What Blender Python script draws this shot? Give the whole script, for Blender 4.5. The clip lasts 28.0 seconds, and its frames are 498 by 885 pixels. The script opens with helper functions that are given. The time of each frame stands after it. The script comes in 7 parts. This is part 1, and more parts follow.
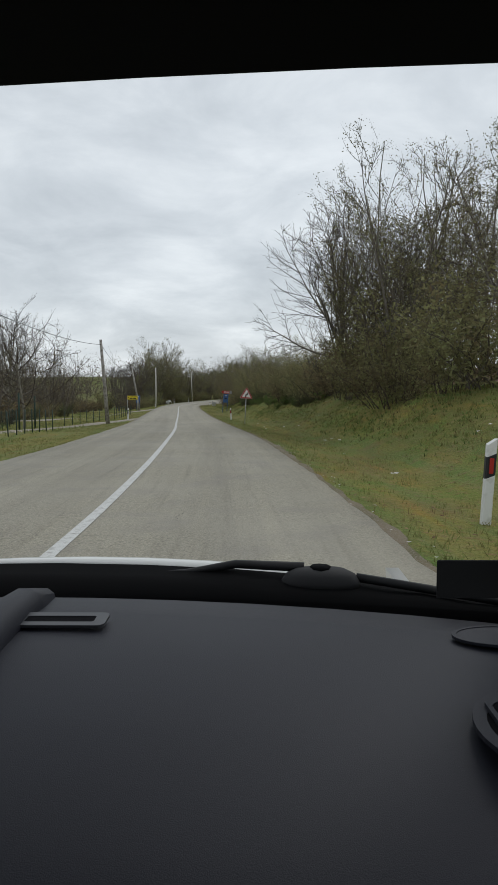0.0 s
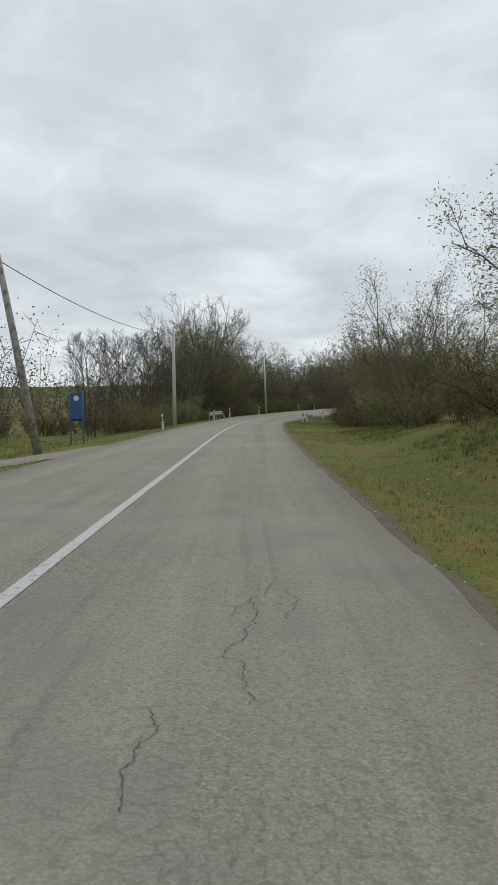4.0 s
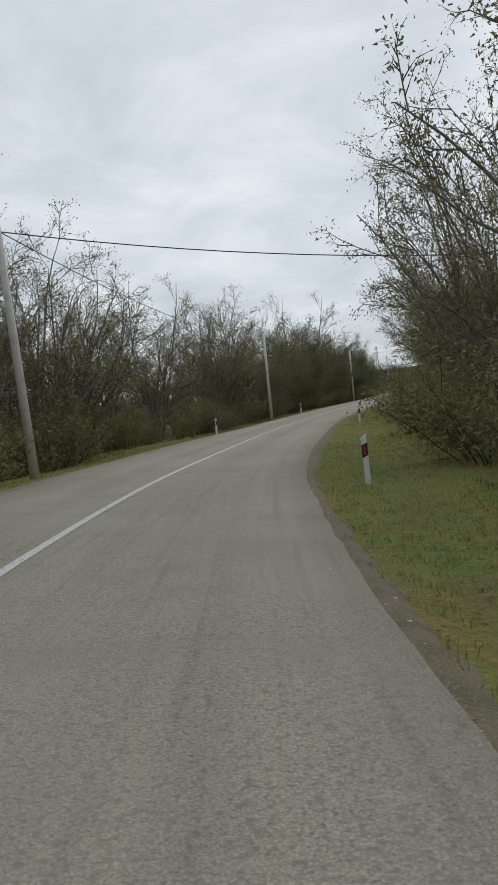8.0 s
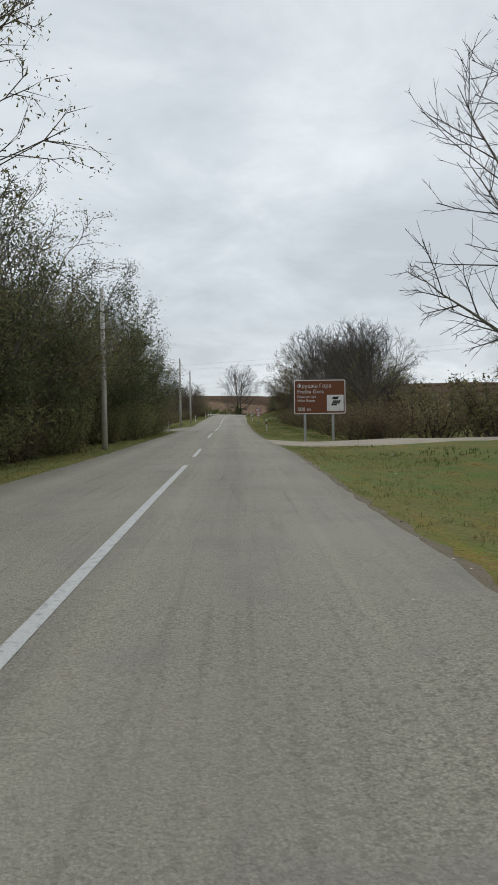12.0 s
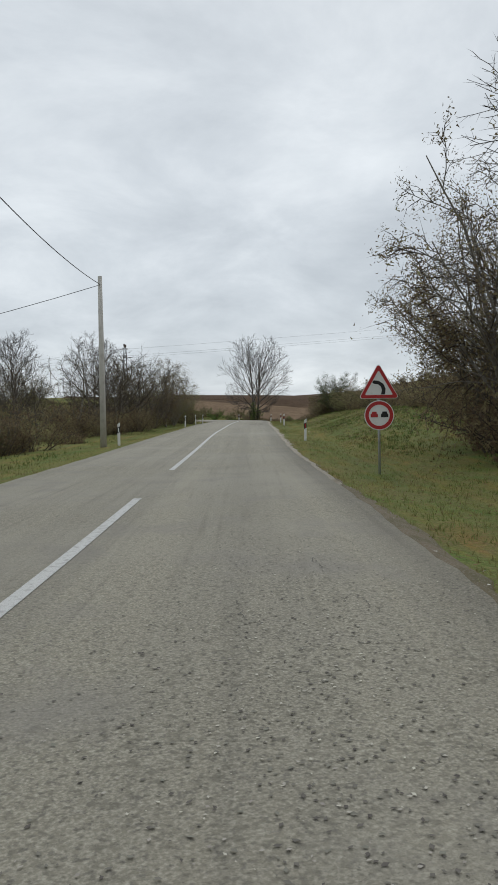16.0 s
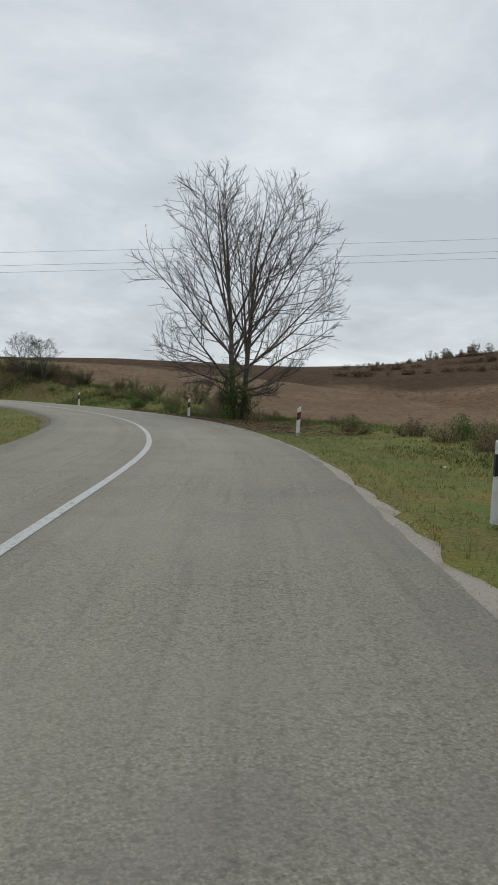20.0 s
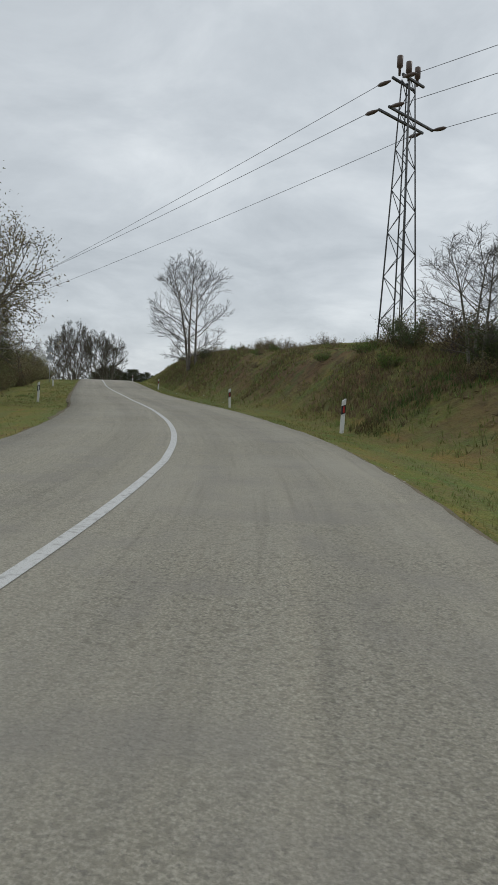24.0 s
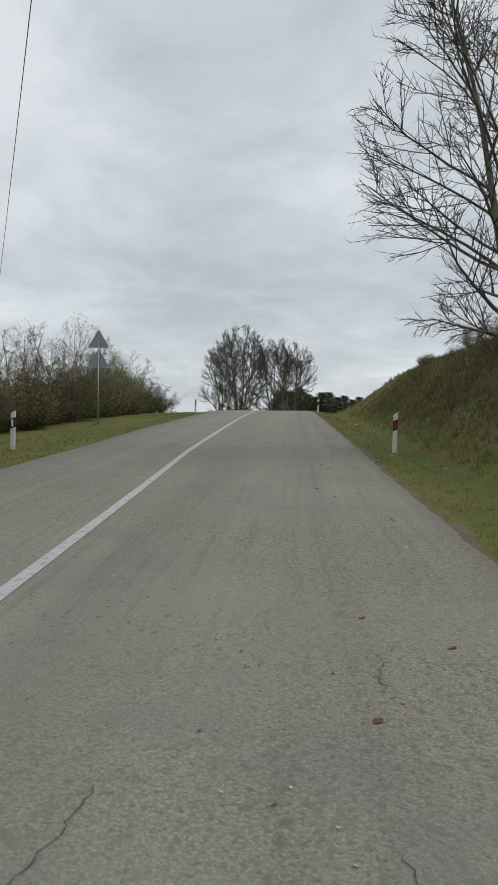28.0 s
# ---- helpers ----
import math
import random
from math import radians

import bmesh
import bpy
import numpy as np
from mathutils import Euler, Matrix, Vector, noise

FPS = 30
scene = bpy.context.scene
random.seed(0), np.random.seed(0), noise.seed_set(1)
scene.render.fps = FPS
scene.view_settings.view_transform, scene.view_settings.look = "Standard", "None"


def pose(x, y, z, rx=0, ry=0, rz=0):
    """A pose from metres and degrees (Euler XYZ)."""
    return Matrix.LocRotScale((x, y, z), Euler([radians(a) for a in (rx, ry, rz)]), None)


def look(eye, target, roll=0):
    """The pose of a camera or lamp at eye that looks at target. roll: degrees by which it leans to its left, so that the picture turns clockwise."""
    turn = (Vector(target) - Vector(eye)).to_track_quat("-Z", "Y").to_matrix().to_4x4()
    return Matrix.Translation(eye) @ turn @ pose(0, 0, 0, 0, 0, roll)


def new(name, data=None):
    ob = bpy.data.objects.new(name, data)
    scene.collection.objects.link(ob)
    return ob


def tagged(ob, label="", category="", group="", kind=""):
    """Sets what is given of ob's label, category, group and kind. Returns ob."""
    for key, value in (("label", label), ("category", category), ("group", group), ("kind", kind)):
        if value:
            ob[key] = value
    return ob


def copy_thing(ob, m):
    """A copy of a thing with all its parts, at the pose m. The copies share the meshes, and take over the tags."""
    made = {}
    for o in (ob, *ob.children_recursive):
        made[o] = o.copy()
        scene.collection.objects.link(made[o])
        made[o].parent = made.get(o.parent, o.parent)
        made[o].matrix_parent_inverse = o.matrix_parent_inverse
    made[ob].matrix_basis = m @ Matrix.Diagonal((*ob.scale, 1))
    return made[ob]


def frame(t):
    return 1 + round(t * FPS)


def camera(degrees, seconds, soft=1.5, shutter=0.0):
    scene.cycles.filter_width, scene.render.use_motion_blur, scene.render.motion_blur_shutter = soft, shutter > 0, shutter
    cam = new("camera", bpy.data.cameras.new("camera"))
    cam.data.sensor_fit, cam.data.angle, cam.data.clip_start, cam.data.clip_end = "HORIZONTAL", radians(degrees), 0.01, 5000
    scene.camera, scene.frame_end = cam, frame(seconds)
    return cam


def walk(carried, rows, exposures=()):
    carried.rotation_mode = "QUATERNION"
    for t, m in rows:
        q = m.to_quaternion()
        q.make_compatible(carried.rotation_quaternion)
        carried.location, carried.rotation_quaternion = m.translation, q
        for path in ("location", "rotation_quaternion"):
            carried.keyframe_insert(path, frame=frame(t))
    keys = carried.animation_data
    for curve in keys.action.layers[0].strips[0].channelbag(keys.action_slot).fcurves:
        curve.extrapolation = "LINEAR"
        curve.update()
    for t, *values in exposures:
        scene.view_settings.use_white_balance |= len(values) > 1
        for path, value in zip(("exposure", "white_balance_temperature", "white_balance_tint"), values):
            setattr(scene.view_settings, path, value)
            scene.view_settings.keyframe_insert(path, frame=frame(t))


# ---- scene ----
cam = camera(38.0, 28.0, soft=1.6)
PATH = [
    (0.0, pose(-0.00, -0.00, 1.25, 85.20, -0.02, 3.43)),
    (0.5, pose(-0.70, 9.29, 1.02, 85.65, 0.33, 5.33)),
    (1.0, pose(-1.60, 18.64, 0.77, 85.54, 0.07, 6.67)),
    (1.5, pose(-2.80, 28.13, 0.47, 86.13, -0.02, 8.48)),
    (2.0, pose(-4.21, 37.88, 0.11, 85.60, -0.45, 8.90)),
    (2.5, pose(-5.77, 47.91, -0.23, 86.28, -1.05, 9.85)),
    (3.0, pose(-7.42, 58.23, -0.50, 85.99, 0.24, 9.45)),
    (3.5, pose(-9.14, 68.81, -0.72, 85.42, 0.85, 9.23)),
    (4.0, pose(-10.90, 79.41, -0.93, 86.16, 0.46, 9.33)),
    (4.5, pose(-12.65, 89.95, -1.12, 86.45, 0.61, 9.26)),
    (5.0, pose(-14.36, 100.46, -1.31, 86.73, 0.76, 8.85)),
    (5.5, pose(-15.94, 110.95, -1.49, 86.33, -2.01, 8.14)),
    (6.0, pose(-17.33, 121.40, -1.66, 86.38, -0.23, 7.51)),
    (6.5, pose(-18.42, 131.63, -1.84, 86.41, 1.51, 6.54)),
    (7.0, pose(-19.20, 141.53, -2.03, 86.16, 1.40, 3.80)),
    (7.5, pose(-19.58, 151.17, -2.21, 87.49, 1.94, 2.49)),
    (8.0, pose(-19.60, 160.72, -2.37, 87.26, 5.83, -2.11)),
    (8.5, pose(-19.43, 170.26, -2.52, 87.62, 3.83, -4.30)),
    (9.0, pose(-18.64, 179.63, -2.60, 87.63, 3.68, -7.14)),
    (9.5, pose(-17.39, 188.80, -2.63, 87.75, 4.23, -9.97)),
    (10.0, pose(-15.79, 197.83, -2.59, 88.57, 3.48, -13.06)),
    (10.5, pose(-13.80, 206.74, -2.47, 89.52, 1.24, -15.44)),
    (11.0, pose(-11.36, 215.72, -2.30, 88.56, 0.57, -17.99)),
    (11.5, pose(-8.52, 224.88, -2.08, 88.01, -1.27, -19.58)),
    (12.0, pose(-5.36, 234.09, -1.91, 88.55, 0.91, -20.40)),
    (12.5, pose(-2.08, 243.28, -1.78, 88.23, 0.81, -20.38)),
    (13.0, pose(1.18, 252.45, -1.67, 87.99, 0.71, -19.83)),
    (13.5, pose(4.35, 261.57, -1.58, 87.76, 0.12, -19.15)),
    (14.0, pose(7.45, 270.58, -1.48, 87.82, 0.76, -19.05)),
    (14.5, pose(10.40, 279.44, -1.36, 87.98, 0.67, -19.05)),
    (15.0, pose(13.37, 288.10, -1.23, 88.87, 0.13, -19.48)),
    (15.5, pose(16.42, 296.63, -1.10, 89.39, 0.65, -19.58)),
    (16.0, pose(19.48, 305.09, -0.96, 89.06, 1.11, -19.31)),
    (16.5, pose(22.45, 313.58, -0.79, 88.30, 0.92, -19.74)),
    (17.0, pose(25.34, 322.14, -0.58, 88.86, 1.68, -19.91)),
    (17.5, pose(28.25, 330.74, -0.30, 89.52, 0.79, -20.11)),
    (18.0, pose(31.38, 339.25, 0.03, 89.83, 0.64, -20.43)),
    (18.5, pose(34.49, 347.85, 0.34, 89.21, 0.15, -20.75)),
    (19.0, pose(37.48, 356.43, 0.62, 87.36, 0.09, -21.43)),
    (19.5, pose(40.48, 364.62, 0.89, 87.57, -0.30, -21.54)),
    (20.0, pose(43.34, 372.24, 1.13, 87.23, -1.33, -21.35)),
    (20.5, pose(45.91, 379.16, 1.33, 87.07, -1.52, -20.61)),
    (21.0, pose(48.10, 385.42, 1.47, 85.37, -0.13, -18.08)),
    (21.5, pose(49.86, 391.27, 1.58, 86.87, -0.78, -9.87)),
    (22.0, pose(50.87, 396.85, 1.68, 85.48, -1.46, -2.88)),
    (22.5, pose(51.31, 402.25, 1.78, 84.54, -2.56, 3.74)),
    (23.0, pose(51.23, 407.62, 1.91, 86.12, -2.13, 9.64)),
    (23.5, pose(50.66, 413.02, 2.06, 86.37, -2.05, 15.15)),
    (24.0, pose(49.62, 418.47, 2.21, 86.47, -1.97, 20.46)),
    (24.5, pose(48.07, 423.96, 2.36, 86.38, -2.15, 25.67)),
    (25.0, pose(45.87, 429.47, 2.50, 86.06, -1.64, 29.64)),
    (25.5, pose(43.08, 435.10, 2.65, 86.89, -1.86, 32.87)),
    (26.0, pose(39.88, 440.84, 2.82, 86.64, -1.49, 35.66)),
    (26.5, pose(36.33, 446.55, 3.00, 87.15, -1.27, 36.18)),
    (27.0, pose(32.51, 452.31, 3.18, 86.75, -1.51, 36.06)),
    (27.5, pose(28.45, 458.39, 3.37, 87.78, -0.58, 35.93)),
    (28.0, pose(24.24, 464.79, 3.59, 88.02, -0.60, 35.93)),
]
walk(cam, PATH, ((0.0, 0.1, 6320, 8.5), (14.0, 0.1, 6320, 8.5), (24.0, -0.05, 6320, 8.5), (28.0, -0.05, 6320, 8.5)))

# ---- sky and light ----
SUN_EL, SUN_AZ = radians(48), radians(35)
world = bpy.data.worlds.new("overcast_sky")
scene.world = world
world.use_nodes = True
wn = world.node_tree.nodes
wl = world.node_tree.links
wn.clear()
w_out = wn.new("ShaderNodeOutputWorld")
w_bg = wn.new("ShaderNodeBackground")
w_sky = wn.new("ShaderNodeTexSky")
w_sky.sky_type = "NISHITA"
w_sky.sun_disc = False
w_sky.sun_elevation, w_sky.sun_rotation = SUN_EL, SUN_AZ
w_co = wn.new("ShaderNodeTexCoord")
w_sep = wn.new("ShaderNodeSeparateXYZ")
wl.new(w_co.outputs["Generated"], w_sep.inputs[0])

def w_math(kind, a, b):
    n = wn.new("ShaderNodeMath")
    n.operation = kind
    for k, v in enumerate((a, b)):
        if isinstance(v, float):
            n.inputs[k].default_value = v
        else:
            wl.new(v, n.inputs[k])
    return n.outputs[0]

# a flat deck of cloud overhead: the view direction divided by its height
w_rise = w_math("ADD", w_math("MAXIMUM", w_sep.outputs["Z"], 0.0), 0.24)
w_deck = wn.new("ShaderNodeCombineXYZ")
wl.new(w_math("DIVIDE", w_sep.outputs["X"], w_rise), w_deck.inputs["X"])
wl.new(w_math("DIVIDE", w_sep.outputs["Y"], w_rise), w_deck.inputs["Y"])

def w_cloud(scale, detail, rough, bend):
    n = wn.new("ShaderNodeTexNoise")
    n.inputs["Scale"].default_value, n.inputs["Detail"].default_value = scale, detail
    n.inputs["Roughness"].default_value, n.inputs["Distortion"].default_value = rough, bend
    wl.new(w_deck.outputs[0], n.inputs["Vector"])
    return n.outputs["Fac"]

w_sum = w_math("ADD", w_math("MULTIPLY", w_cloud(0.75, 3.0, 0.5, 0.3), 0.5), w_math("MULTIPLY", w_cloud(2.1, 8.0, 0.6, 0.35), 0.5))
w_ramp = wn.new("ShaderNodeValToRGB")
w_ramp.color_ramp.elements[0].position, w_ramp.color_ramp.elements[0].color = 0.40, (5.25, 5.55, 5.82, 1)
w_ramp.color_ramp.elements[1].position, w_ramp.color_ramp.elements[1].color = 0.61, (8.0, 8.25, 8.4, 1)
w_mid = w_ramp.color_ramp.elements.new(0.5)
w_mid.color = (6.4, 6.7, 6.95, 1)
w_mix = wn.new("ShaderNodeMix")
w_mix.data_type = "RGBA"
w_mix.inputs[0].default_value = 0.93
w_bg.inputs["Strength"].default_value = 0.1
wl.new(w_sum, w_ramp.inputs["Fac"])
wl.new(w_sky.outputs["Color"], w_mix.inputs[6])
wl.new(w_ramp.outputs["Color"], w_mix.inputs[7])
wl.new(w_mix.outputs[2], w_bg.inputs["Color"])
wl.new(w_bg.outputs["Background"], w_out.inputs["Surface"])
sun = new("sun", bpy.data.lights.new("sun", "SUN"))
sun.data.energy, sun.data.angle, sun.data.color = 0.7, radians(25), (1.0, 0.97, 0.93)
sun.matrix_world = look((0, 0, 0), (-math.sin(SUN_AZ) * math.cos(SUN_EL), -math.cos(SUN_AZ) * math.cos(SUN_EL), -math.sin(SUN_EL)))

# ---- materials ----
def material(name, base, rough=0.8, metal=0.0, spots=(), bump=0.0, bump_scale=40.0, deep=0.02, spec=0.3, space="Object", island=0.0, obj=0.0, wave=None, coat=0.0):
    """spots: (scale, low, high, colour, detail) laid over the base by noise, in metres."""
    m = bpy.data.materials.new(name)
    m.use_nodes = True
    nt = m.node_tree
    b = nt.nodes["Principled BSDF"]
    b.inputs["Roughness"].default_value = rough
    b.inputs["Metallic"].default_value = metal
    b.inputs["Specular IOR Level"].default_value = spec
    b.inputs["Coat Weight"].default_value = coat
    co = nt.nodes.new("ShaderNodeTexCoord")
    rgb = nt.nodes.new("ShaderNodeRGB")
    rgb.outputs[0].default_value = (*base, 1)
    col = rgb.outputs[0]
    for scale, low, high, colour, detail in spots:
        n = nt.nodes.new("ShaderNodeTexNoise")
        n.inputs["Scale"].default_value = scale
        n.inputs["Detail"].default_value = detail
        nt.links.new(co.outputs[space], n.inputs["Vector"])
        r = nt.nodes.new("ShaderNodeMapRange")
        r.inputs["From Min"].default_value, r.inputs["From Max"].default_value = low, high
        nt.links.new(n.outputs["Fac"], r.inputs["Value"])
        x = nt.nodes.new("ShaderNodeMix")
        x.data_type = "RGBA"
        x.inputs[7].default_value = (*colour, 1)
        nt.links.new(r.outputs["Result"], x.inputs[0])
        nt.links.new(col, x.inputs[6])
        col = x.outputs[2]
    for amount, kind in ((island, "island"), (obj, "object")):
        if amount:
            if kind == "island":
                g = nt.nodes.new("ShaderNodeNewGeometry")
                src = g.outputs["Random Per Island"]
            else:
                g = nt.nodes.new("ShaderNodeObjectInfo")
                src = g.outputs["Random"]
            r = nt.nodes.new("ShaderNodeMapRange")
            r.inputs["To Min"].default_value, r.inputs["To Max"].default_value = 1 - amount, 1 + amount
            nt.links.new(src, r.inputs["Value"])
            h = nt.nodes.new("ShaderNodeHueSaturation")
            h.inputs["Saturation"].default_value = 1.0
            nt.links.new(r.outputs["Result"], h.inputs["Value"])
            hue = nt.nodes.new("ShaderNodeMapRange")
            hue.inputs["To Min"].default_value, hue.inputs["To Max"].default_value = 0.5 - amount * 0.09, 0.5 + amount * 0.09
            nt.links.new(src, hue.inputs["Value"])
            nt.links.new(hue.outputs["Result"], h.inputs["Hue"])
            nt.links.new(col, h.inputs["Color"])
            col = h.outputs["Color"]
    nt.links.new(col, b.inputs["Base Color"])
    if bump:
        n = nt.nodes.new("ShaderNodeTexNoise")
        n.inputs["Scale"].default_value = bump_scale
        n.inputs["Detail"].default_value = 6
        nt.links.new(co.outputs[space], n.inputs["Vector"])
        k = nt.nodes.new("ShaderNodeBump")
        k.inputs["Strength"].default_value = bump
        k.inputs["Distance"].default_value = deep
        nt.links.new(n.outputs["Fac"], k.inputs["Height"])
        nt.links.new(k.outputs["Normal"], b.inputs["Normal"])
    return m

ASPHALT = material("worn_asphalt", (0.265, 0.246, 0.19), 0.85, spots=((70, 0.42, 0.75, (0.475, 0.443, 0.362), 4), (38, 0.52, 0.74, (0.14, 0.13, 0.11), 4), (19, 0.54, 0.7, (0.205, 0.19, 0.148), 5), (0.25, 0.4, 0.75, (0.335, 0.313, 0.256), 4), (1.1, 0.52, 0.85, (0.255, 0.238, 0.208), 5)), bump=0.9, bump_scale=55)
def along_road(m, rows):
    """Streaks along the road over a material: rows of (across, along, low, high, factor, detail)."""
    nt = m.node_tree
    b = nt.nodes["Principled BSDF"]
    col = b.inputs["Base Color"].links[0].from_socket
    co = nt.nodes.new("ShaderNodeTexCoord")
    for across, along, low, high, factor, detail in rows:
        mp = nt.nodes.new("ShaderNodeMapping")
        mp.inputs["Scale"].default_value = (across, along, 1)
        n = nt.nodes.new("ShaderNodeTexNoise")
        n.inputs["Scale"].default_value, n.inputs["Detail"].default_value = 1.0, detail
        r = nt.nodes.new("ShaderNodeMapRange")
        r.inputs["From Min"].default_value, r.inputs["From Max"].default_value = low, high
        x = nt.nodes.new("ShaderNodeMix")
        x.data_type, x.blend_type = "RGBA", "MULTIPLY"
        x.inputs[7].default_value = (*factor, 1)
        nt.links.new(co.outputs["UV"], mp.inputs["Vector"])
        nt.links.new(mp.outputs["Vector"], n.inputs["Vector"])
        nt.links.new(n.outputs["Fac"], r.inputs["Value"])
        nt.links.new(r.outputs["Result"], x.inputs[0])
        nt.links.new(col, x.inputs[6])
        col = x.outputs[2]
    nt.links.new(col, b.inputs["Base Color"])

def crazed(m):
    """Fine crazing in worn patches of a surface, with a little depth."""
    nt = m.node_tree
    b = nt.nodes["Principled BSDF"]
    co = nt.nodes.new("ShaderNodeTexCoord")
    col = b.inputs["Base Color"].links[0].from_socket
    for cell, thin, area, low, high, factor in ((1.6, 0.014, 0.16, 0.6, 0.72, 0.72), (9.0, 0.06, 0.35, 0.56, 0.72, 0.72)):
        warp = nt.nodes.new("ShaderNodeTexNoise")
        warp.inputs["Scale"].default_value, warp.inputs["Detail"].default_value = 1.7, 4
        nt.links.new(co.outputs["Object"], warp.inputs["Vector"])
        mixed = nt.nodes.new("ShaderNodeVectorMath")
        mixed.operation = "MULTIPLY_ADD"
        mixed.inputs[1].default_value = (0.7, 0.7, 0.0)
        nt.links.new(warp.outputs["Color"], mixed.inputs[0])
        nt.links.new(co.outputs["Object"], mixed.inputs[2])
        v = nt.nodes.new("ShaderNodeTexVoronoi")
        v.feature = "DISTANCE_TO_EDGE"
        v.inputs["Scale"].default_value = cell
        nt.links.new(mixed.outputs[0], v.inputs["Vector"])
        line = nt.nodes.new("ShaderNodeMapRange")
        line.inputs["From Min"].default_value, line.inputs["From Max"].default_value = thin, thin * 0.3
        nt.links.new(v.outputs["Distance"], line.inputs["Value"])
        n = nt.nodes.new("ShaderNodeTexNoise")
        n.inputs["Scale"].default_value, n.inputs["Detail"].default_value = area, 5
        nt.links.new(co.outputs["Object"], n.inputs["Vector"])
        r = nt.nodes.new("ShaderNodeMapRange")
        r.inputs["From Min"].default_value, r.inputs["From Max"].default_value = low, high
        nt.links.new(n.outputs["Fac"], r.inputs["Value"])
        k = nt.nodes.new("ShaderNodeMath")
        k.operation = "MULTIPLY"
        nt.links.new(line.outputs["Result"], k.inputs[0])
        nt.links.new(r.outputs["Result"], k.inputs[1])
        x = nt.nodes.new("ShaderNodeMix")
        x.data_type, x.blend_type = "RGBA", "MULTIPLY"
        x.inputs[7].default_value = (factor, factor, factor, 1)
        nt.links.new(k.outputs[0], x.inputs[0])
        nt.links.new(col, x.inputs[6])
        col = x.outputs[2]
    nt.links.new(col, b.inputs["Base Color"])

crazed(ASPHALT)
along_road(ASPHALT, ((1.1, 0.012, 0.42, 0.7, (0.84, 0.84, 0.85), 2), (4.0, 0.06, 0.5, 0.75, (1.08, 1.07, 1.05), 3), (9.0, 0.25, 0.55, 0.75, (0.84, 0.84, 0.84), 4)))
CRACK = material("crack_filler", (0.09, 0.085, 0.077), 0.9)
PAINT = material("worn_white_paint", (0.55, 0.55, 0.53), 0.7, spots=((14, 0.52, 0.75, (0.28, 0.27, 0.25), 5), (140, 0.55, 0.7, (0.3, 0.29, 0.27), 2)))
GRASS = material("verge_turf", (0.15, 0.168, 0.05), 0.95, spots=((0.35, 0.42, 0.72, (0.205, 0.19, 0.07), 6), (3.2, 0.5, 0.82, (0.235, 0.19, 0.095), 6), (0.9, 0.46, 0.72, (0.105, 0.19, 0.042), 5), (0.55, 0.54, 0.78, (0.18, 0.122, 0.063), 6), (22, 0.42, 0.72, (0.085, 0.11, 0.032), 5), (9, 0.52, 0.75, (0.155, 0.112, 0.06), 5), (60, 0.5, 0.75, (0.27, 0.265, 0.1), 4)), bump=1.0, bump_scale=9, deep=0.09, spec=0.1)
along_road(GRASS, ((1.3, 0.06, 0.42, 0.66, (1.22, 1.02, 0.92), 5), (0.5, 0.03, 0.45, 0.7, (0.72, 0.88, 0.8), 4), (3.5, 0.5, 0.5, 0.75, (1.3, 1.05, 0.88), 6)))

def bare_bank(m):
    """Reddish soil and withered growth on the steep face of the cutting, patchy at its edges."""
    nt = m.node_tree
    b = nt.nodes["Principled BSDF"]
    co, sep = nt.nodes.new("ShaderNodeTexCoord"), nt.nodes.new("ShaderNodeSeparateXYZ")
    nt.links.new(co.outputs["UV"], sep.inputs[0])
    fac = None
    for axis, low, high in ((0, 5.0, 7.6), (0, 13.0, 10.2), (1, 440, 452), (1, 540, 515)):
        r = nt.nodes.new("ShaderNodeMapRange")
        r.inputs["From Min"].default_value, r.inputs["From Max"].default_value = low, high
        nt.links.new(sep.outputs[axis], r.inputs["Value"])
        if fac is not None:
            k = nt.nodes.new("ShaderNodeMath")
            k.operation = "MULTIPLY"
            nt.links.new(fac, k.inputs[0])
            nt.links.new(r.outputs["Result"], k.inputs[1])
            fac = k.outputs[0]
        else:
            fac = r.outputs["Result"]
    for scale, detail, colour, low, high in ((0.4, 6, (0.165, 0.104, 0.058), 0.38, 0.56), (2.2, 6, (0.10, 0.072, 0.04), 0.44, 0.62), (0.9, 6, (0.10, 0.125, 0.042), 0.52, 0.68)):
        n = nt.nodes.new("ShaderNodeTexNoise")
        n.inputs["Scale"].default_value, n.inputs["Detail"].default_value = scale, detail
        nt.links.new(co.outputs["Object"], n.inputs["Vector"])
        r = nt.nodes.new("ShaderNodeMapRange")
        r.inputs["From Min"].default_value, r.inputs["From Max"].default_value = low, high
        nt.links.new(n.outputs["Fac"], r.inputs["Value"])
        k = nt.nodes.new("ShaderNodeMath")
        k.operation = "MULTIPLY"
        nt.links.new(fac, k.inputs[0])
        nt.links.new(r.outputs["Result"], k.inputs[1])
        x = nt.nodes.new("ShaderNodeMix")
        x.data_type = "RGBA"
        x.inputs[7].default_value = (*colour, 1)
        nt.links.new(k.outputs[0], x.inputs[0])
        nt.links.new(b.inputs["Base Color"].links[0].from_socket, x.inputs[6])
        nt.links.new(x.outputs[2], b.inputs["Base Color"])

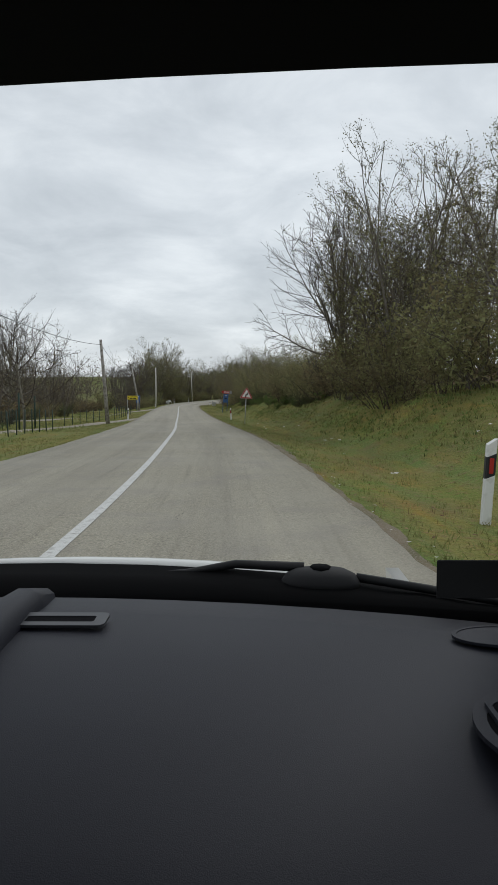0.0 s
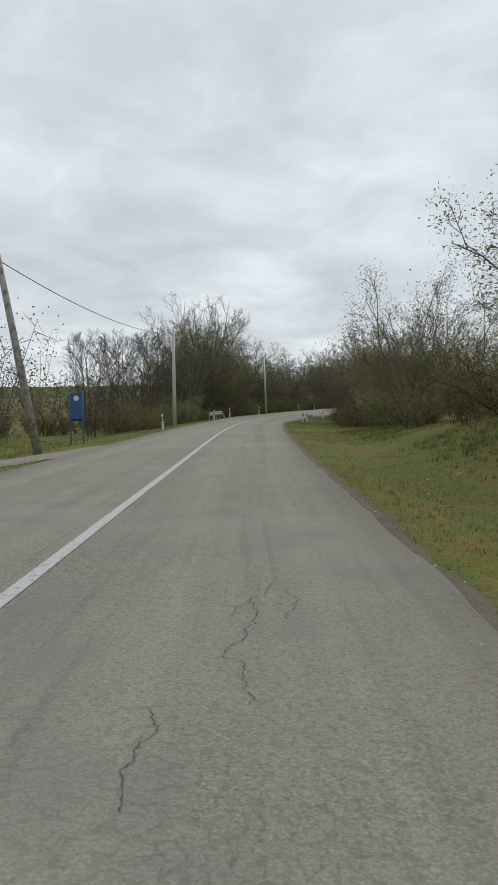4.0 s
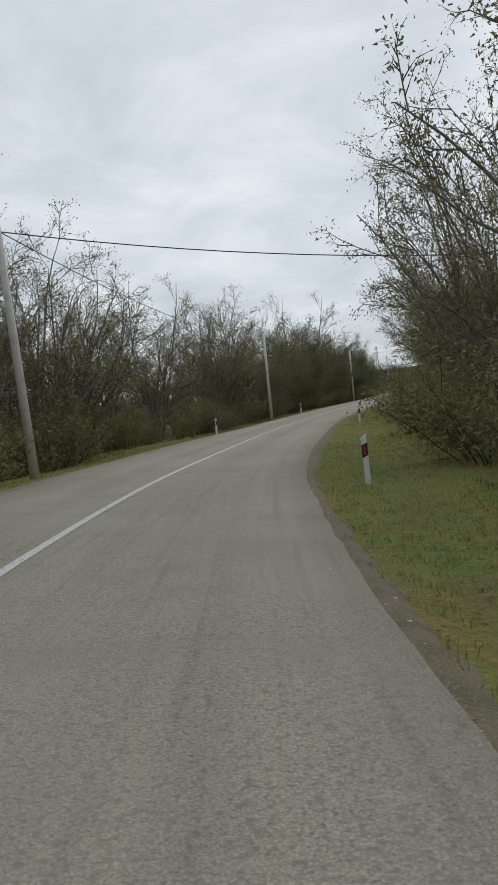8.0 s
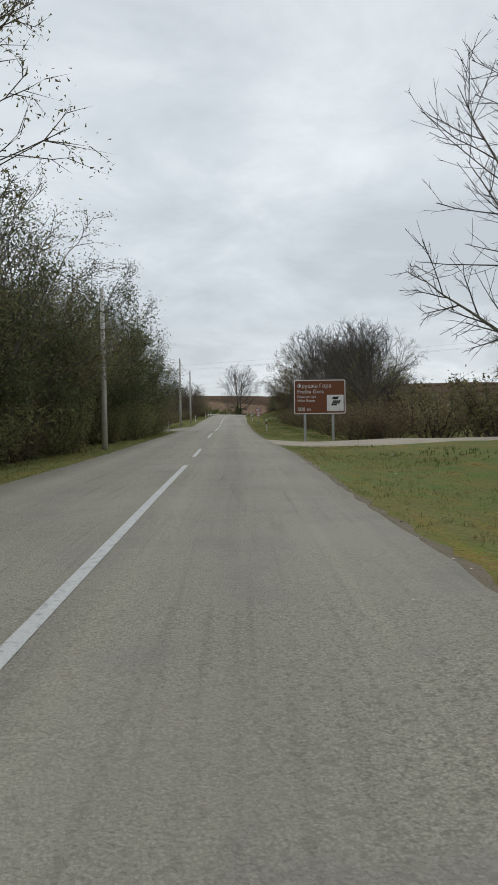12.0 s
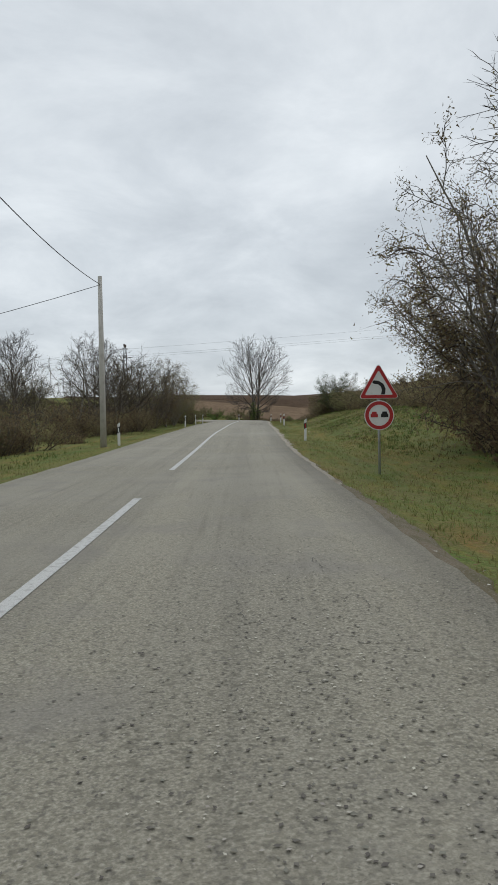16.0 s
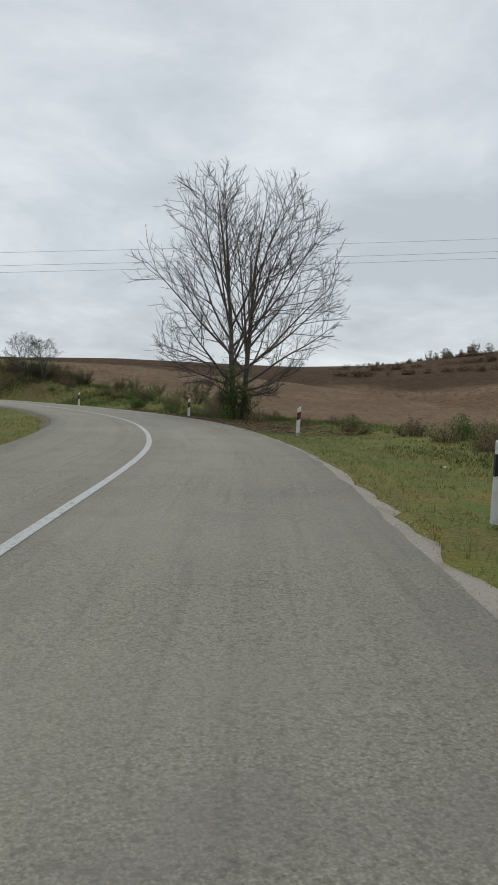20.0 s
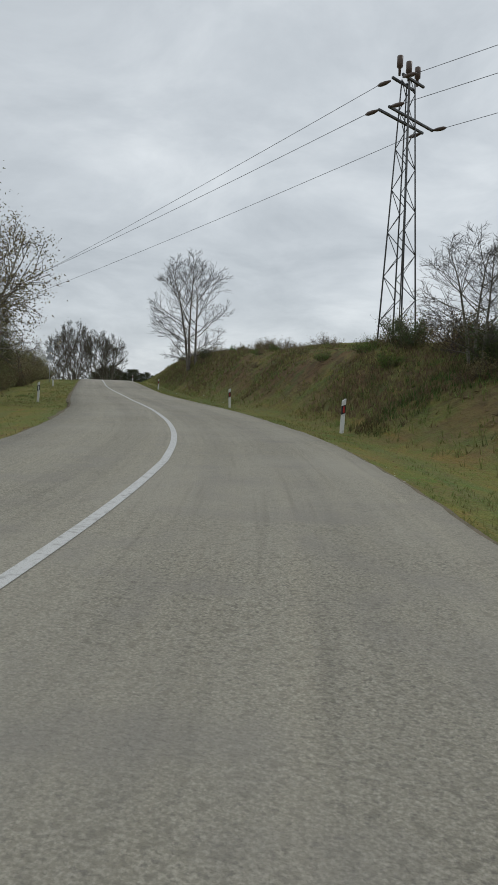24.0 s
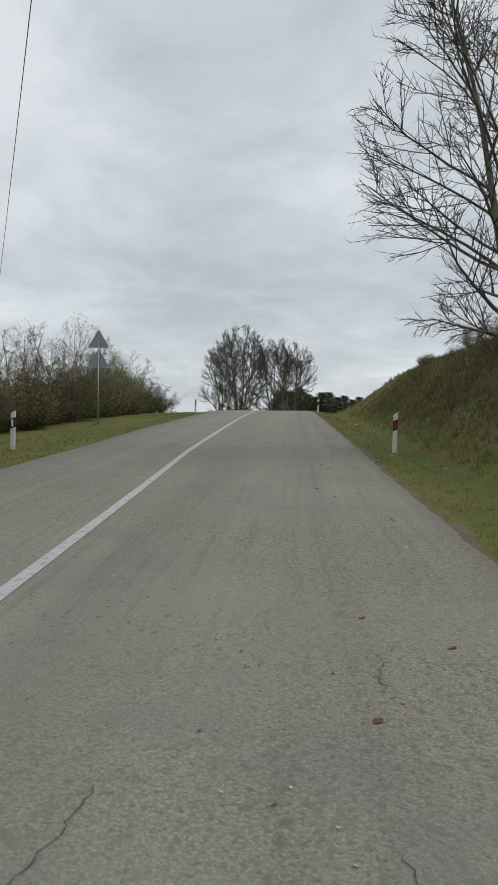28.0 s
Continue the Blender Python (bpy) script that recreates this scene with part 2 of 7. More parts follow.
bare_bank(GRASS)
EARTH = material("field_earth", (0.215, 0.142, 0.085), 0.95, spots=((0.02, 0.45, 0.6, (0.18, 0.118, 0.072), 3), (0.3, 0.45, 0.75, (0.27, 0.19, 0.115), 6), (1.6, 0.48, 0.68, (0.11, 0.072, 0.044), 6), (5, 0.5, 0.66, (0.12, 0.08, 0.048), 6), (14, 0.55, 0.7, (0.30, 0.22, 0.14), 4)), bump=1.0, bump_scale=4, deep=0.3, spec=0.1)
def ploughed(m, start):
    """Darker soil of the freshly ploughed upper part of the field, from a ragged furrow on."""
    nt = m.node_tree
    b = nt.nodes["Principled BSDF"]
    co, dot = nt.nodes.new("ShaderNodeTexCoord"), nt.nodes.new("ShaderNodeVectorMath")
    dot.operation = "DOT_PRODUCT"
    dot.inputs[1].default_value = (0.55, 0.83, 0)
    nt.links.new(co.outputs["Object"], dot.inputs[0])
    n = nt.nodes.new("ShaderNodeTexNoise")
    n.inputs["Scale"].default_value, n.inputs["Detail"].default_value = 0.12, 6
    nt.links.new(co.outputs["Object"], n.inputs["Vector"])
    k = nt.nodes.new("ShaderNodeMath")
    k.operation = "MULTIPLY_ADD"
    k.inputs[1].default_value = 9.0
    nt.links.new(n.outputs["Fac"], k.inputs[0])
    nt.links.new(dot.outputs["Value"], k.inputs[2])
    r = nt.nodes.new("ShaderNodeMapRange")
    r.inputs["From Min"].default_value, r.inputs["From Max"].default_value = start + 4, start + 5.5
    nt.links.new(k.outputs[0], r.inputs["Value"])
    x = nt.nodes.new("ShaderNodeMix")
    x.data_type, x.blend_type = "RGBA", "MULTIPLY"
    x.inputs[7].default_value = (0.5, 0.47, 0.46, 1)
    nt.links.new(r.outputs["Result"], x.inputs[0])
    nt.links.new(b.inputs["Base Color"].links[0].from_socket, x.inputs[6])
    nt.links.new(x.outputs[2], b.inputs["Base Color"])

ploughed(EARTH, 30.8 + 328.7 + 54)
PASTURE = material("far_meadow", (0.125, 0.142, 0.046), 0.95, spots=((0.012, 0.45, 0.62, (0.15, 0.128, 0.06), 4), (0.2, 0.5, 0.7, (0.155, 0.13, 0.06), 5), (1.5, 0.5, 0.7, (0.09, 0.115, 0.035), 5)), bump=0.6, bump_scale=3, spec=0.1)
GRAVEL = material("pale_gravel", (0.31, 0.275, 0.22), 0.9, spots=((60, 0.45, 0.7, (0.22, 0.2, 0.17), 3), (1.2, 0.5, 0.7, (0.27, 0.24, 0.19), 4)), bump=0.8, bump_scale=60)
SAND = material("pale_sand", (0.38, 0.345, 0.285), 0.95, spots=((0.9, 0.5, 0.7, (0.25, 0.21, 0.15), 5), (30, 0.5, 0.72, (0.27, 0.24, 0.19), 4)), bump=0.8, bump_scale=50)
DRIVE = material("beige_concrete", (0.40, 0.35, 0.275), 0.9, spots=((0.8, 0.45, 0.7, (0.33, 0.285, 0.22), 5), (14, 0.5, 0.75, (0.29, 0.25, 0.2), 4)), bump=0.3, bump_scale=40)
SOIL = material("roadside_grit", (0.185, 0.15, 0.10), 0.95, spots=((2.5, 0.45, 0.65, (0.13, 0.115, 0.062), 4), (50, 0.5, 0.7, (0.25, 0.22, 0.18), 3)), bump=0.9, bump_scale=70)
CONCRETE = material("pole_concrete", (0.50, 0.48, 0.44), 0.85, spots=((3, 0.5, 0.7, (0.38, 0.36, 0.325), 5), (40, 0.5, 0.7, (0.43, 0.41, 0.37), 3)), bump=0.3, bump_scale=60)
WOOD = material("weathered_wood", (0.33, 0.31, 0.28), 0.9, spots=((6, 0.45, 0.7, (0.12, 0.10, 0.085), 5),), bump=0.4, bump_scale=40)
BARK = material("grey_bark", (0.185, 0.165, 0.138), 0.95, spots=((5, 0.45, 0.7, (0.10, 0.088, 0.072), 5), (1.5, 0.6, 0.75, (0.15, 0.155, 0.105), 3)), bump=0.7, bump_scale=25, spec=0.1, obj=0.25)
TWIG = material("brown_twigs", (0.105, 0.09, 0.074), 0.95, spots=((2, 0.45, 0.65, (0.075, 0.062, 0.05), 3),), spec=0.1, obj=0.25)
BARE_TWIG = material("grey_brown_twigs", (0.095, 0.085, 0.077), 0.95, spots=((2, 0.45, 0.65, (0.11, 0.093, 0.08), 3),), spec=0.1)
LEAF = material("dull_olive_leaves", (0.215, 0.21, 0.10), 0.8, spots=((0.8, 0.45, 0.68, (0.205, 0.17, 0.09), 3),), spec=0.15, island=0.32, obj=0.2)
LEAF_BROWN = material("withered_brown_leaves", (0.225, 0.175, 0.105), 0.85, spots=((0.8, 0.42, 0.68, (0.18, 0.155, 0.08), 3),), spec=0.1, island=0.32, obj=0.2)
LEAF_GREEN = material("green_ivy_leaves", (0.125, 0.185, 0.045), 0.7, spots=((1.5, 0.5, 0.65, (0.085, 0.09, 0.03), 3),), spec=0.2, island=0.4)
NEEDLE = material("dark_needles", (0.095, 0.105, 0.06), 0.85, spec=0.1, island=0.3)
BLADE = material("grass_blades", (0.175, 0.21, 0.068), 0.8, spots=((0.6, 0.40, 0.7, (0.30, 0.25, 0.11), 5),), spec=0.1, island=0.35)
# far leaves and twigs: the haze of distance is mixed into these greyer colours
FAR_LEAF = material("hazed_brown_leaves", (0.175, 0.145, 0.10), 0.9, spec=0.05, island=0.35)
FAR_TWIG = material("hazed_grey_twigs", (0.15, 0.13, 0.11), 0.95, spec=0.05)
WEED = material("dark_green_weeds", (0.085, 0.14, 0.042), 0.85, spots=((0.5, 0.45, 0.65, (0.10, 0.075, 0.04), 4),), spec=0.1, island=0.35)
LEAF_RED = material("reddish_brown_leaves", (0.20, 0.10, 0.06), 0.8, spots=((1.2, 0.45, 0.65, (0.16, 0.11, 0.05), 3),), spec=0.15, island=0.35)
LEAF_DARK = material("dark_evergreen_leaves", (0.085, 0.105, 0.045), 0.7, spots=((1.0, 0.45, 0.65, (0.10, 0.092, 0.045), 3),), spec=0.2, island=0.4, obj=0.2)

def lets_light_through(m, share):
    """Thin leaves and blades: part of the light passes through them."""
    nt = m.node_tree
    b = nt.nodes["Principled BSDF"]
    col = b.inputs["Base Color"].links[0].from_socket
    t, x = nt.nodes.new("ShaderNodeBsdfTranslucent"), nt.nodes.new("ShaderNodeMixShader")
    x.inputs[0].default_value = share
    nt.links.new(col, t.inputs["Color"])
    nt.links.new(b.outputs[0], x.inputs[1])
    nt.links.new(t.outputs[0], x.inputs[2])
    nt.links.new(x.outputs[0], nt.nodes["Material Output"].inputs["Surface"])

for m in (LEAF, LEAF_BROWN, LEAF_GREEN, LEAF_DARK, BLADE, WEED, FAR_LEAF):
    lets_light_through(m, 0.4)
PIT = material("pitted_asphalt", (0.17, 0.158, 0.135), 0.9, island=0.4)
LITTER_DARK = material("wet_dark_leaf_litter", (0.155, 0.095, 0.062), 0.8, spec=0.2, island=0.5)
CHIP = material("pale_chippings", (0.46, 0.43, 0.37), 0.9, island=0.3)
LITTER = material("dead_leaf_litter", (0.17, 0.105, 0.062), 0.9, spec=0.1, island=0.5)
PALE = material("pale_scraps", (0.55, 0.53, 0.5), 0.8, island=0.3)
POST_WHITE = material("white_plastic_post", (0.68, 0.68, 0.66), 0.5, spots=((7, 0.55, 0.75, (0.42, 0.40, 0.35), 4),))
POST_BLACK = material("black_band", (0.02, 0.02, 0.022), 0.5)
RED_REFLEX = material("red_reflector", (0.38, 0.03, 0.025), 0.3)
WHITE_REFLEX = material("white_reflector", (0.75, 0.75, 0.72), 0.25)
GALV = material("galvanised_steel", (0.42, 0.43, 0.43), 0.5, 0.6, spots=((5, 0.45, 0.7, (0.32, 0.33, 0.33), 4),))
LATTICE = material("dull_lattice_steel", (0.10, 0.104, 0.106), 0.65, 0.4, spots=((4, 0.5, 0.7, (0.11, 0.10, 0.09), 4),))
CABLE = material("black_cable", (0.03, 0.03, 0.032), 0.6)
INSULATOR = material("brown_insulator", (0.10, 0.07, 0.055), 0.3)
SIGN_WHITE = material("sign_white_sheet", (0.72, 0.72, 0.70), 0.45, spots=((5, 0.55, 0.8, (0.55, 0.54, 0.5), 4),))
SIGN_RED = material("sign_red_sheet", (0.42, 0.035, 0.035), 0.45, spots=((5, 0.55, 0.8, (0.33, 0.05, 0.05), 4),))
SIGN_BLACK = material("sign_black_print", (0.02, 0.02, 0.02), 0.5)
SIGN_YELLOW = material("sign_yellow_sheet", (0.70, 0.55, 0.03), 0.5, spots=((4, 0.55, 0.8, (0.55, 0.42, 0.05), 4),))
SIGN_BROWN = material("sign_brown_sheet", (0.17, 0.062, 0.03), 0.5, spots=((3, 0.55, 0.8, (0.14, 0.055, 0.03), 4),))
SIGN_BLUE = material("sign_blue_sheet", (0.05, 0.11, 0.25), 0.5, spots=((3, 0.55, 0.8, (0.07, 0.12, 0.22), 4),))
SIGN_GREY = material("sign_back_metal", (0.30, 0.31, 0.32), 0.55, 0.4)
FENCE_GREEN = material("dark_green_steel", (0.02, 0.04, 0.028), 0.6)

# ---- the line of the road: centre line, heights ----
CTRL = [(2.8, -60.0), (1.8, -46.0), (0.7, -32.0), (-0.3, -18.1), (-1.4, -4.1), (-2.5, 9.8), (-4.1, 23.7), (-6.1, 37.6), (-8.3, 51.4), (-10.6, 65.2),
        (-12.8, 79.1), (-15.0, 92.9), (-17.1, 106.7), (-19.1, 120.6), (-20.7, 134.5), (-21.7, 148.5), (-22.0, 162.4), (-21.3, 176.4)]
CTRL += [(-19.2, 190.3), (-16.3, 203.9), (-12.5, 217.4), (-8.1, 230.7), (-3.5, 243.9), (1.2, 257.1), (5.7, 270.4), (10.2, 283.6), (14.8, 296.8), (19.5, 310.0),
         (24.0, 323.3), (28.6, 336.5), (33.3, 349.7), (38.0, 362.9), (42.8, 376.0), (47.5, 389.2), (49.7, 403.0), (48.3, 416.9), (43.8, 430.1), (37.0, 442.4)]
CTRL += [(29.3, 454.0), (21.5, 465.7), (13.9, 477.4), (6.3, 489.2), (-1.2, 501.0), (-8.6, 512.9), (-14.8, 525.5), (-20.0, 538.4), (-24.0, 551.8), (-26.8, 565.4),
         (-28.4, 579.3), (-29.0, 593.2), (-28.6, 607.2)]
HEIGHTS = [(-60, 0.0), (0, -0.05), (24, -0.7), (52, -1.63), (80, -2.23), (108, -2.72), (136, -3.2), (164, -3.7), (192, -3.92), (220, -3.57), (248, -3.08), (276, -2.79),
           (304, -2.4), (332, -1.86), (360, -0.92), (388, -0.08), (416, 0.5), (444, 1.24), (472, 1.9), (486, 2.2), (503, 2.88), (520, 3.65), (540, 4.2), (560, 4.2), (600, 3.2), (660, 1.5)]

def catmull(pts, n=14):
    p = np.array(pts, float)
    p = np.vstack([2 * p[0] - p[1], p, 2 * p[-1] - p[-2]])
    out = []
    for i in range(1, len(p) - 2):
        t = np.linspace(0, 1, n, endpoint=False)[:, None]
        a, b, c, d = p[i - 1], p[i], p[i + 1], p[i + 2]
        out.append(0.5 * (2 * b + (c - a) * t + (2 * a - 5 * b + 4 * c - d) * t ** 2 + (3 * b - a - 3 * c + d) * t ** 3))
    return np.vstack(out + [p[-2][None]])

LINE = catmull(CTRL)
LINE_S = np.concatenate([[0], np.cumsum(np.linalg.norm(np.diff(LINE, axis=0), axis=1))]) - 60
TANG = np.gradient(LINE, axis=0)
TANG /= np.linalg.norm(TANG, axis=1)[:, None]
HZ_S = np.linspace(-60, 660, 361)
HZ = np.interp(HZ_S, [h[0] for h in HEIGHTS], [h[1] for h in HEIGHTS])
HZ = np.convolve(np.pad(HZ, 6, mode="edge"), np.ones(13) / 13, "valid")

def smooth(a, b, x):
    t = np.clip((x - a) / (b - a), 0, 1)
    return t * t * (3 - 2 * t)

def fbm(x, y, seed=0):
    """Cheap smooth noise, about -1 to 1."""
    v = 0
    for i, (f, a) in enumerate(((0.11, 0.5), (0.29, 0.27), (0.71, 0.15), (1.63, 0.08))):
        v = v + a * np.sin(f * x + 1.7 * i + seed + 1.3 * np.sin(f * 0.8 * y + seed * 2.1 + i)) * np.cos(f * y * 1.1 - 0.9 * i + seed * 0.7 + 1.1 * np.sin(f * 0.9 * x + i))
    return v * 1.6

def table(s, rows):
    return np.interp(s, [r[0] for r in rows], [r[1] for r in rows])

# rise of the ground some metres beyond the edge of the road, to the right and to the left
RISE_R = [(-60, 0.8), (0, 1.4), (20, 2.1), (70, 2.1), (95, 1.5), (125, 0.4), (140, -0.8), (165, -0.8), (180, 0.3), (215, 0.9), (232, 0.3), (300, 0.1), (335, 0.5), (355, 1.5), (385, 1.3), (402, 0.1), (430, 0.1), (446, 1.7), (458, 3.15), (500, 3.95), (530, 3.0), (550, 1.2), (600, 0)]
RISE_L = [(-60, -0.1), (0, -0.15), (40, -0.25), (66, -0.4), (88, -0.7), (112, -0.8), (135, -0.7), (150, -1.2), (165, -0.8), (200, -0.2), (300, -0.3), (380, 0.1), (400, 0.2), (440, 0.1), (470, -0.1), (600, -0.2)]

def field_hill(x, y):
    p = (x - 56) * 0.55 + (y - 396) * 0.83
    side = (x - 56) * 0.83 - (y - 396) * 0.55
    return 5.6 * smooth(8, 108, p) + 5.0 * smooth(-14, 26, side) * smooth(30, 95, p) + 2.5 * smooth(150, 600, p)

def level(s, d, x, y):
    """Height of the ground at s along and d beside the centre line."""
    z = np.interp(s, HZ_S, HZ)
    right = d > 0
    e = np.where(right, d - 3.3, -d - 3.1)
    rise = np.where(right, table(s, RISE_R), table(s, RISE_L))
    rise = rise * (1 - 0.65 * smooth(12, 40, e) * (right & (s > 400)))
    steep = np.where(right & (s > 440) & (s < 545), 5.0, 7.0) - 2.0 * (right & (s < 140)) * (1 - smooth(95, 135, s))
    prof = -0.06 * smooth(0, 0.5, e) - 0.10 * smooth(0.5, 2.2, e) + rise * smooth(1.6, 1.6 + steep, e) + np.where(right, 0.35, 0.12) * rise * smooth(8, 22, e)
    bank = -0.055 * smooth(138, 160, s) * (1 - smooth(192, 212, s))
    z = z + prof * (e > 0) + bank * np.clip(d, -4, 4) + fbm(x, y) * 0.14 * smooth(0.8, 5, e)
    away = smooth(10, 45, np.abs(d)) * np.where(right, 1, 0.0) * smooth(330, 390, s)
    return z + field_hill(x, y) * away + fbm(x * 0.12, y * 0.12, 3) * 1.2 * smooth(14, 60, np.abs(d))

def place(s, d):
    """x, y, z on the ground at s along and d to the right of the centre line."""
    s, d = np.asarray(s, float), np.asarray(d, float)
    cx, cy = np.interp(s, LINE_S, LINE[:, 0]), np.interp(s, LINE_S, LINE[:, 1])
    tx, ty = np.interp(s, LINE_S, TANG[:, 0]), np.interp(s, LINE_S, TANG[:, 1])
    x, y = cx + d * ty, cy - d * tx
    return x, y, level(s, d, x, y)

def spot(s, d, dz=0.0):
    x, y, z = place(s, d)
    return Vector((float(x), float(y), float(z) + dz))

def heading(s):
    """Degrees by which the road at s is turned from +y, to the left."""
    return math.degrees(math.atan2(-float(np.interp(s, LINE_S, TANG[:, 0])), float(np.interp(s, LINE_S, TANG[:, 1]))))

def mesh_object(name, verts, faces, mat, parent=None, shade=False, label=""):
    me = bpy.data.meshes.new(name)
    me.from_pydata([tuple(map(float, v)) for v in verts] if not isinstance(verts, np.ndarray) else verts.tolist(), [], faces if isinstance(faces, list) else faces.tolist())
    for m in (mat if isinstance(mat, (list, tuple)) else [mat]):
        me.materials.append(m)
    if shade:
        me.shade_smooth()
    ob = new(name, me)
    if parent:
        ob.parent = parent
    if label:
        tagged(ob, label=label)
    return ob

def part(name, bm, mat, parent=None, label="", shade=False):
    me = bpy.data.meshes.new(name)
    bm.to_mesh(me)
    bm.free()
    me.materials.append(mat)
    if shade:
        me.shade_smooth()
    ob = new(name, me)
    if parent:
        ob.parent = parent
    if label:
        tagged(ob, label=label)
    return ob

def base(name, m, label, category, group="", kind=""):
    ob = new(name)
    ob.empty_display_size = 0.2
    ob.matrix_world = m
    return tagged(ob, label, category, group, kind)

def box(bm, x0, x1, y0, y1, z0, z1, bevel=0.0, m=None):
    v = [bm.verts.new((x, y, z)) for z in (z0, z1) for x, y in ((x0, y0), (x1, y0), (x1, y1), (x0, y1))]
    fs = [bm.faces.new([v[i] for i in q]) for q in ((3, 2, 1, 0), (4, 5, 6, 7), (0, 1, 5, 4), (1, 2, 6, 5), (2, 3, 7, 6), (3, 0, 4, 7))]
    if bevel:
        bmesh.ops.bevel(bm, geom=list({e for f in fs for e in f.edges}), offset=bevel, segments=2, affect="EDGES")
    if m is not None:
        bmesh.ops.transform(bm, matrix=m, verts=[w for w in bm.verts if w in set(v)] if not bevel else bm.verts)
    return bm

def tube(points, radii, sides=8, cap=True):
    """A tapered tube through the points, as verts and faces."""
    p = np.array(points, float)
    r = np.array(radii, float)
    d = np.gradient(p, axis=0)
    d /= np.maximum(np.linalg.norm(d, axis=1), 1e-9)[:, None]
    ref = np.where(np.abs(d[:, 2:3]) > 0.9, np.array([[1.0, 0, 0]]), np.array([[0, 0, 1.0]]))
    u = np.cross(d, ref)
    u /= np.linalg.norm(u, axis=1)[:, None]
    w = np.cross(d, u)
    a = np.linspace(0, 2 * np.pi, sides, endpoint=False)
    v = p[:, None] + r[:, None, None] * (np.cos(a)[None, :, None] * u[:, None] + np.sin(a)[None, :, None] * w[:, None])
    n = len(p)
    f = [[i * sides + k, i * sides + (k + 1) % sides, (i + 1) * sides + (k + 1) % sides, (i + 1) * sides + k] for i in range(n - 1) for k in range(sides)]
    if cap:
        f += [list(range(sides))[::-1], [(n - 1) * sides + k for k in range(sides)]]
    return v.reshape(-1, 3), f

def tube_part(name, points, radii, mat, parent=None, sides=8, label=""):
    v, f = tube(points, radii, sides)
    return mesh_object(name, v, f, mat, parent, True, label)

# ---- ground, verge, road ----
def strip(name, s_list, d_list, mat, dz=0.0, kind="structure", label="", category="", skirt=0.0):
    S, Dd = np.meshgrid(s_list, d_list, indexing="ij") if np.ndim(d_list) == 1 else (np.repeat(np.array(s_list)[:, None], np.shape(d_list)[1], 1), np.array(d_list))
    x, y, z = place(S, Dd)
    z = z + dz
    if skirt:
        z[:, 0] -= skirt
        z[:, -1] -= skirt
    n, m = S.shape
    v = np.stack([x, y, z], -1).reshape(-1, 3)
    i = np.arange(n * m).reshape(n, m)
    f = np.stack([i[:-1, :-1], i[:-1, 1:], i[1:, 1:], i[1:, :-1]], -1).reshape(-1, 4)
    ob = mesh_object(name, v, f, mat, shade=True)
    uv = ob.data.uv_layers.new(name="along")
    idx = np.zeros(len(ob.data.loops), np.int32)
    ob.data.loops.foreach_get("vertex_index", idx)
    uv.data.foreach_set("uv", np.stack([Dd.ravel()[idx], S.ravel()[idx]], 1).ravel())
    return tagged(ob, label, category, kind=kind)

def far_ground():
    gx = np.concatenate([np.linspace(-3500, -420, 9), np.arange(-380, 481, 14), np.linspace(520, 3500, 9)])
    gy = np.concatenate([np.linspace(-3000, -240, 8), np.arange(-200, 921, 14), np.linspace(960, 4000, 9)])
    X, Y = np.meshgrid(gx, gy, indexing="ij")
    pts = np.stack([X.ravel(), Y.ravel()], 1)
    j = np.argmin(((pts[:, None, ::1] - LINE[None, ::3]) ** 2).sum(2), axis=1) * 3
    j = np.minimum(j, len(LINE) - 1)
    e = pts - LINE[j]
    d = e[:, 0] * TANG[j, 1] - e[:, 1] * TANG[j, 0]
    far = np.linalg.norm(e, axis=1)
    d = np.where(d >= 0, 1, -1) * far
    z = level(LINE_S[j], d, pts[:, 0], pts[:, 1])
    k = smooth(30, 42, far)
    z = z * k + (np.interp(LINE_S[j], HZ_S, HZ) - 4.0) * (1 - k) - 0.05
    v = np.column_stack([pts, z])
    n, m = X.shape
    i = np.arange(n * m).reshape(n, m)
    f = np.stack([i[:-1, :-1], i[1:, :-1], i[1:, 1:], i[:-1, 1:]], -1).reshape(-1, 4)
    ob = tagged(mesh_object("ground", v, f, [PASTURE, EARTH], shade=True), "open meadows and a brown ploughed field rising to the horizon", "ground", kind="structure")
    c = v[f].mean(1)
    q = (c[:, 0] - 56) * 0.55 + (c[:, 1] - 396) * 0.83
    side = (c[:, 0] - 56) * 0.83 - (c[:, 1] - 396) * 0.55
    ob.data.polygons.foreach_set("material_index", ((q > 4) & (side > -150) & (side < 260)).astype(np.int32))
    return ob

far_ground()
S_ALL = np.arange(-59, 638, 1.4)
D_ALL = np.concatenate([-np.array([44, 38, 32, 27, 23, 19, 16, 14, 12, 10.5, 9, 8, 7, 6.2, 5.6, 5, 4.5, 4, 3.6, 3.3, 3.1]), np.array([0.0]), np.array([3.3, 3.5, 3.8, 4.2, 4.7, 5.2, 5.8, 6.4, 7, 7.6, 8.2, 9, 10, 11, 12, 13.5, 15, 17, 20, 24, 29, 36, 44])])
verge = strip("verge", S_ALL, D_ALL, [GRASS, EARTH], dz=-0.05, label="mown grass verge and grassy banks with brown patches", category="grass verge", skirt=2.5)
cs = np.repeat((S_ALL[:-1] + 0.7)[:, None], len(D_ALL) - 1, 1)
cd = np.repeat(((D_ALL[1:] + D_ALL[:-1]) / 2)[None], len(S_ALL) - 1, 0)
verge.data.polygons.foreach_set("material_index", (((cs > 386) & (cs < 462) & (cd > 13)) | ((cs >= 462) & (cs < 540) & (cd > 24))).astype(np.int32).ravel())
s_road = np.arange(-59, 636, 0.45)
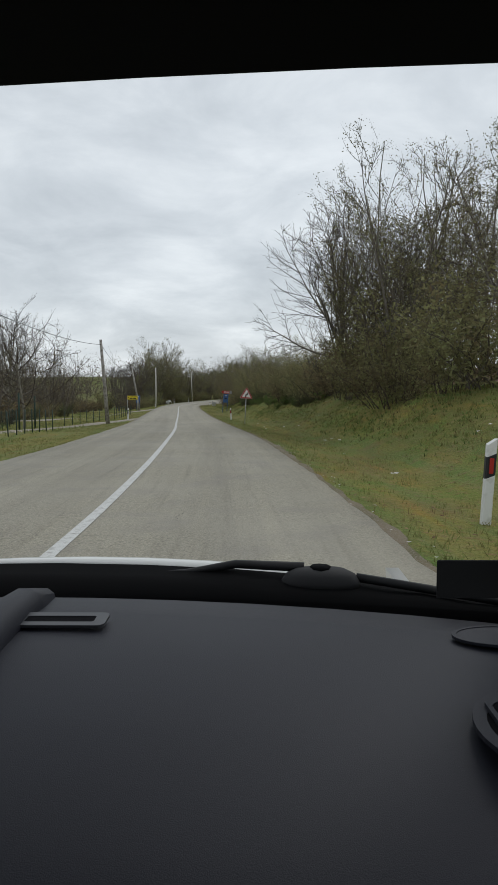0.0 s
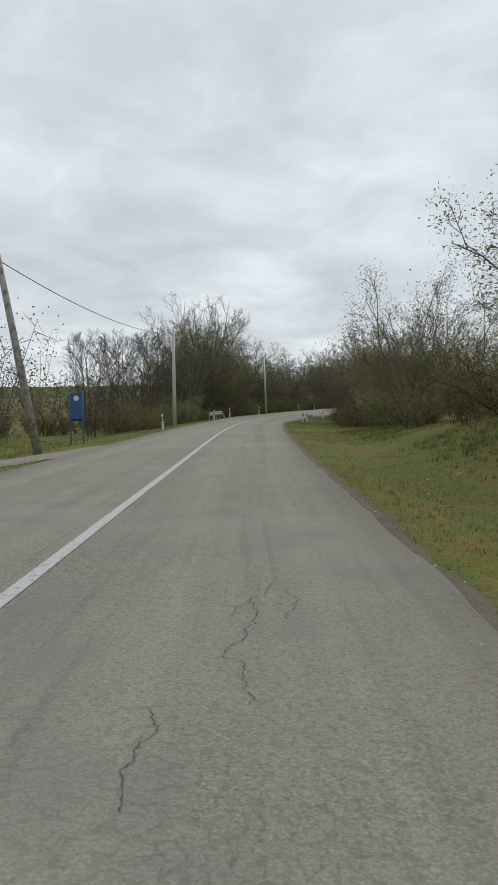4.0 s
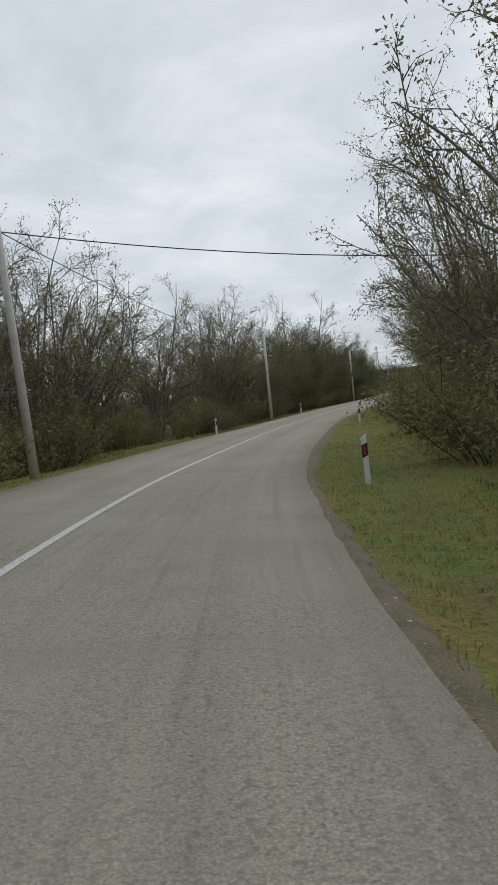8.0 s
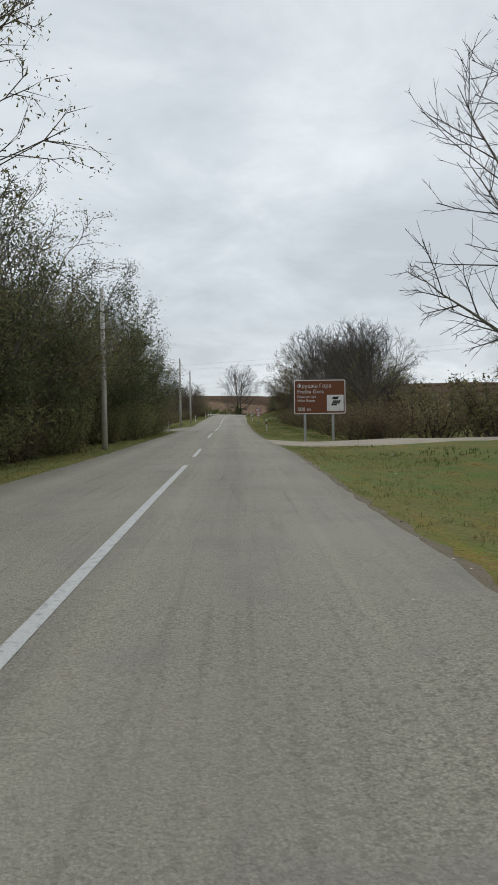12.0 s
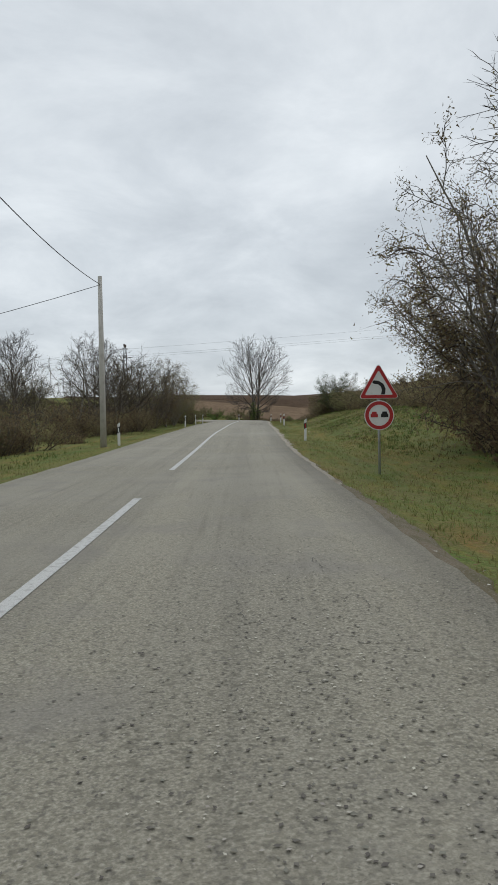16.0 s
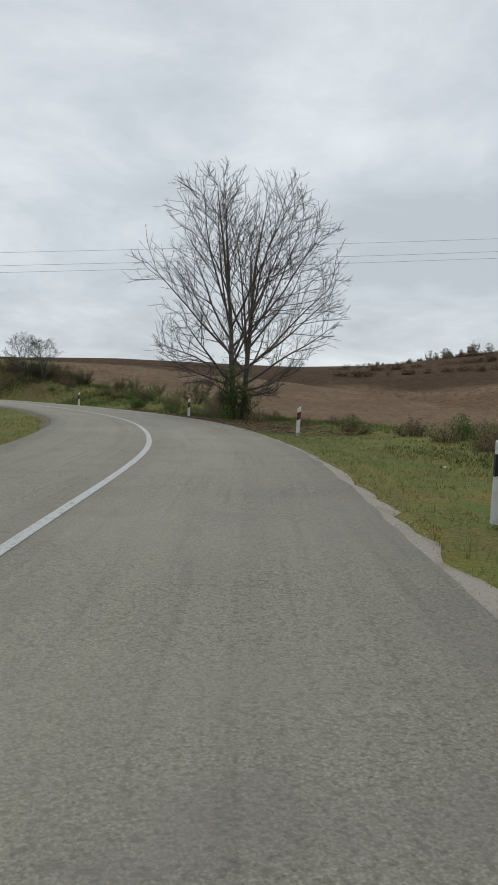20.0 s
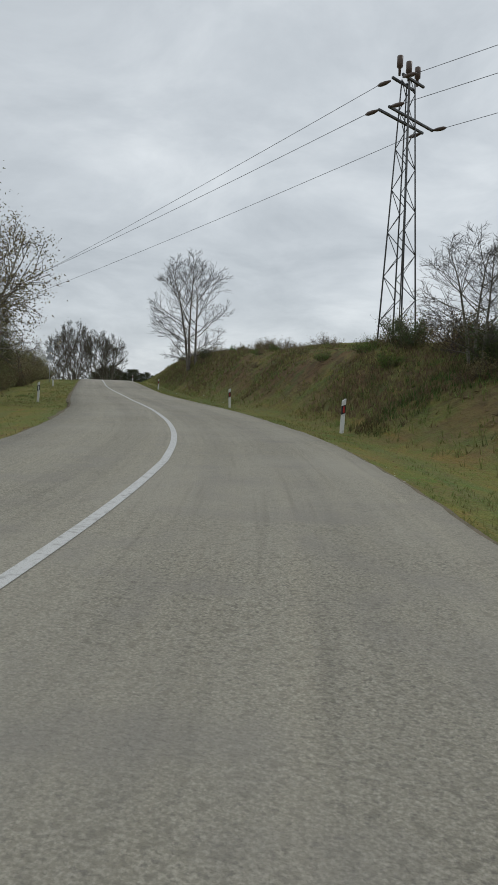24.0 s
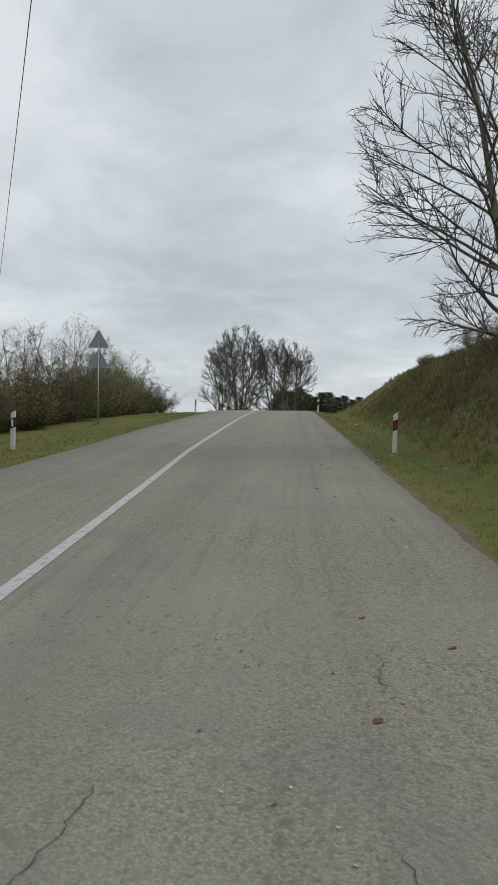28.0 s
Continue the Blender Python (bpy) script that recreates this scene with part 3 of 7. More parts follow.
nl, nr = fbm(s_road * 0.9, s_road * 0 + 4, 1), fbm(s_road * 1.0, s_road * 0 + 9, 5)
ragged = np.random.default_rng(3).normal(0, 1, (2, len(s_road)))
edge_l, edge_r = -3.15 + 0.06 * nl + 0.016 * ragged[0], 3.32 + 0.06 * nr + 0.018 * ragged[1] + np.interp(s_road, (-60, 0, 25, 50, 66, 90, 265, 283, 300, 325, 345, 365, 455, 474, 502, 540), (0, -0.1, -0.2, -0.22, -0.13, 0, 0, -0.2, -0.2, -0.1, -0.1, 0, 0, 0.35, 0.3, 0))
cols = np.linspace(0, 1, 9)
d_road = edge_l[:, None] * (1 - cols) + edge_r[:, None] * cols
d_road = np.column_stack([edge_l - 0.03, d_road, edge_r + 0.03])
road = strip("road", s_road, d_road, ASPHALT, dz=0.03, label="worn grey asphalt country road with ragged edges", category="road", skirt=0.12)
strip("road_shoulder", s_road, np.column_stack([edge_r - 0.1, edge_r + 0.1, edge_r + 0.24 + 0.12 * nl + 0.06 * ragged[0]]), SOIL, dz=0.004, label="strip of grit and dead leaves beside the asphalt", category="shoulder", skirt=0.05)
strip("road_shoulder", s_road, np.column_stack([edge_l - 0.26 - 0.12 * nr - 0.06 * ragged[1], edge_l - 0.1, edge_l + 0.1]), SOIL, dz=0.004, label="strip of grit and dead leaves beside the asphalt", category="shoulder", skirt=0.05)

sandy = (s_road > 326) & (s_road < 414)
fade = 0.06 + 0.94 * smooth(326, 348, s_road)
strip("sandy_edge", s_road[sandy], np.column_stack([edge_r - 0.12, edge_r + 0.12, edge_r + 0.11 + (0.24 + 0.07 * nl + 0.06 * ragged[0]) * fade])[sandy], SAND, dz=0.012, label="pale sandy strip washed along the edge of the asphalt", category="shoulder", skirt=0.05)

LINE_SHIFT = [(-60, 0.05), (0, 0.12), (8, 0.09), (25, -0.03), (44, -0.03), (64, 0.18), (85, 0.28), (120, 0.15), (155, 0.0), (195, 0.05), (222, 0.25), (255, 0.15), (283, -0.02), (300, 0.0), (320, -0.02), (356, -0.18), (374, -0.06), (390, 0.0), (405, -0.1), (418, -0.32), (430, -0.35), (442, 0.05), (452, 0.02), (462, -0.08), (470, -0.02), (476, 0.04), (484, -0.03), (492, -0.2), (500, -0.4), (520, -0.5), (640, -0.4)]

def centre_line(s0, s1, width=0.125):
    s = np.arange(s0, s1 + 0.01, 0.7)
    c = 0.02 * np.sin(s * 0.21) + table(s, LINE_SHIFT)
    return strip("centre_line", s, np.column_stack([c - width / 2, c + width / 2]), PAINT, dz=0.036, label="worn white painted centre line on the road", category="road marking")

centre_line(-58, 257.5)
for s0, s1 in ((261, 267), (281, 292), (299, 311), (316, 325)):
    centre_line(s0, s1)
centre_line(330, 634)

# ---- plants ----
def unit(v):
    return v / max(np.linalg.norm(v), 1e-9)

def grow(rng, height, spread, stems=6, fork=0.2, limbs=8, twigs=6, sprays=4, up=0.5, droop=0.0, trunk_r=0.16, gnarl=0.12, tight=0.55, trunks=1, seg=(2, 1), reach=1.0):
    """Branch lines of a spreading tree: a trunk that forks into main stems, which branch three times more. List of (points, radii, order)."""
    lines = []

    def branch(start, way, length, r0, r1, order, n, lift):
        pts, p, w = [start], start.copy(), unit(way)
        for i in range(n):
            w = unit(w + rng.normal(0, gnarl, 3) + np.array([0, 0, lift]))
            p = p + w * length / n
            pts.append(p.copy())
        lines.append((np.array(pts), np.linspace(r0, r1, n + 1), order))
        return lines[-1][0]

    def on(pts, f):
        q = f * (len(pts) - 1)
        j = min(int(q), len(pts) - 2)
        return pts[j] + (pts[j + 1] - pts[j]) * (q - j), unit(pts[j + 1] - pts[j])

    def side(along, angle):
        r = rng.normal(0, 1, 3)
        r = unit(r - along * r.dot(along))
        return unit(along * math.cos(angle) + r * math.sin(angle))

    for q in range(trunks):
        a0 = q * 2.4
        foot = np.array([math.cos(a0), math.sin(a0), 0]) * (0.0 if trunks == 1 else 0.35)
        trunk = branch(np.array([0, 0, -0.2]), foot * 1.1 + np.array([0, 0, 1.0]), height * fork + 0.2, trunk_r, trunk_r * 0.75, 0, 4, 0.05)
        zc, rz = height * (0.5 + 0.5 * fork + 0.02), height * (0.5 - 0.5 * fork)
        for k in range(stems):
            f = 0.5 + 0.5 * (k + 1) / stems
            o, _ = on(trunk, min(f, 0.999))
            u = 0.97 - (k + 0.5) / stems * 1.62
            az = k * 2.4 + rng.random() * 0.5 + a0
            inner = (1.0, 0.97, 0.72)[k % 3] * (0.93 + 0.12 * rng.random())
            c = math.sqrt(1 - u * u)
            goal = np.array([spread * c * math.cos(az) * inner + foot[0], spread * c * math.sin(az) * inner + foot[1], zc + rz * u * inner])
            ln = np.linalg.norm(goal - o)
            p, w, pts = o.copy(), unit(unit(goal - o) + np.array([0, 0, 0.3 * c])), [o]
            for i in range(7):
                w = unit(w + unit(goal - p) * (0.35 + 0.12 * i) + rng.normal(0, gnarl, 3))
                p = p + w * np.linalg.norm(goal - p) / (7 - i) * 1.03
                pts.append(p.copy())
            st = np.array(pts)
            lines.append((st, np.linspace(trunk_r * (1.5 / math.sqrt(stems + 2)), 0.014, 8), 0 if u > 0.2 else 1))
            for i in range(limbs):
                g = 0.16 + 0.8 * (i + rng.random()) / limbs
                o1, w1 = on(st, g)
                l1 = reach * ln * (0.50 - 0.32 * g) * (0.75 + 0.5 * rng.random())
                lm = branch(o1, side(w1, tight + 0.25 * rng.random()), l1, max(0.016, trunk_r * 0.17 * (1.1 - g)), 0.009, 1, 3, up * 0.09 - droop * 0.1)
                for t in range(twigs):
                    g2 = 0.2 + 0.78 * (t + rng.random()) / twigs
                    o2, w2 = on(lm, g2)
                    l2 = l1 * (0.55 - 0.28 * g2) * (0.7 + 0.6 * rng.random())
                    tw = branch(o2, side(w2, tight + 0.2 * rng.random()), l2, 0.012, 0.006, 2, seg[0], up * 0.10 - droop * 0.25)
                    for u in range(sprays):
                        g3 = 0.25 + 0.75 * (u + rng.random()) / sprays
                        o3, w3 = on(tw, min(g3, 0.999))
                        branch(o3, side(w3, tight + 0.15 * rng.random()), l2 * (0.35 + 0.35 * rng.random()) + 0.12, 0.0075, 0.0045, 3, seg[1], up * 0.12 - droop * 0.35)
    return lines

def leaf_blades(rng, c, size, tri=False, slim=0.4):
    """Small folded leaves at the places c: diamonds, or single triangles for plants that stand far off."""
    n = len(c)
    u = rng.normal(0, 1, (n, 3))
    u /= np.linalg.norm(u, axis=1)[:, None]
    w = np.cross(u, rng.normal(0, 1, (n, 3)))
    w /= np.linalg.norm(w, axis=1)[:, None]
    sz = size * (0.55 + 0.9 * rng.random((n, 1)))
    if tri:
        return np.stack([c - u * sz * 0.8 - w * sz * slim, c - u * sz * 0.8 + w * sz * slim, c + u * sz], 1).reshape(-1, 3), np.arange(n * 3).reshape(n, 3)
    fold = np.cross(u, w) * sz * 0.25
    return np.stack([c - u * sz, c + w * sz * slim + fold, c + u * sz, c - w * sz * slim + fold], 1).reshape(-1, 3), np.arange(n * 4).reshape(n, 4)

def spikes(a, b, ra, rb=None, c=None):
    """Three-sided tapering twigs from a to b, or from a over b to c, all in one list."""
    a, b = np.array(a), np.array(b)
    n = len(a)
    w = b - a
    u = np.cross(w, np.array([0.31, 0.22, 0.93]))
    u /= np.maximum(np.linalg.norm(u, axis=1), 1e-6)[:, None]
    x = np.cross(w, u)
    x /= np.maximum(np.linalg.norm(x, axis=1), 1e-6)[:, None]
    ring = [u * math.cos(k) + x * math.sin(k) for k in (0, 2.094, 4.189)]
    i = np.arange(n)[:, None]
    if c is None:
        v = np.stack([a + r * ra for r in ring] + [b], 1).reshape(-1, 3)
        return v, (i * 4 + np.array([[0, 1, 3]])).tolist() + (i * 4 + np.array([[1, 2, 3]])).tolist() + (i * 4 + np.array([[2, 0, 3]])).tolist()
    v = np.stack([a + r * ra for r in ring] + [b + r * rb for r in ring] + [np.array(c)], 1).reshape(-1, 3)
    f = []
    for p, q in ((0, 1), (1, 2), (2, 0)):
        f += (i * 7 + np.array([[p, q, q + 3, p + 3]])).tolist() + (i * 7 + np.array([[p + 3, q + 3, 6]])).tolist()
    return v, f

def pile(name, groups, mat):
    """One mesh out of several lists of corners and faces."""
    vs, fs, o = [], [], 0
    for v, f in groups:
        vs.append(v)
        fs += [[k + o for k in q] for q in (f.tolist() if isinstance(f, np.ndarray) else f)]
        o += len(v)
    me = bpy.data.meshes.new(name)
    me.from_pydata(np.vstack(vs).tolist(), [], fs)
    me.materials.append(mat)
    return me

def tree_meshes(name, seed, leaf=None, per=0.0, size=0.06, leaf_spread=0.1, thick=1.0, tri=False, twig_mat=None, **kw):
    """Meshes of a tree: trunk with limbs, fine branches, leaves."""
    rng = np.random.default_rng(seed)
    lines = grow(rng, **kw)
    big = [tube(p, r, 7 if o == 0 else (4 if thick < 1.9 else 3), cap=False) for p, r, o in lines if o < 2]
    two = [p for p, r, o in lines if o == 2]
    fine = [p for p, r, o in lines if o == 3]
    if kw.get("seg"):
        twig = [tube(p, r * thick, 4, cap=False) for p, r, o in lines if o >= 2]
        fine = []
    else:
        twig = [spikes([p[0] for p in two], [p[1] for p in two], 0.0105 * thick, 0.0075 * thick, [p[2] for p in two])]
    if fine:
        twig.append(spikes([p[0] for p in fine], [p[1] for p in fine], 0.0075 * thick))
    out = [("trunk", pile(name + "_trunk", big, BARK)), ("crown", pile(name + "_crown", twig, twig_mat or TWIG))]
    out[0][1].shade_smooth()
    if leaf:
        c = []
        for p in two + fine:
            for _ in range(rng.poisson(per)):
                k = rng.integers(0, len(p) - 1)
                c.append(p[k] + (p[k + 1] - p[k]) * rng.random() + rng.normal(0, leaf_spread, 3))
        out.append(("foliage", pile(name + "_foliage", [leaf_blades(rng, np.array(c), size, tri)], leaf)))
    return out

def bare_meshes(name, seed, height, spread, low, count, step, feet=((0, 0),), trunk=1.6, tip=0.006, twig=0.3, twig_n=2, sides=4, mat=None, leaf=None, per=0.0, size=0.06, top=1.0, sight=2.0):
    """A bare tree whose branches grow towards points strewn through its crown, with radii that add up towards the trunk."""
    rng = np.random.default_rng(seed)
    u = rng.normal(0, 1, (count, 3))
    u /= np.linalg.norm(u, axis=1)[:, None]
    u *= (rng.random((count, 1)) ** 0.42)
    zc, rz = (height + low) / 2, (height - low) / 2
    goal = np.column_stack([u[:, 0] * spread * (1 - (1 - top) * np.clip(u[:, 2], 0, 1)), u[:, 1] * spread * (1 - (1 - top) * np.clip(u[:, 2], 0, 1)), zc + u[:, 2] * rz])
    goal *= 1 + 0.05 * rng.normal(0, 1, (count, 1))
    pts, par = [], []
    for fx, fy in feet:
        lean = np.array([fx, fy, 0]) * 0.5
        for k in range(int(trunk / step) + 2):
            par.append(-1 if k == 0 else len(pts) - 1)
            pts.append(np.array([0, 0, -0.2]) + (np.array([0, 0, 1.0]) + lean * 1.2) * k * step + rng.normal(0, 0.015, 3))
    P = np.array(pts)
    near = np.full(count, 1e9)
    who = np.zeros(count, int)
    fresh = 0
    alive = np.ones(count, bool)
    for _ in range(300):
        dd = np.linalg.norm(goal[:, None] - P[None, fresh:], axis=2)
        k = dd.argmin(1)
        m = dd[np.arange(count), k]
        better = m < near
        near[better], who[better] = m[better], k[better] + fresh
        alive &= near > step * 1.5
        if not alive.any():
            break
        pull = np.zeros((len(P), 3))
        w = (goal - P[who]) / np.maximum(near, 1e-6)[:, None]
        act = alive & (near < max(sight, near[alive].min() + 0.4))
        np.add.at(pull, who[act], w[act])
        src = np.unique(who[act])
        way = pull[src]
        way /= np.maximum(np.linalg.norm(way, axis=1), 1e-6)[:, None]
        way += rng.normal(0, 0.09, way.shape) + np.array([0, 0, 0.06])
        way /= np.linalg.norm(way, axis=1)[:, None]
        new_p = P[src] + way * step
        clear = np.array([np.linalg.norm(P - q, axis=1).min() > step * 0.55 for q in new_p])
        alive[np.isin(who, src[~clear])] = False
        src, new_p = src[clear], new_p[clear]
        if len(src) == 0:
            break
        fresh = len(P)
        P = np.vstack([P, new_p])
        par += src.tolist()
        if len(P) > 12500:
            break
    par = np.array(par)
    n = len(P)
    r = np.zeros(n)
    kids = np.bincount(par[par >= 0], minlength=n)
    area = np.where(kids == 0, tip ** 2.25, 0.0)
    for i in range(n - 1, -1, -1):
        r[i] = max(area[i], tip ** 2.25) ** (1 / 2.25)
        if par[i] >= 0:
            area[par[i]] += r[i] ** 2.25
    # straighten the branches along their main shoots
    heir = np.full(n, -1)
    for i in np.argsort(r):
        if par[i] >= 0:
            heir[par[i]] = i
    mid = np.where((par >= 0) & (heir >= 0))[0]
    for _ in range(4):
        P[mid] = 0.4 * P[mid] + 0.3 * (P[par[mid]] + P[heir[mid]])
    seg = np.where(par >= 0)[0]
    a, b = P[par[seg]], P[seg]
    ra, rb = np.minimum(r[par[seg]], r[seg] * 1.5), r[seg]
    w = b - a
    x = np.cross(w, np.array([0.31, 0.22, 0.93]))
    x /= np.linalg.norm(x, axis=1)[:, None]
    y = np.cross(w, x)
    y /= np.linalg.norm(y, axis=1)[:, None]
    def stalks(keep, ns):
        ang = np.arange(ns) * 6.2832 / ns
        ring = x[keep, None] * np.cos(ang)[None, :, None] + y[keep, None] * np.sin(ang)[None, :, None]
        v = np.concatenate([a[keep, None] + ring * ra[keep, None, None], b[keep, None] + ring * rb[keep, None, None]], 1).reshape(-1, 3)
        o = np.arange(keep.sum())[:, None] * 2 * ns
        f = np.concatenate([o + np.array([[q, (q + 1) % ns, ns + (q + 1) % ns, ns + q]]) for q in range(ns)])
        return v, f
    thick = rb > tip * 4
    out = [("trunk", pile(name + "_trunk", [stalks(thick, 7)], BARK))]
    out[0][1].shade_smooth()
    groups = [stalks(~thick, sides)]
    thin = np.repeat(np.where(rb < tip * 2.6)[0], twig_n)
    o = a[thin] + w[thin] * rng.random((len(thin), 1))
    d = 1.15 * w[thin] / np.linalg.norm(w[thin], axis=1)[:, None] + rng.normal(0, 0.34, (len(thin), 3)) + np.array([0, 0, 0.2])
    d /= np.linalg.norm(d, axis=1)[:, None]
    e = o + d * twig * (0.5 + rng.random((len(thin), 1)))
    groups.append(spikes(o, e, tip * 0.7))
    g = o + (e - o) * rng.uniform(0.3, 0.8, (len(o), 1))
    d2 = d + rng.normal(0, 0.45, d.shape)
    groups.append(spikes(g, g + d2 / np.linalg.norm(d2, axis=1)[:, None] * twig * rng.uniform(0.3, 0.7, (len(o), 1)), tip * 0.55))
    out.append(("crown", pile(name + "_crown", groups, mat or BARE_TWIG)))
    if leaf:
        k = rng.integers(0, len(o), int(per * len(o)))
        out.append(("foliage", pile(name + "_foliage", [leaf_blades(rng, o[k] + (e - o)[k] * rng.random((len(k), 1)) + rng.normal(0, 0.08, (len(k), 3)), size, True)], leaf)))
    return out

def limb_meshes(name, seed, height, spread, low, leaders, limbs, tip=0.008, trunk_r=0.2, rake=(10, 62), laterals=9, shoots=6, twigs=4, twig=0.3, curve=0.25, mat=None, leaf=None, per=0.0, size=0.06, share=0.6, head=0.88):
    """A bare tree: straight leaders with limbs that radiate to the edge of a round crown, each with side branches, shoots and twigs."""
    rng = np.random.default_rng(seed)
    zc, rz = (height + low) / 2, (height - low) / 2
    def room(o, w):
        k = np.array([1 / spread, 1 / spread, 1 / rz])
        a, b = (o - np.array([0, 0, zc])) * k, w * k
        q, p, c = b @ b, a @ b, a @ a - 1
        return max((-p + math.sqrt(max(p * p - q * c, 0))) / q, 0.3)
    thick, thin, so, se = [], [], [], []
    def shoot(o, w, ln, r0, r1, n, bend, sides, wobble=0.07):
        pts, v = [np.array(o, float)], unit(np.array(w, float))
        for _ in range(n):
            v = unit(v + np.array([0, 0, bend / n]) + rng.normal(0, wobble, 3))
            pts.append(pts[-1] + v * ln / n)
        (thick if r0 > tip * 3.2 else thin).append(tube(np.array(pts), np.linspace(r0, r1, n + 1), sides, False))
        return np.array(pts)
    def along_it(pts, f):
        g = f * (len(pts) - 1)
        i = min(int(g), len(pts) - 2)
        return pts[i] + (pts[i + 1] - pts[i]) * (g - i), unit(pts[i + 1] - pts[i])
    def aside(w, low_a, high_a):
        e = unit(np.cross(w, rng.normal(0, 1, 3)))
        a = radians(rng.uniform(low_a, high_a))
        return w * math.cos(a) + e * math.sin(a)
    def twiggy(pts, n, ln):
        for _ in range(n):
            o, w = along_it(pts, rng.uniform(0.2, 1.0))
            so.append(o), se.append(o + aside(w, 15, 60) * ln * rng.uniform(0.5, 1.2))
    def branch(o, w, ln, r):
        pts = shoot(o, w, ln, r, tip * 1.1, 6, curve, 5)
        for i in range(laterals):
            f = 0.22 + 0.75 * (i + rng.random()) / laterals
            p, v = along_it(pts, f)
            d = aside(v, 28, 58)
            l2 = min(ln * (0.5 - 0.3 * f) * rng.uniform(0.8, 1.25) + 0.25, room(p, d) + 0.2)
            r2 = max(tip * 1.3, r * 0.42 * (1 - 0.6 * f))
            q2 = shoot(p, d, l2, r2, tip, 4, curve * 0.8, 4)
            for j in range(shoots):
                p3, v3 = along_it(q2, 0.2 + 0.75 * (j + rng.random()) / shoots)
                q3 = shoot(p3, aside(v3, 25, 55), l2 * rng.uniform(0.22, 0.42) + 0.12, tip * 1.05, tip * 0.8, 2, curve * 0.8, 3)
                twiggy(q3, twigs, twig)
            twiggy(q2, twigs * 2, twig)
        twiggy(pts, twigs * 2, twig)
    for foot, (fx, fy, lean) in enumerate(leaders):
        w = unit(np.array([fx * lean, fy * lean, 1.0]))
        o = np.array([fx * 0.35, fy * 0.35, -0.3])
        top = room(np.array([0, 0, zc]), w) + zc
        axis = shoot(o, w, top * 0.93, trunk_r, tip * 1.5, 10, 0.12, 8, 0.035)
        for i in range(limbs):
            f = max(low / top * 0.75, 0.10) + (head - low / top * 0.75) * (i / limbs) ** 1.15
            p, v = along_it(axis, f)
            az = 2.4 * i + foot * 1.3 + rng.normal(0, 0.25)
            if len(leaders) > 1 and rng.random() < share:
                out = math.atan2(fy, fx)
                az = out + ((az - out + math.pi) % (2 * math.pi) - math.pi) * 0.62
            el = radians(rake[0] + (rake[1] - rake[0]) * (i / limbs) ** 0.8 + rng.normal(0, 6))
            d = np.array([math.cos(az) * math.cos(el), math.sin(az) * math.cos(el), math.sin(el)])
            branch(p, d, room(p, unit(d + np.array([0, 0, curve * 0.5]))) * rng.uniform(0.84, 1.02), trunk_r * (0.52 - 0.36 * f))
    so, se = np.array(so), np.array(se)
    out = [("trunk", pile(name + "_trunk", thick, BARK)), ("crown", pile(name + "_crown", thin + [spikes(so, se, tip * 0.75)], mat or BARE_TWIG))]
    out[0][1].shade_smooth()
    if leaf:
        k = rng.integers(0, len(so), int(per * len(so)))
        out.append(("foliage", pile(name + "_foliage", [leaf_blades(rng, se[k] + rng.normal(0, 0.06, (len(k), 3)), size, True)], leaf)))
    return out

def bush_meshes(name, seed, leaf, height, spread, stems, count, size, twig_per=3, thick=1.0, tri=False):
    """A bush: stems that lean outwards, side twigs and small leaves."""
    rng = np.random.default_rng(seed)
    vs, tips, a0, b0, c0 = [], [], [], [], []
    for k in range(stems):
        a, rr = rng.random() * 6.283, spread * math.sqrt(rng.random()) * 0.75
        p = np.array([math.cos(a) * rr * 0.45, math.sin(a) * rr * 0.45, -0.1])
        w = unit(np.array([math.cos(a) * rr / spread * 0.75, math.sin(a) * rr / spread * 0.75, 0.75]) + rng.normal(0, 0.12, 3))
        ln = height * (0.6 + 0.5 * rng.random()) * (1 - 0.35 * rr / spread)
        pts = [p]
        for i in range(4):
            w = unit(w + rng.normal(0, 0.2, 3) + np.array([0, 0, 0.02]))
            pts.append(pts[-1] + w * ln / 4)
        pts = np.array(pts)
        vs.append(tube(pts, np.linspace(0.02, 0.006, 5) * thick, 3, False))
        for i in range(4 * twig_per):
            g = 0.7 + 3.3 * (i + rng.random()) / (4 * twig_per)
            q = min(int(g), 3)
            o = pts[q] + (pts[q + 1] - pts[q]) * (g - q)
            tip = o + unit(rng.normal(0, 1, 3) + np.array([0, 0, 0.6])) * ln * (0.10 + 0.16 * rng.random())
            mid = (o + tip) / 2 + rng.normal(0, 0.04, 3)
            a0.append(o), b0.append(mid), c0.append(tip)
            tips += [tip, mid, o]
    vs.append(spikes(a0, c0, 0.009 * thick))
    tips = np.array(tips)
    c = tips[rng.integers(0, len(tips), count)] + rng.normal(0, 0.15, (count, 3))
    c[:, 2] = np.maximum(c[:, 2], 0.05)
    return [("brushwood", pile(name + "_stems", vs, TWIG)), ("foliage", pile(name + "_foliage", [leaf_blades(rng, c, size, tri)], leaf))]

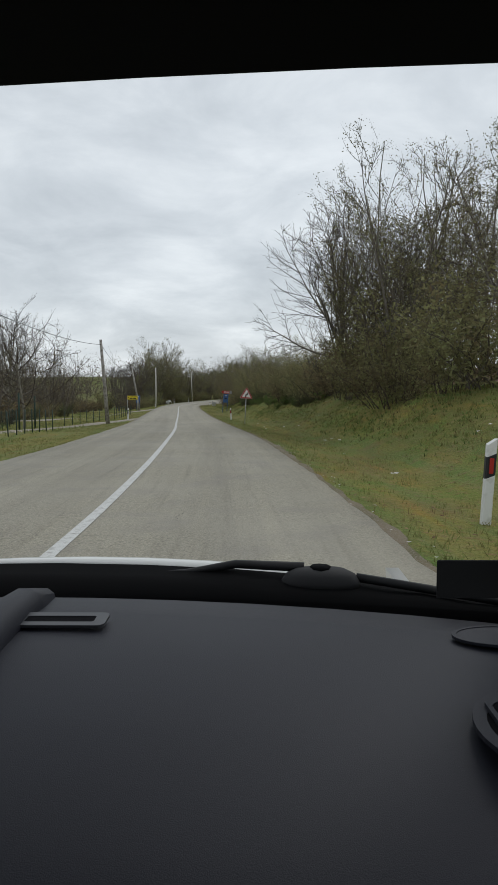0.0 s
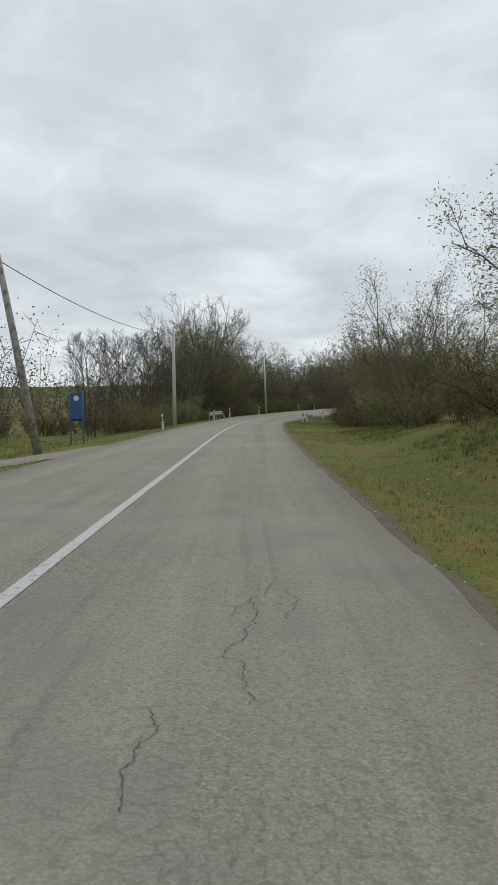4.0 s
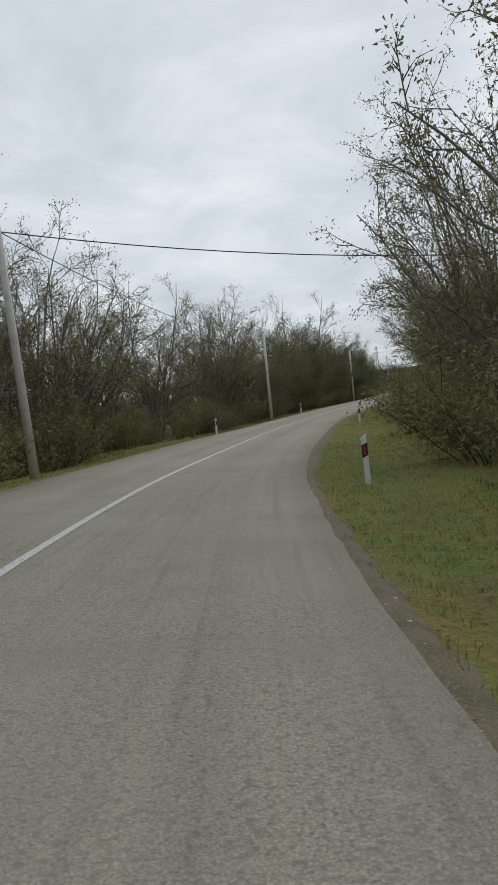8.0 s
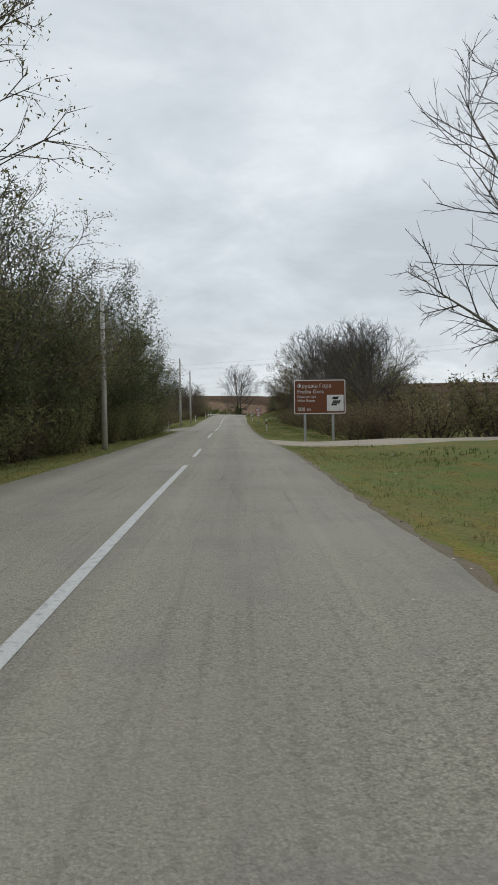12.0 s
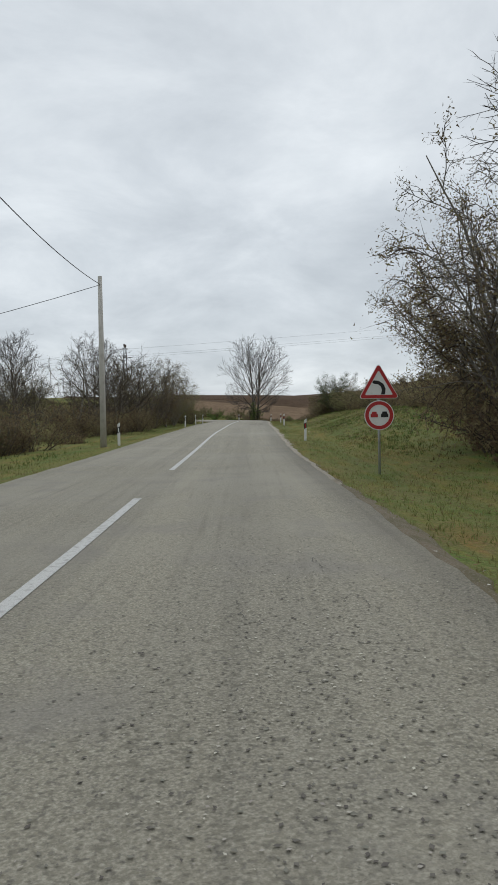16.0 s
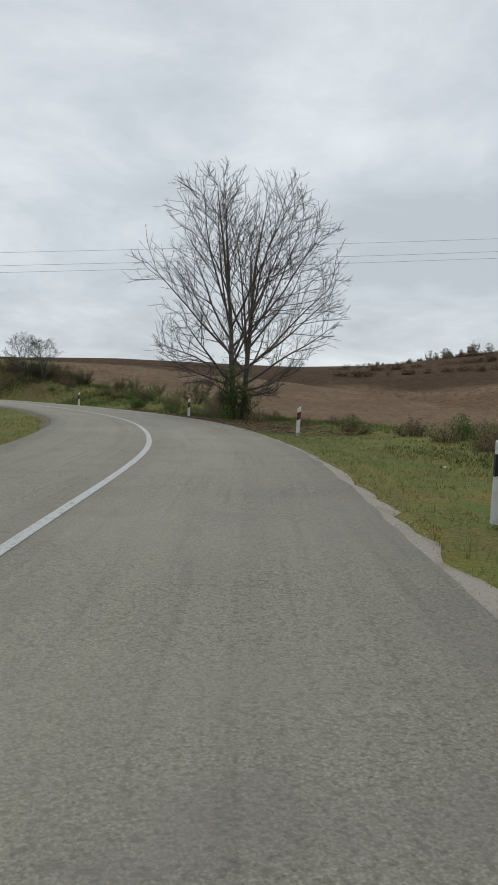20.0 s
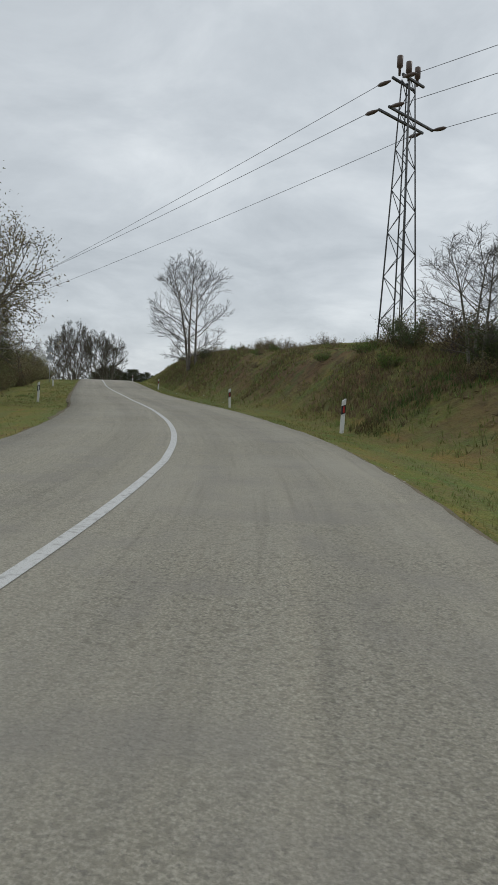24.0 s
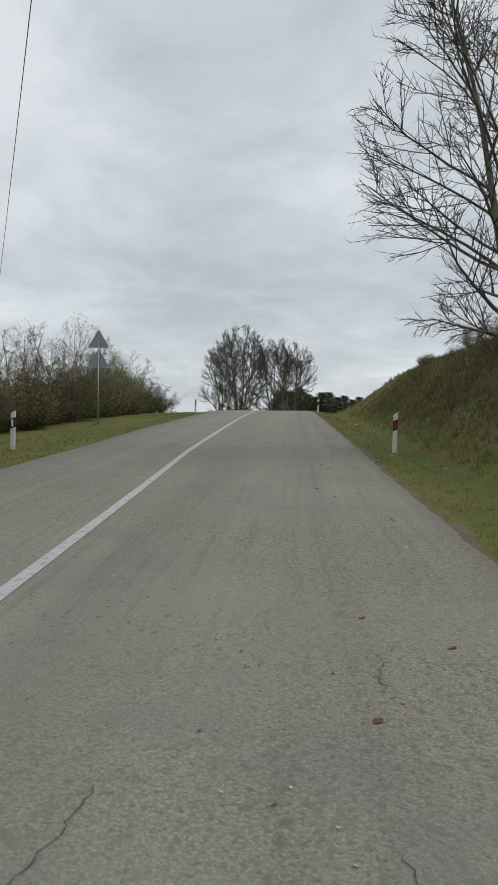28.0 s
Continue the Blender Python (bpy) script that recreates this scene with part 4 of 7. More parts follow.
KINDS = {
    "walnut": limb_meshes("walnut", 5, 13.0, 5.5, 1.2, ((-0.7, 0.1, 0.09), (0.7, -0.1, 0.10)), 17, 0.0085, 0.17, (0, 78), 11, 6, 4, 0.3, 0.25, share=0.35, head=0.5),
    "bare_round": limb_meshes("bare_round", 8, 11, 4.8, 1.8, ((0.3, 0.0, 0.05),), 26, 0.0085, 0.19, (14, 80), 10, 6, 3, 0.3, 0.22, head=0.62),
    "bare_tall": limb_meshes("bare_tall", 11, 10.0, 3.0, 0.4, ((-0.9, 0.2, 0.07), (0.8, -0.3, 0.05), (0.1, 0.8, 0.08)), 13, 0.0075, 0.105, (16, 60), 8, 5, 3, 0.28, 0.3, share=0.5),
    "half_bare": limb_meshes("half_bare", 17, 9.8, 4.4, 0.8, ((-0.9, 0.2, 0.25), (0.8, -0.3, 0.2), (0.1, 0.8, 0.2)), 9, 0.016, 0.13, (12, 62), 7, 4, 4, 0.4, 0.3, TWIG, LEAF_DARK, 0.5, 0.075),
    "sparse": tree_meshes("sparse", 21, LEAF, 8.5, 0.045, 0.09, height=10, spread=3.2, stems=6, fork=0.1, limbs=6, twigs=5, sprays=2, up=0.7, trunk_r=0.13, trunks=2, thick=1.3, tri=True),
    "sparse_wide": tree_meshes("sparse_wide", 31, LEAF, 9.0, 0.047, 0.11, height=9, spread=4.0, stems=6, fork=0.12, limbs=6, twigs=5, sprays=2, up=0.3, droop=0.3, trunk_r=0.13, trunks=2, thick=1.3, tri=True),
    "leafy": tree_meshes("leafy", 41, LEAF, 22.0, 0.05, 0.28, height=8, spread=3.4, stems=6, fork=0.06, limbs=6, twigs=4, sprays=1, up=0.5, trunk_r=0.12, trunks=2, thick=1.2, tri=True),
    "ivied": tree_meshes("ivied", 43, LEAF_DARK, 30.0, 0.055, 0.2, height=8, spread=2.9, stems=6, fork=0.05, limbs=6, twigs=4, sprays=1, up=0.6, trunk_r=0.13, trunks=2, thick=1.2, tri=True),
    "brown_leafy": tree_meshes("brown_leafy", 51, LEAF_BROWN, 10.0, 0.046, 0.12, height=8, spread=3.4, stems=6, fork=0.12, limbs=6, twigs=5, sprays=2, up=0.3, droop=0.9, trunk_r=0.13, trunks=2, thick=1.3, tri=True),
    "orchard": bare_meshes("orchard", 61, 5.5, 2.9, 0.9, 520, 0.28, ((0, 0),), 0.9, 0.0075, 0.34, 2, 3, TWIG, LEAF_BROWN, 0.8, 0.032),
    "bush_olive": bush_meshes("bush_olive", 71, LEAF, 3.6, 2.4, 24, 5200, 0.062, 3, 1.0, True),
    "bush_brown": bush_meshes("bush_brown", 72, LEAF_BROWN, 3.0, 2.2, 24, 3400, 0.055, 3, 1.3, True),
    "bush_green": bush_meshes("bush_green", 73, LEAF_GREEN, 2.0, 1.8, 18, 2600, 0.06, 3, 1.0, True),
    "bush_dark": bush_meshes("bush_dark", 76, LEAF_DARK, 2.6, 2.2, 22, 5600, 0.055, 3, 1.1, True),
    "bush_red": bush_meshes("bush_red", 77, LEAF_RED, 3.0, 2.0, 22, 4200, 0.055, 3, 1.1, True),
    "bramble": bush_meshes("bramble", 74, LEAF_BROWN, 1.3, 1.7, 22, 1200, 0.06, 3, 1.0, True),
}
# plainer meshes of the same kinds for those that stand well back from the road
BACK = {
    "leafy": tree_meshes("leafy_back", 42, LEAF, 22.0, 0.075, 0.3, height=8, spread=3.4, stems=6, fork=0.06, limbs=5, twigs=3, sprays=0, up=0.5, trunk_r=0.12, trunks=2, thick=1.9, tri=True),
    "bare_round": bare_meshes("bare_round_back", 9, 11, 4.6, 2.0, 700, 0.42, ((0, 0),), 2.2, 0.03, 0.6, 3, 3, TWIG),
    "brown_leafy": tree_meshes("brown_leafy_back", 52, LEAF_BROWN, 14.0, 0.09, 0.28, height=8, spread=3.4, stems=6, fork=0.12, limbs=6, twigs=5, sprays=0, up=0.3, droop=0.4, trunk_r=0.13, trunks=2, thick=2.4, tri=True),
    "sparse": tree_meshes("sparse_back", 22, LEAF, 3.4, 0.07, 0.2, height=10, spread=3.2, stems=5, fork=0.1, limbs=5, twigs=4, sprays=0, up=0.8, trunk_r=0.13, trunks=2, thick=2.0, tri=True),
    "sparse_wide": tree_meshes("sparse_wide_back", 32, LEAF, 5.0, 0.07, 0.24, height=9, spread=4.0, stems=5, fork=0.1, limbs=5, twigs=4, sprays=0, up=0.4, droop=0.3, trunk_r=0.13, trunks=2, thick=2.0, tri=True),
    "orchard": bare_meshes("orchard_back", 62, 5.5, 2.9, 0.9, 240, 0.38, ((0, 0),), 0.9, 0.011, 0.45, 2, 3, TWIG, LEAF_BROWN, 1.6, 0.045),
    "bush_olive": bush_meshes("bush_olive_back", 75, LEAF, 3.6, 2.4, 16, 2100, 0.1, 2, 1.8, True),
    "bush_brown": bush_meshes("bush_brown_back", 76, LEAF_BROWN, 3.0, 2.2, 18, 1500, 0.085, 3, 1.8, True),
}
def conifer_meshes(name, seed, height, spread):
    """A dark conifer: trunk and whorls of drooping needled boughs."""
    rng = np.random.default_rng(seed)
    v, f = tube([(0, 0, -0.2), (0, 0, height * 0.5), (0, 0, height)], [0.14, 0.09, 0.02], 7, False)
    me = bpy.data.meshes.new(name + "_trunk")
    me.from_pydata(v.tolist(), [], f)
    me.materials.append(BARK)
    out, c = [("trunk", me)], []
    z = height * 0.06
    while z < height * 0.99:
        r = spread * (1 - z / height) ** 0.6
        for a in np.arange(0, 6.28, 0.8) + rng.random() * 6:
            q = r * (0.55 + 0.55 * rng.random())
            a = a + rng.normal(0, 0.2)
            zz = z + rng.normal(0, 0.12)
            for t in np.linspace(0.15, 1, 10):
                for _ in range(6):
                    c.append((math.cos(a) * q * t + rng.normal(0, 0.11), math.sin(a) * q * t + rng.normal(0, 0.11), zz - 0.15 * q * t * t + 0.25 * t + rng.normal(0, 0.1)))
        z += 0.34
    c = np.array(c)
    n = len(c)
    u = rng.normal(0, 1, (n, 3)) + np.array([0, 0, 0.5])
    u /= np.linalg.norm(u, axis=1)[:, None]
    w = np.cross(u, rng.normal(0, 1, (n, 3)))
    w /= np.linalg.norm(w, axis=1)[:, None]
    sz = 0.085 * (0.6 + 0.7 * rng.random((n, 1)))
    me = bpy.data.meshes.new(name + "_boughs")
    me.from_pydata(np.stack([c - u * sz, c + w * sz * 0.3, c + u * sz, c - w * sz * 0.3], 1).reshape(-1, 3).tolist(), [], np.arange(n * 4).reshape(n, 4).tolist())
    me.materials.append(NEEDLE)
    out.append(("foliage", me))
    return out

KINDS["conifer"] = conifer_meshes("conifer", 91, 6.0, 1.7)
LABELS = {
    "conifer": ("dark green conifer standing among the scrub", "tree"),
    "walnut": ("bare walnut tree with a wide round crown beside the bend", "tree"),
    "bare_round": ("bare broad-crowned tree with fine grey branches", "tree"),
    "bare_tall": ("tall bare tree with upright stems on the bank", "tree"),
    "half_bare": ("half-bare tree with dark leaves on the crest of the road", "tree"),
    "sparse": ("thin roadside tree with few dull leaves remaining", "tree"),
    "sparse_wide": ("spreading roadside tree with sparse olive leaves", "tree"),
    "ivied": ("dark ivy-grown tree with dense dark green leaves", "tree"),
    "leafy": ("dense olive-green roadside tree among the undergrowth", "tree"),
    "brown_leafy": ("drooping tree with withered brown leaves", "tree"),
    "orchard": ("small nearly bare orchard tree in the meadow", "tree"),
    "bush_olive": ("dense olive-green bush in the hedge", "bush"),
    "bush_brown": ("brown half-bare thicket in the hedge", "thicket"),
    "bush_green": ("low green shrub at the foot of the hedge", "shrub"),
    "bush_dark": ("dark green leafy bush in the hedge", "bush"),
    "bush_red": ("reddish-brown autumn bush at the edge of the wood", "bush"),
    "bramble": ("low brown bramble on the bank", "bramble"),
}
first = {}
TREES_CREST = ((-50.5, 561, 1.3, 1.0), (-45, 558, 1.5, 1.1), (-40, 551, 1.4, 1.05), (-42, 565, 1.36, 1.1), (-37.5, 561, 1.25, 1.0), (-47, 570, 1.45, 1.1))

def plant_at(kind, x, y, size, turn, sink=0.2, back=True):
    """A plant at x, y far beyond the end of the road."""
    j = int(np.argmin((LINE[:, 0] - x) ** 2 + (LINE[:, 1] - y) ** 2))
    d = (x - LINE[j, 0]) * TANG[j, 1] - (y - LINE[j, 1]) * TANG[j, 0]
    return plant(kind, LINE_S[j], d, size, turn, sink, back=back, near=not back)

def plant(kind, s, d, size=1.0, turn=0.0, sink=0.0, label="", tilt=0.0, wide=1.0, back=False, near=False):
    m = Matrix.Translation(spot(s, d, -sink)) @ Matrix.Rotation(radians(turn), 4, "Z") @ Matrix.Rotation(radians(tilt), 4, "X")
    name = LABELS[kind][1].replace(" ", "_")
    meshes, mark = KINDS[kind], kind
    if not near and (back or abs(d) > (12.0 if kind.startswith("bush") or kind == "leafy" else 17)) and kind in BACK:
        meshes, mark = BACK[kind], kind + " back"
    if mark not in first or label:
        e = new(name)
        e.matrix_world = m
        tagged(e, label or LABELS[kind][0], LABELS[kind][1])
        for key, me in meshes:
            o = new(key, me)
            o.parent = e
        if not label:
            first[mark] = e
    else:
        e = copy_thing(first[mark], m)
    e.scale = (size * wide, size * wide, size)
    return e

rp = random.Random(4)
for x, y, z in ((-62, 640, 1.25), (-67, 645, 1.4), (-71, 640, 1.2), (-58, 648, 1.3), (-54, 642, 1.1), (-50, 646, 1.0), (-64, 655, 1.5), (-52, 650, 1.15), (-47.5, 649, 0.95), (-45, 644, 0.85), (-56, 652, 1.3), (-42, 648, 0.8), (-48, 655, 1.1), (-60, 644, 1.15)):
    plant_at("conifer", x, y, z, x * 7).scale = (z * 2.3, z * 2.3, z)
for s, d, z in ((391.5, 10.6, 0.56), (388.5, 10.2, 0.5), (386, 11.0, 0.46)):
    plant("ivied", s, d, z, s * 7, 0.1, wide=1.15)

def row_of(kinds, s0, s1, step, d0, d1, z0, z1):
    """Plants between s0 and s1, between d0 and d1 from the centre line, with sizes from z0 to z1."""
    s = s0
    while s < s1:
        plant(rp.choice(kinds), s + rp.uniform(-0.3, 0.3) * step, rp.uniform(d0, d1), rp.uniform(z0, z1), rp.uniform(0, 360), 0.05, wide=rp.uniform(0.9, 1.2))
        s += step * rp.uniform(0.75, 1.25)

# by the start: wooded bank to the right, meadow with orchard trees to the left
for s, d, z, k in ((36, 13, 1.1, "sparse"), (30, 10, 1.02, "sparse"), (34, 9.8, 0.95, "sparse"), (38, 12, 1.02, "sparse_wide"), (35, 11, 1.2, "sparse"), (41, 10.5, 0.8, "sparse"), (26, 12.5, 1.0, "sparse"), (43, 10.5, 0.5, "leafy"), (22, 11.5, 0.85, "sparse_wide"), (33, 14, 1.15, "sparse")):
    plant(k, s, d, z, s * 37)
plant("bare_round", 41.5, 9.3, 0.95, 60, wide=1.15, label="half-bare spreading tree at the edge of the roadside wood")
row_of(["bush_olive", "bush_brown", "bush_olive"], 14, 46, 2.4, 8.0, 11, 0.85, 1.35)
row_of(["bush_olive", "bush_brown", "bush_olive"], 46, 96, 2.0, 8.4, 11.5, 0.75, 1.1)
row_of(["leafy"], 48, 92, 5.0, 10.5, 13, 0.5, 0.7)
row_of(["bush_green", "bush_dark", "bush_green"], 42, 84, 2.0, 7.5, 8.6, 0.3, 0.5)
row_of(["sparse_wide", "brown_leafy"], 72, 96, 8, 9, 13, 0.6, 0.85)
row_of(["bush_olive", "leafy", "bush_brown"], 95, 126, 2.6, 8.8, 11.5, 0.75, 1.0)
row_of(["leafy", "bush_brown", "brown_leafy", "bush_olive", "brown_leafy"], 126, 152, 2.2, 9.4, 11.5, 0.8, 1.0)
row_of(["bush_brown", "bush_olive", "bush_brown"], 126, 154, 2.0, 8.8, 10.4, 0.75, 1.0)
row_of(["sparse_wide", "leafy", "brown_leafy"], 98, 155, 6.5, 11, 15, 0.7, 0.88)
row_of(["orchard"], 62, 118, 2.6, -36, -20, 1.1, 1.5)
row_of(["orchard", "sparse", "orchard"], 106, 150, 3.6, -42, -17, 0.8, 1.1)
for s, d, z in ((50, -10.2, 1.55), (57, -13.5, 1.3), (44, -20, 1.5), (52, -24, 1.3), (40, -28, 1.4), (60, -30, 1.2)):
    plant("orchard", s, d, z, s * 29)
row_of(["bush_brown", "bush_dark", "orchard"], 62, 104, 2.4, -22, -14, 0.75, 1.1)
plant("bare_round", 66, -14.8, 0.88, 120)
row_of(["sparse", "orchard", "sparse", "sparse_wide"], 40, 150, 4.0, -50, -34, 0.65, 0.9)
row_of(["orchard", "bush_brown", "bush_brown", "orchard"], 84, 152, 2.8, -30, -17, 0.75, 1.1)
row_of(["bush_brown", "bush_olive"], 120, 150, 4.0, -24, -15, 0.7, 1.1)
row_of(["bush_brown", "orchard", "bush_olive"], -10, 60, 6.0, -42, -30, 0.8, 1.1)
for s, d, z, k in ((83.5, 9.4, 0.95, "bush_red"), (80, 9.9, 0.9, "bush_red"), (76, 8.0, 0.5, "bush_dark"), (79, 7.6, 0.42, "bush_dark"), (82, 8.0, 0.5, "bush_dark"), (73.5, 8.6, 0.5, "bush_dark"), (86, 8.2, 0.5, "bush_dark"), (373, -8.2, 0.6, "bush_red"), (368, -8.0, 0.55, "bush_red")):
    plant(k, s, d, z, s * 33)
# left: tall hedge and trees along the right-hand bend
for s, d, z, k in ((137, -12, 0.85, "bare_tall"), (142, -11, 0.9, "bare_tall"), (148, -11, 0.95, "sparse"), (153, -10.5, 1.05, "bare_tall"), (157, -9.0, 1.1, "sparse"), (161, -9.0, 1.15, "sparse_wide"), (165, -8.2, 1.4, "sparse"), (169, -8.4, 1.45, "sparse"), (163, -10.5, 1.35, "sparse"), (174, -9.5, 1.2, "sparse_wide"), (172, -10.0, 1.6, "sparse"), (177, -9.6, 1.5, "sparse"), (181, -10.5, 1.2, "sparse_wide")):
    plant(k, s, d, z, s * 41)
row_of(["bush_olive", "bush_brown", "bush_olive"], 134, 246, 2.3, -9.8, -7.2, 0.75, 1.15)
row_of(["sparse", "sparse_wide", "leafy", "sparse_wide"], 176, 236, 3.6, -12, -8.8, 0.85, 1.15)
for s, d, z, k in ((188, -9.8, 1.15, "sparse"), (194, -9.3, 1.2, "sparse_wide"), (199, -9.8, 1.2, "sparse_wide"), (226, -9.4, 1.38, "leafy"), (229, -9.8, 1.35, "sparse_wide"), (232, -10, 1.2, "sparse"), (247, -8.8, 1.25, "ivied"), (252, -8.6, 1.4, "ivied"), (257, -8.4, 1.5, "sparse"), (262, -8.6, 1.3, "ivied"), (268, -8.5, 1.25, "ivied"), (275, -8.4, 1.2, "ivied"), (281, -8.2, 1.15, "ivied")):
    plant(k, s, d, z, s * 61)
row_of(["bush_brown", "bush_olive", "orchard"], 150, 245, 5.0, -20, -13, 0.9, 1.3)
row_of(["leafy", "sparse_wide", "sparse", "leafy"], 236, 284, 3.2, -11, -7.6, 1.0, 1.3)
row_of(["leafy", "bush_olive", "bush_olive"], 250, 286, 2.2, -10, -7.6, 1.0, 1.35)
for s, d, z in ((302.5, -7.0, 1.0), (300.5, -6.5, 1.05), (297.5, -6.5, 1.08), (294, -6.8, 1.18), (290, -7.0, 1.25), (286, -7.2, 1.3), (282, -7.5, 1.3), (299, -9.0, 1.0), (296, -9.0, 1.1), (289, -10, 1.2)):
    plant("leafy" if s in (302.5, 299, 290) else "ivied", s, d, z, s * 53, 0.15)
row_of(["bush_olive", "bush_green", "bush_brown"], 244, 300, 2.4, -8.6, -6.4, 0.7, 1.0)
for s, d, z in ((161, -9.6, 1.3), (164.5, -9.2, 1.45), (168, -9.4, 1.5), (173, -9.6, 1.5), (178, -9.4, 1.3)):
    plant("leafy", s, d, z, s * 17, 0.1)
row_of(["bush_olive"], 281, 301, 2.2, -7.2, -6.0, 0.7, 0.95)
for s, d, z in ((302, -5.7, 0.75), (299, -5.5, 0.85), (295.5, -5.5, 0.95), (291, -5.6, 1.0), (287, -5.8, 1.0)):
    plant("bush_olive", s, d, z, s * 23)
# right along the bend and the straight
row_of(["sparse_wide", "leafy", "sparse"], 168, 226, 5.0, 9.8, 13.0, 0.65, 0.88)
for s, d, z, k in ((166, 10.2, 1.15, "sparse_wide"), (170, 9.6, 1.2, "leafy"), (175, 10.0, 1.28, "sparse_wide"), (184, 9.6, 1.15, "sparse_wide"), (187.5, 9.6, 1.3, "sparse_wide"), (191, 10.6, 1.3, "sparse_wide"), (199, 10.6, 1.0, "leafy"), (206, 10.2, 1.0, "sparse_wide"), (213, 10.4, 1.0, "sparse_wide"), (221, 10.4, 1.28, "sparse_wide"), (225, 10.2, 1.35, "sparse_wide"), (228.5, 10.8, 1.3, "sparse_wide")):
    plant(k, s, d, z, s * 43, wide=0.85)
row_of(["bush_olive", "bush_olive", "bush_brown"], 166, 228, 2.5, 7.5, 10, 0.75, 1.1)
plant("bare_round", 263, 13.3, 1.35, 40)
row_of(["bush_brown", "bush_brown", "bush_olive"], 252, 278, 2.0, 15, 19, 0.9, 1.25)
row_of(["orchard", "bush_brown", "bush_brown"], 228, 300, 4.0, 18, 28, 0.9, 1.3)
row_of(["bush_brown"], 279, 334, 1.7, 8.8, 11, 0.85, 1.15)
row_of(["bush_brown", "bush_olive"], 280, 334, 3.0, 12, 15, 1.1, 1.4)
row_of(["sparse", "brown_leafy", "bare_round", "sparse_wide", "bare_round"], 291, 328, 2.6, 11.0, 16, 0.72, 0.92)
for s, d, z, k in ((228, 11.4, 1.0, "leafy"), (224, 11.6, 1.05, "sparse_wide"), (233, 12.2, 0.75, "leafy"), (327, 11.5, 1.3, "brown_leafy"), (332, 12.5, 1.1, "bare_round"), (337, 11.0, 0.95, "brown_leafy"), (316.5, -7.0, 0.82, "leafy"), (314, -8.6, 0.88, "leafy"), (320, -9.2, 0.7, "leafy"), (92, 11.5, 0.72, "sparse_wide"), (88, 11.2, 0.62, "leafy"), (86, 11.4, 0.58, "sparse")):
    plant(k, s, d, z, s * 17)
plant("brown_leafy", 336.5, 9.8, 1.05, 80)
plant("brown_leafy", 339, 10.2, 0.95, 210)
plant("brown_leafy", 333, 9.4, 1.1, 140)
row_of(["bush_brown", "bramble", "bush_brown"], 336, 402, 1.9, 10.5, 16, 0.75, 1.15)
row_of(["bush_brown", "bush_olive"], 384, 404, 2.2, 9.5, 13, 0.7, 0.95)
row_of(["bramble", "bush_brown", "bramble"], 393, 411, 1.6, 8.2, 12, 0.55, 0.85)
for s, d, z in ((484, -9.2, 0.62), (485.5, -10.8, 0.6), (490.5, -10.5, 0.58)):
    plant("leafy", s, d, z, s * 31)
# left along the straight up to the left-hand bend
row_of(["bush_brown", "bramble"], 298, 345, 3.4, -11, -7.5, 0.5, 0.8)
row_of(["bush_olive", "bush_dark"], 311, 324, 2.4, -8.0, -6.2, 0.5, 0.75)
row_of(["bush_brown", "bush_dark", "bush_brown"], 327, 346, 2.2, -13, -8.8, 0.5, 0.75)
row_of(["orchard", "bush_brown"], 330, 388, 4.2, -13, -7.6, 0.6, 0.95)
row_of(["orchard", "bush_brown", "orchard"], 360, 392, 2.4, -11, -7.4, 0.95, 1.25)
for s, d, z, k in ((374, -7.6, 1.2, "orchard"), (379, -7.0, 0.75, "brown_leafy"), (384, -6.6, 0.78, "brown_leafy"), (388, -6.3, 0.7, "leafy"), (391, -6.6, 0.6, "brown_leafy"), (381, -9, 0.8, "leafy")):
    plant(k, s, d, z, s * 19)
for s, d, z, k in ((396, -7.6, 0.9, "brown_leafy"), (399, -7.4, 0.55, "leafy"), (401, -6.4, 0.85, "bush_olive"), (398.5, -6.2, 0.9, "bush_brown"), (395, -6.0, 0.95, "bush_olive"), (403, -7.2, 0.7, "bush_brown")):
    plant(k, s, d, z, s * 23)
plant("bare_tall", 366, -9.5, 0.72, 15)
plant("bare_tall", 352, -10.5, 0.6, 95)
row_of(["bush_brown", "bush_brown", "bramble"], 342, 392, 2.6, -9.5, -6.8, 0.6, 0.95)
row_of(["bush_brown", "bush_olive", "orchard"], 395, 440, 5.0, -30, -22, 0.7, 1.1)
# round the walnut and up the bank
plant("walnut", 420.2, 6.9, 1.0, 20)
plant("bush_green", 419.9, 6.5, 1.7, 10, wide=0.45, label="ivy-green bush growing round the foot of a walnut tree")
row_of(["bramble", "bush_green", "bramble"], 403, 448, 2.0, 7.2, 10.5, 0.3, 0.6)
row_of(["bramble", "bush_brown", "bramble", "bush_olive"], 426, 458, 1.6, 8.6, 13, 0.3, 0.6)
row_of(["bush_brown", "bush_dark"], 446, 461, 1.7, 8.8, 11.0, 0.55, 0.8)
plant("bare_tall", 451.5, 9.2, 0.4, 30, wide=1.5, label="bare twiggy shrub beside the lattice pylon")
plant("bare_tall", 449.5, 9.8, 0.36, 130, wide=1.6, label="bare twiggy shrub beside the lattice pylon")
row_of(["bramble", "bramble", "bush_brown"], 458, 530, 2.4, 11, 14, 0.3, 0.55)
row_of(["bramble", "bush_brown", "bramble"], 448, 530, 3.0, 11.2, 12.6, 0.3, 0.55)
row_of(["bramble", "bush_green", "bramble"], 446, 530, 1.5, 7.8, 11.5, 0.22, 0.45)
plant("bare_tall", 502.5, 7.8, 1.12, 75, wide=1.2)
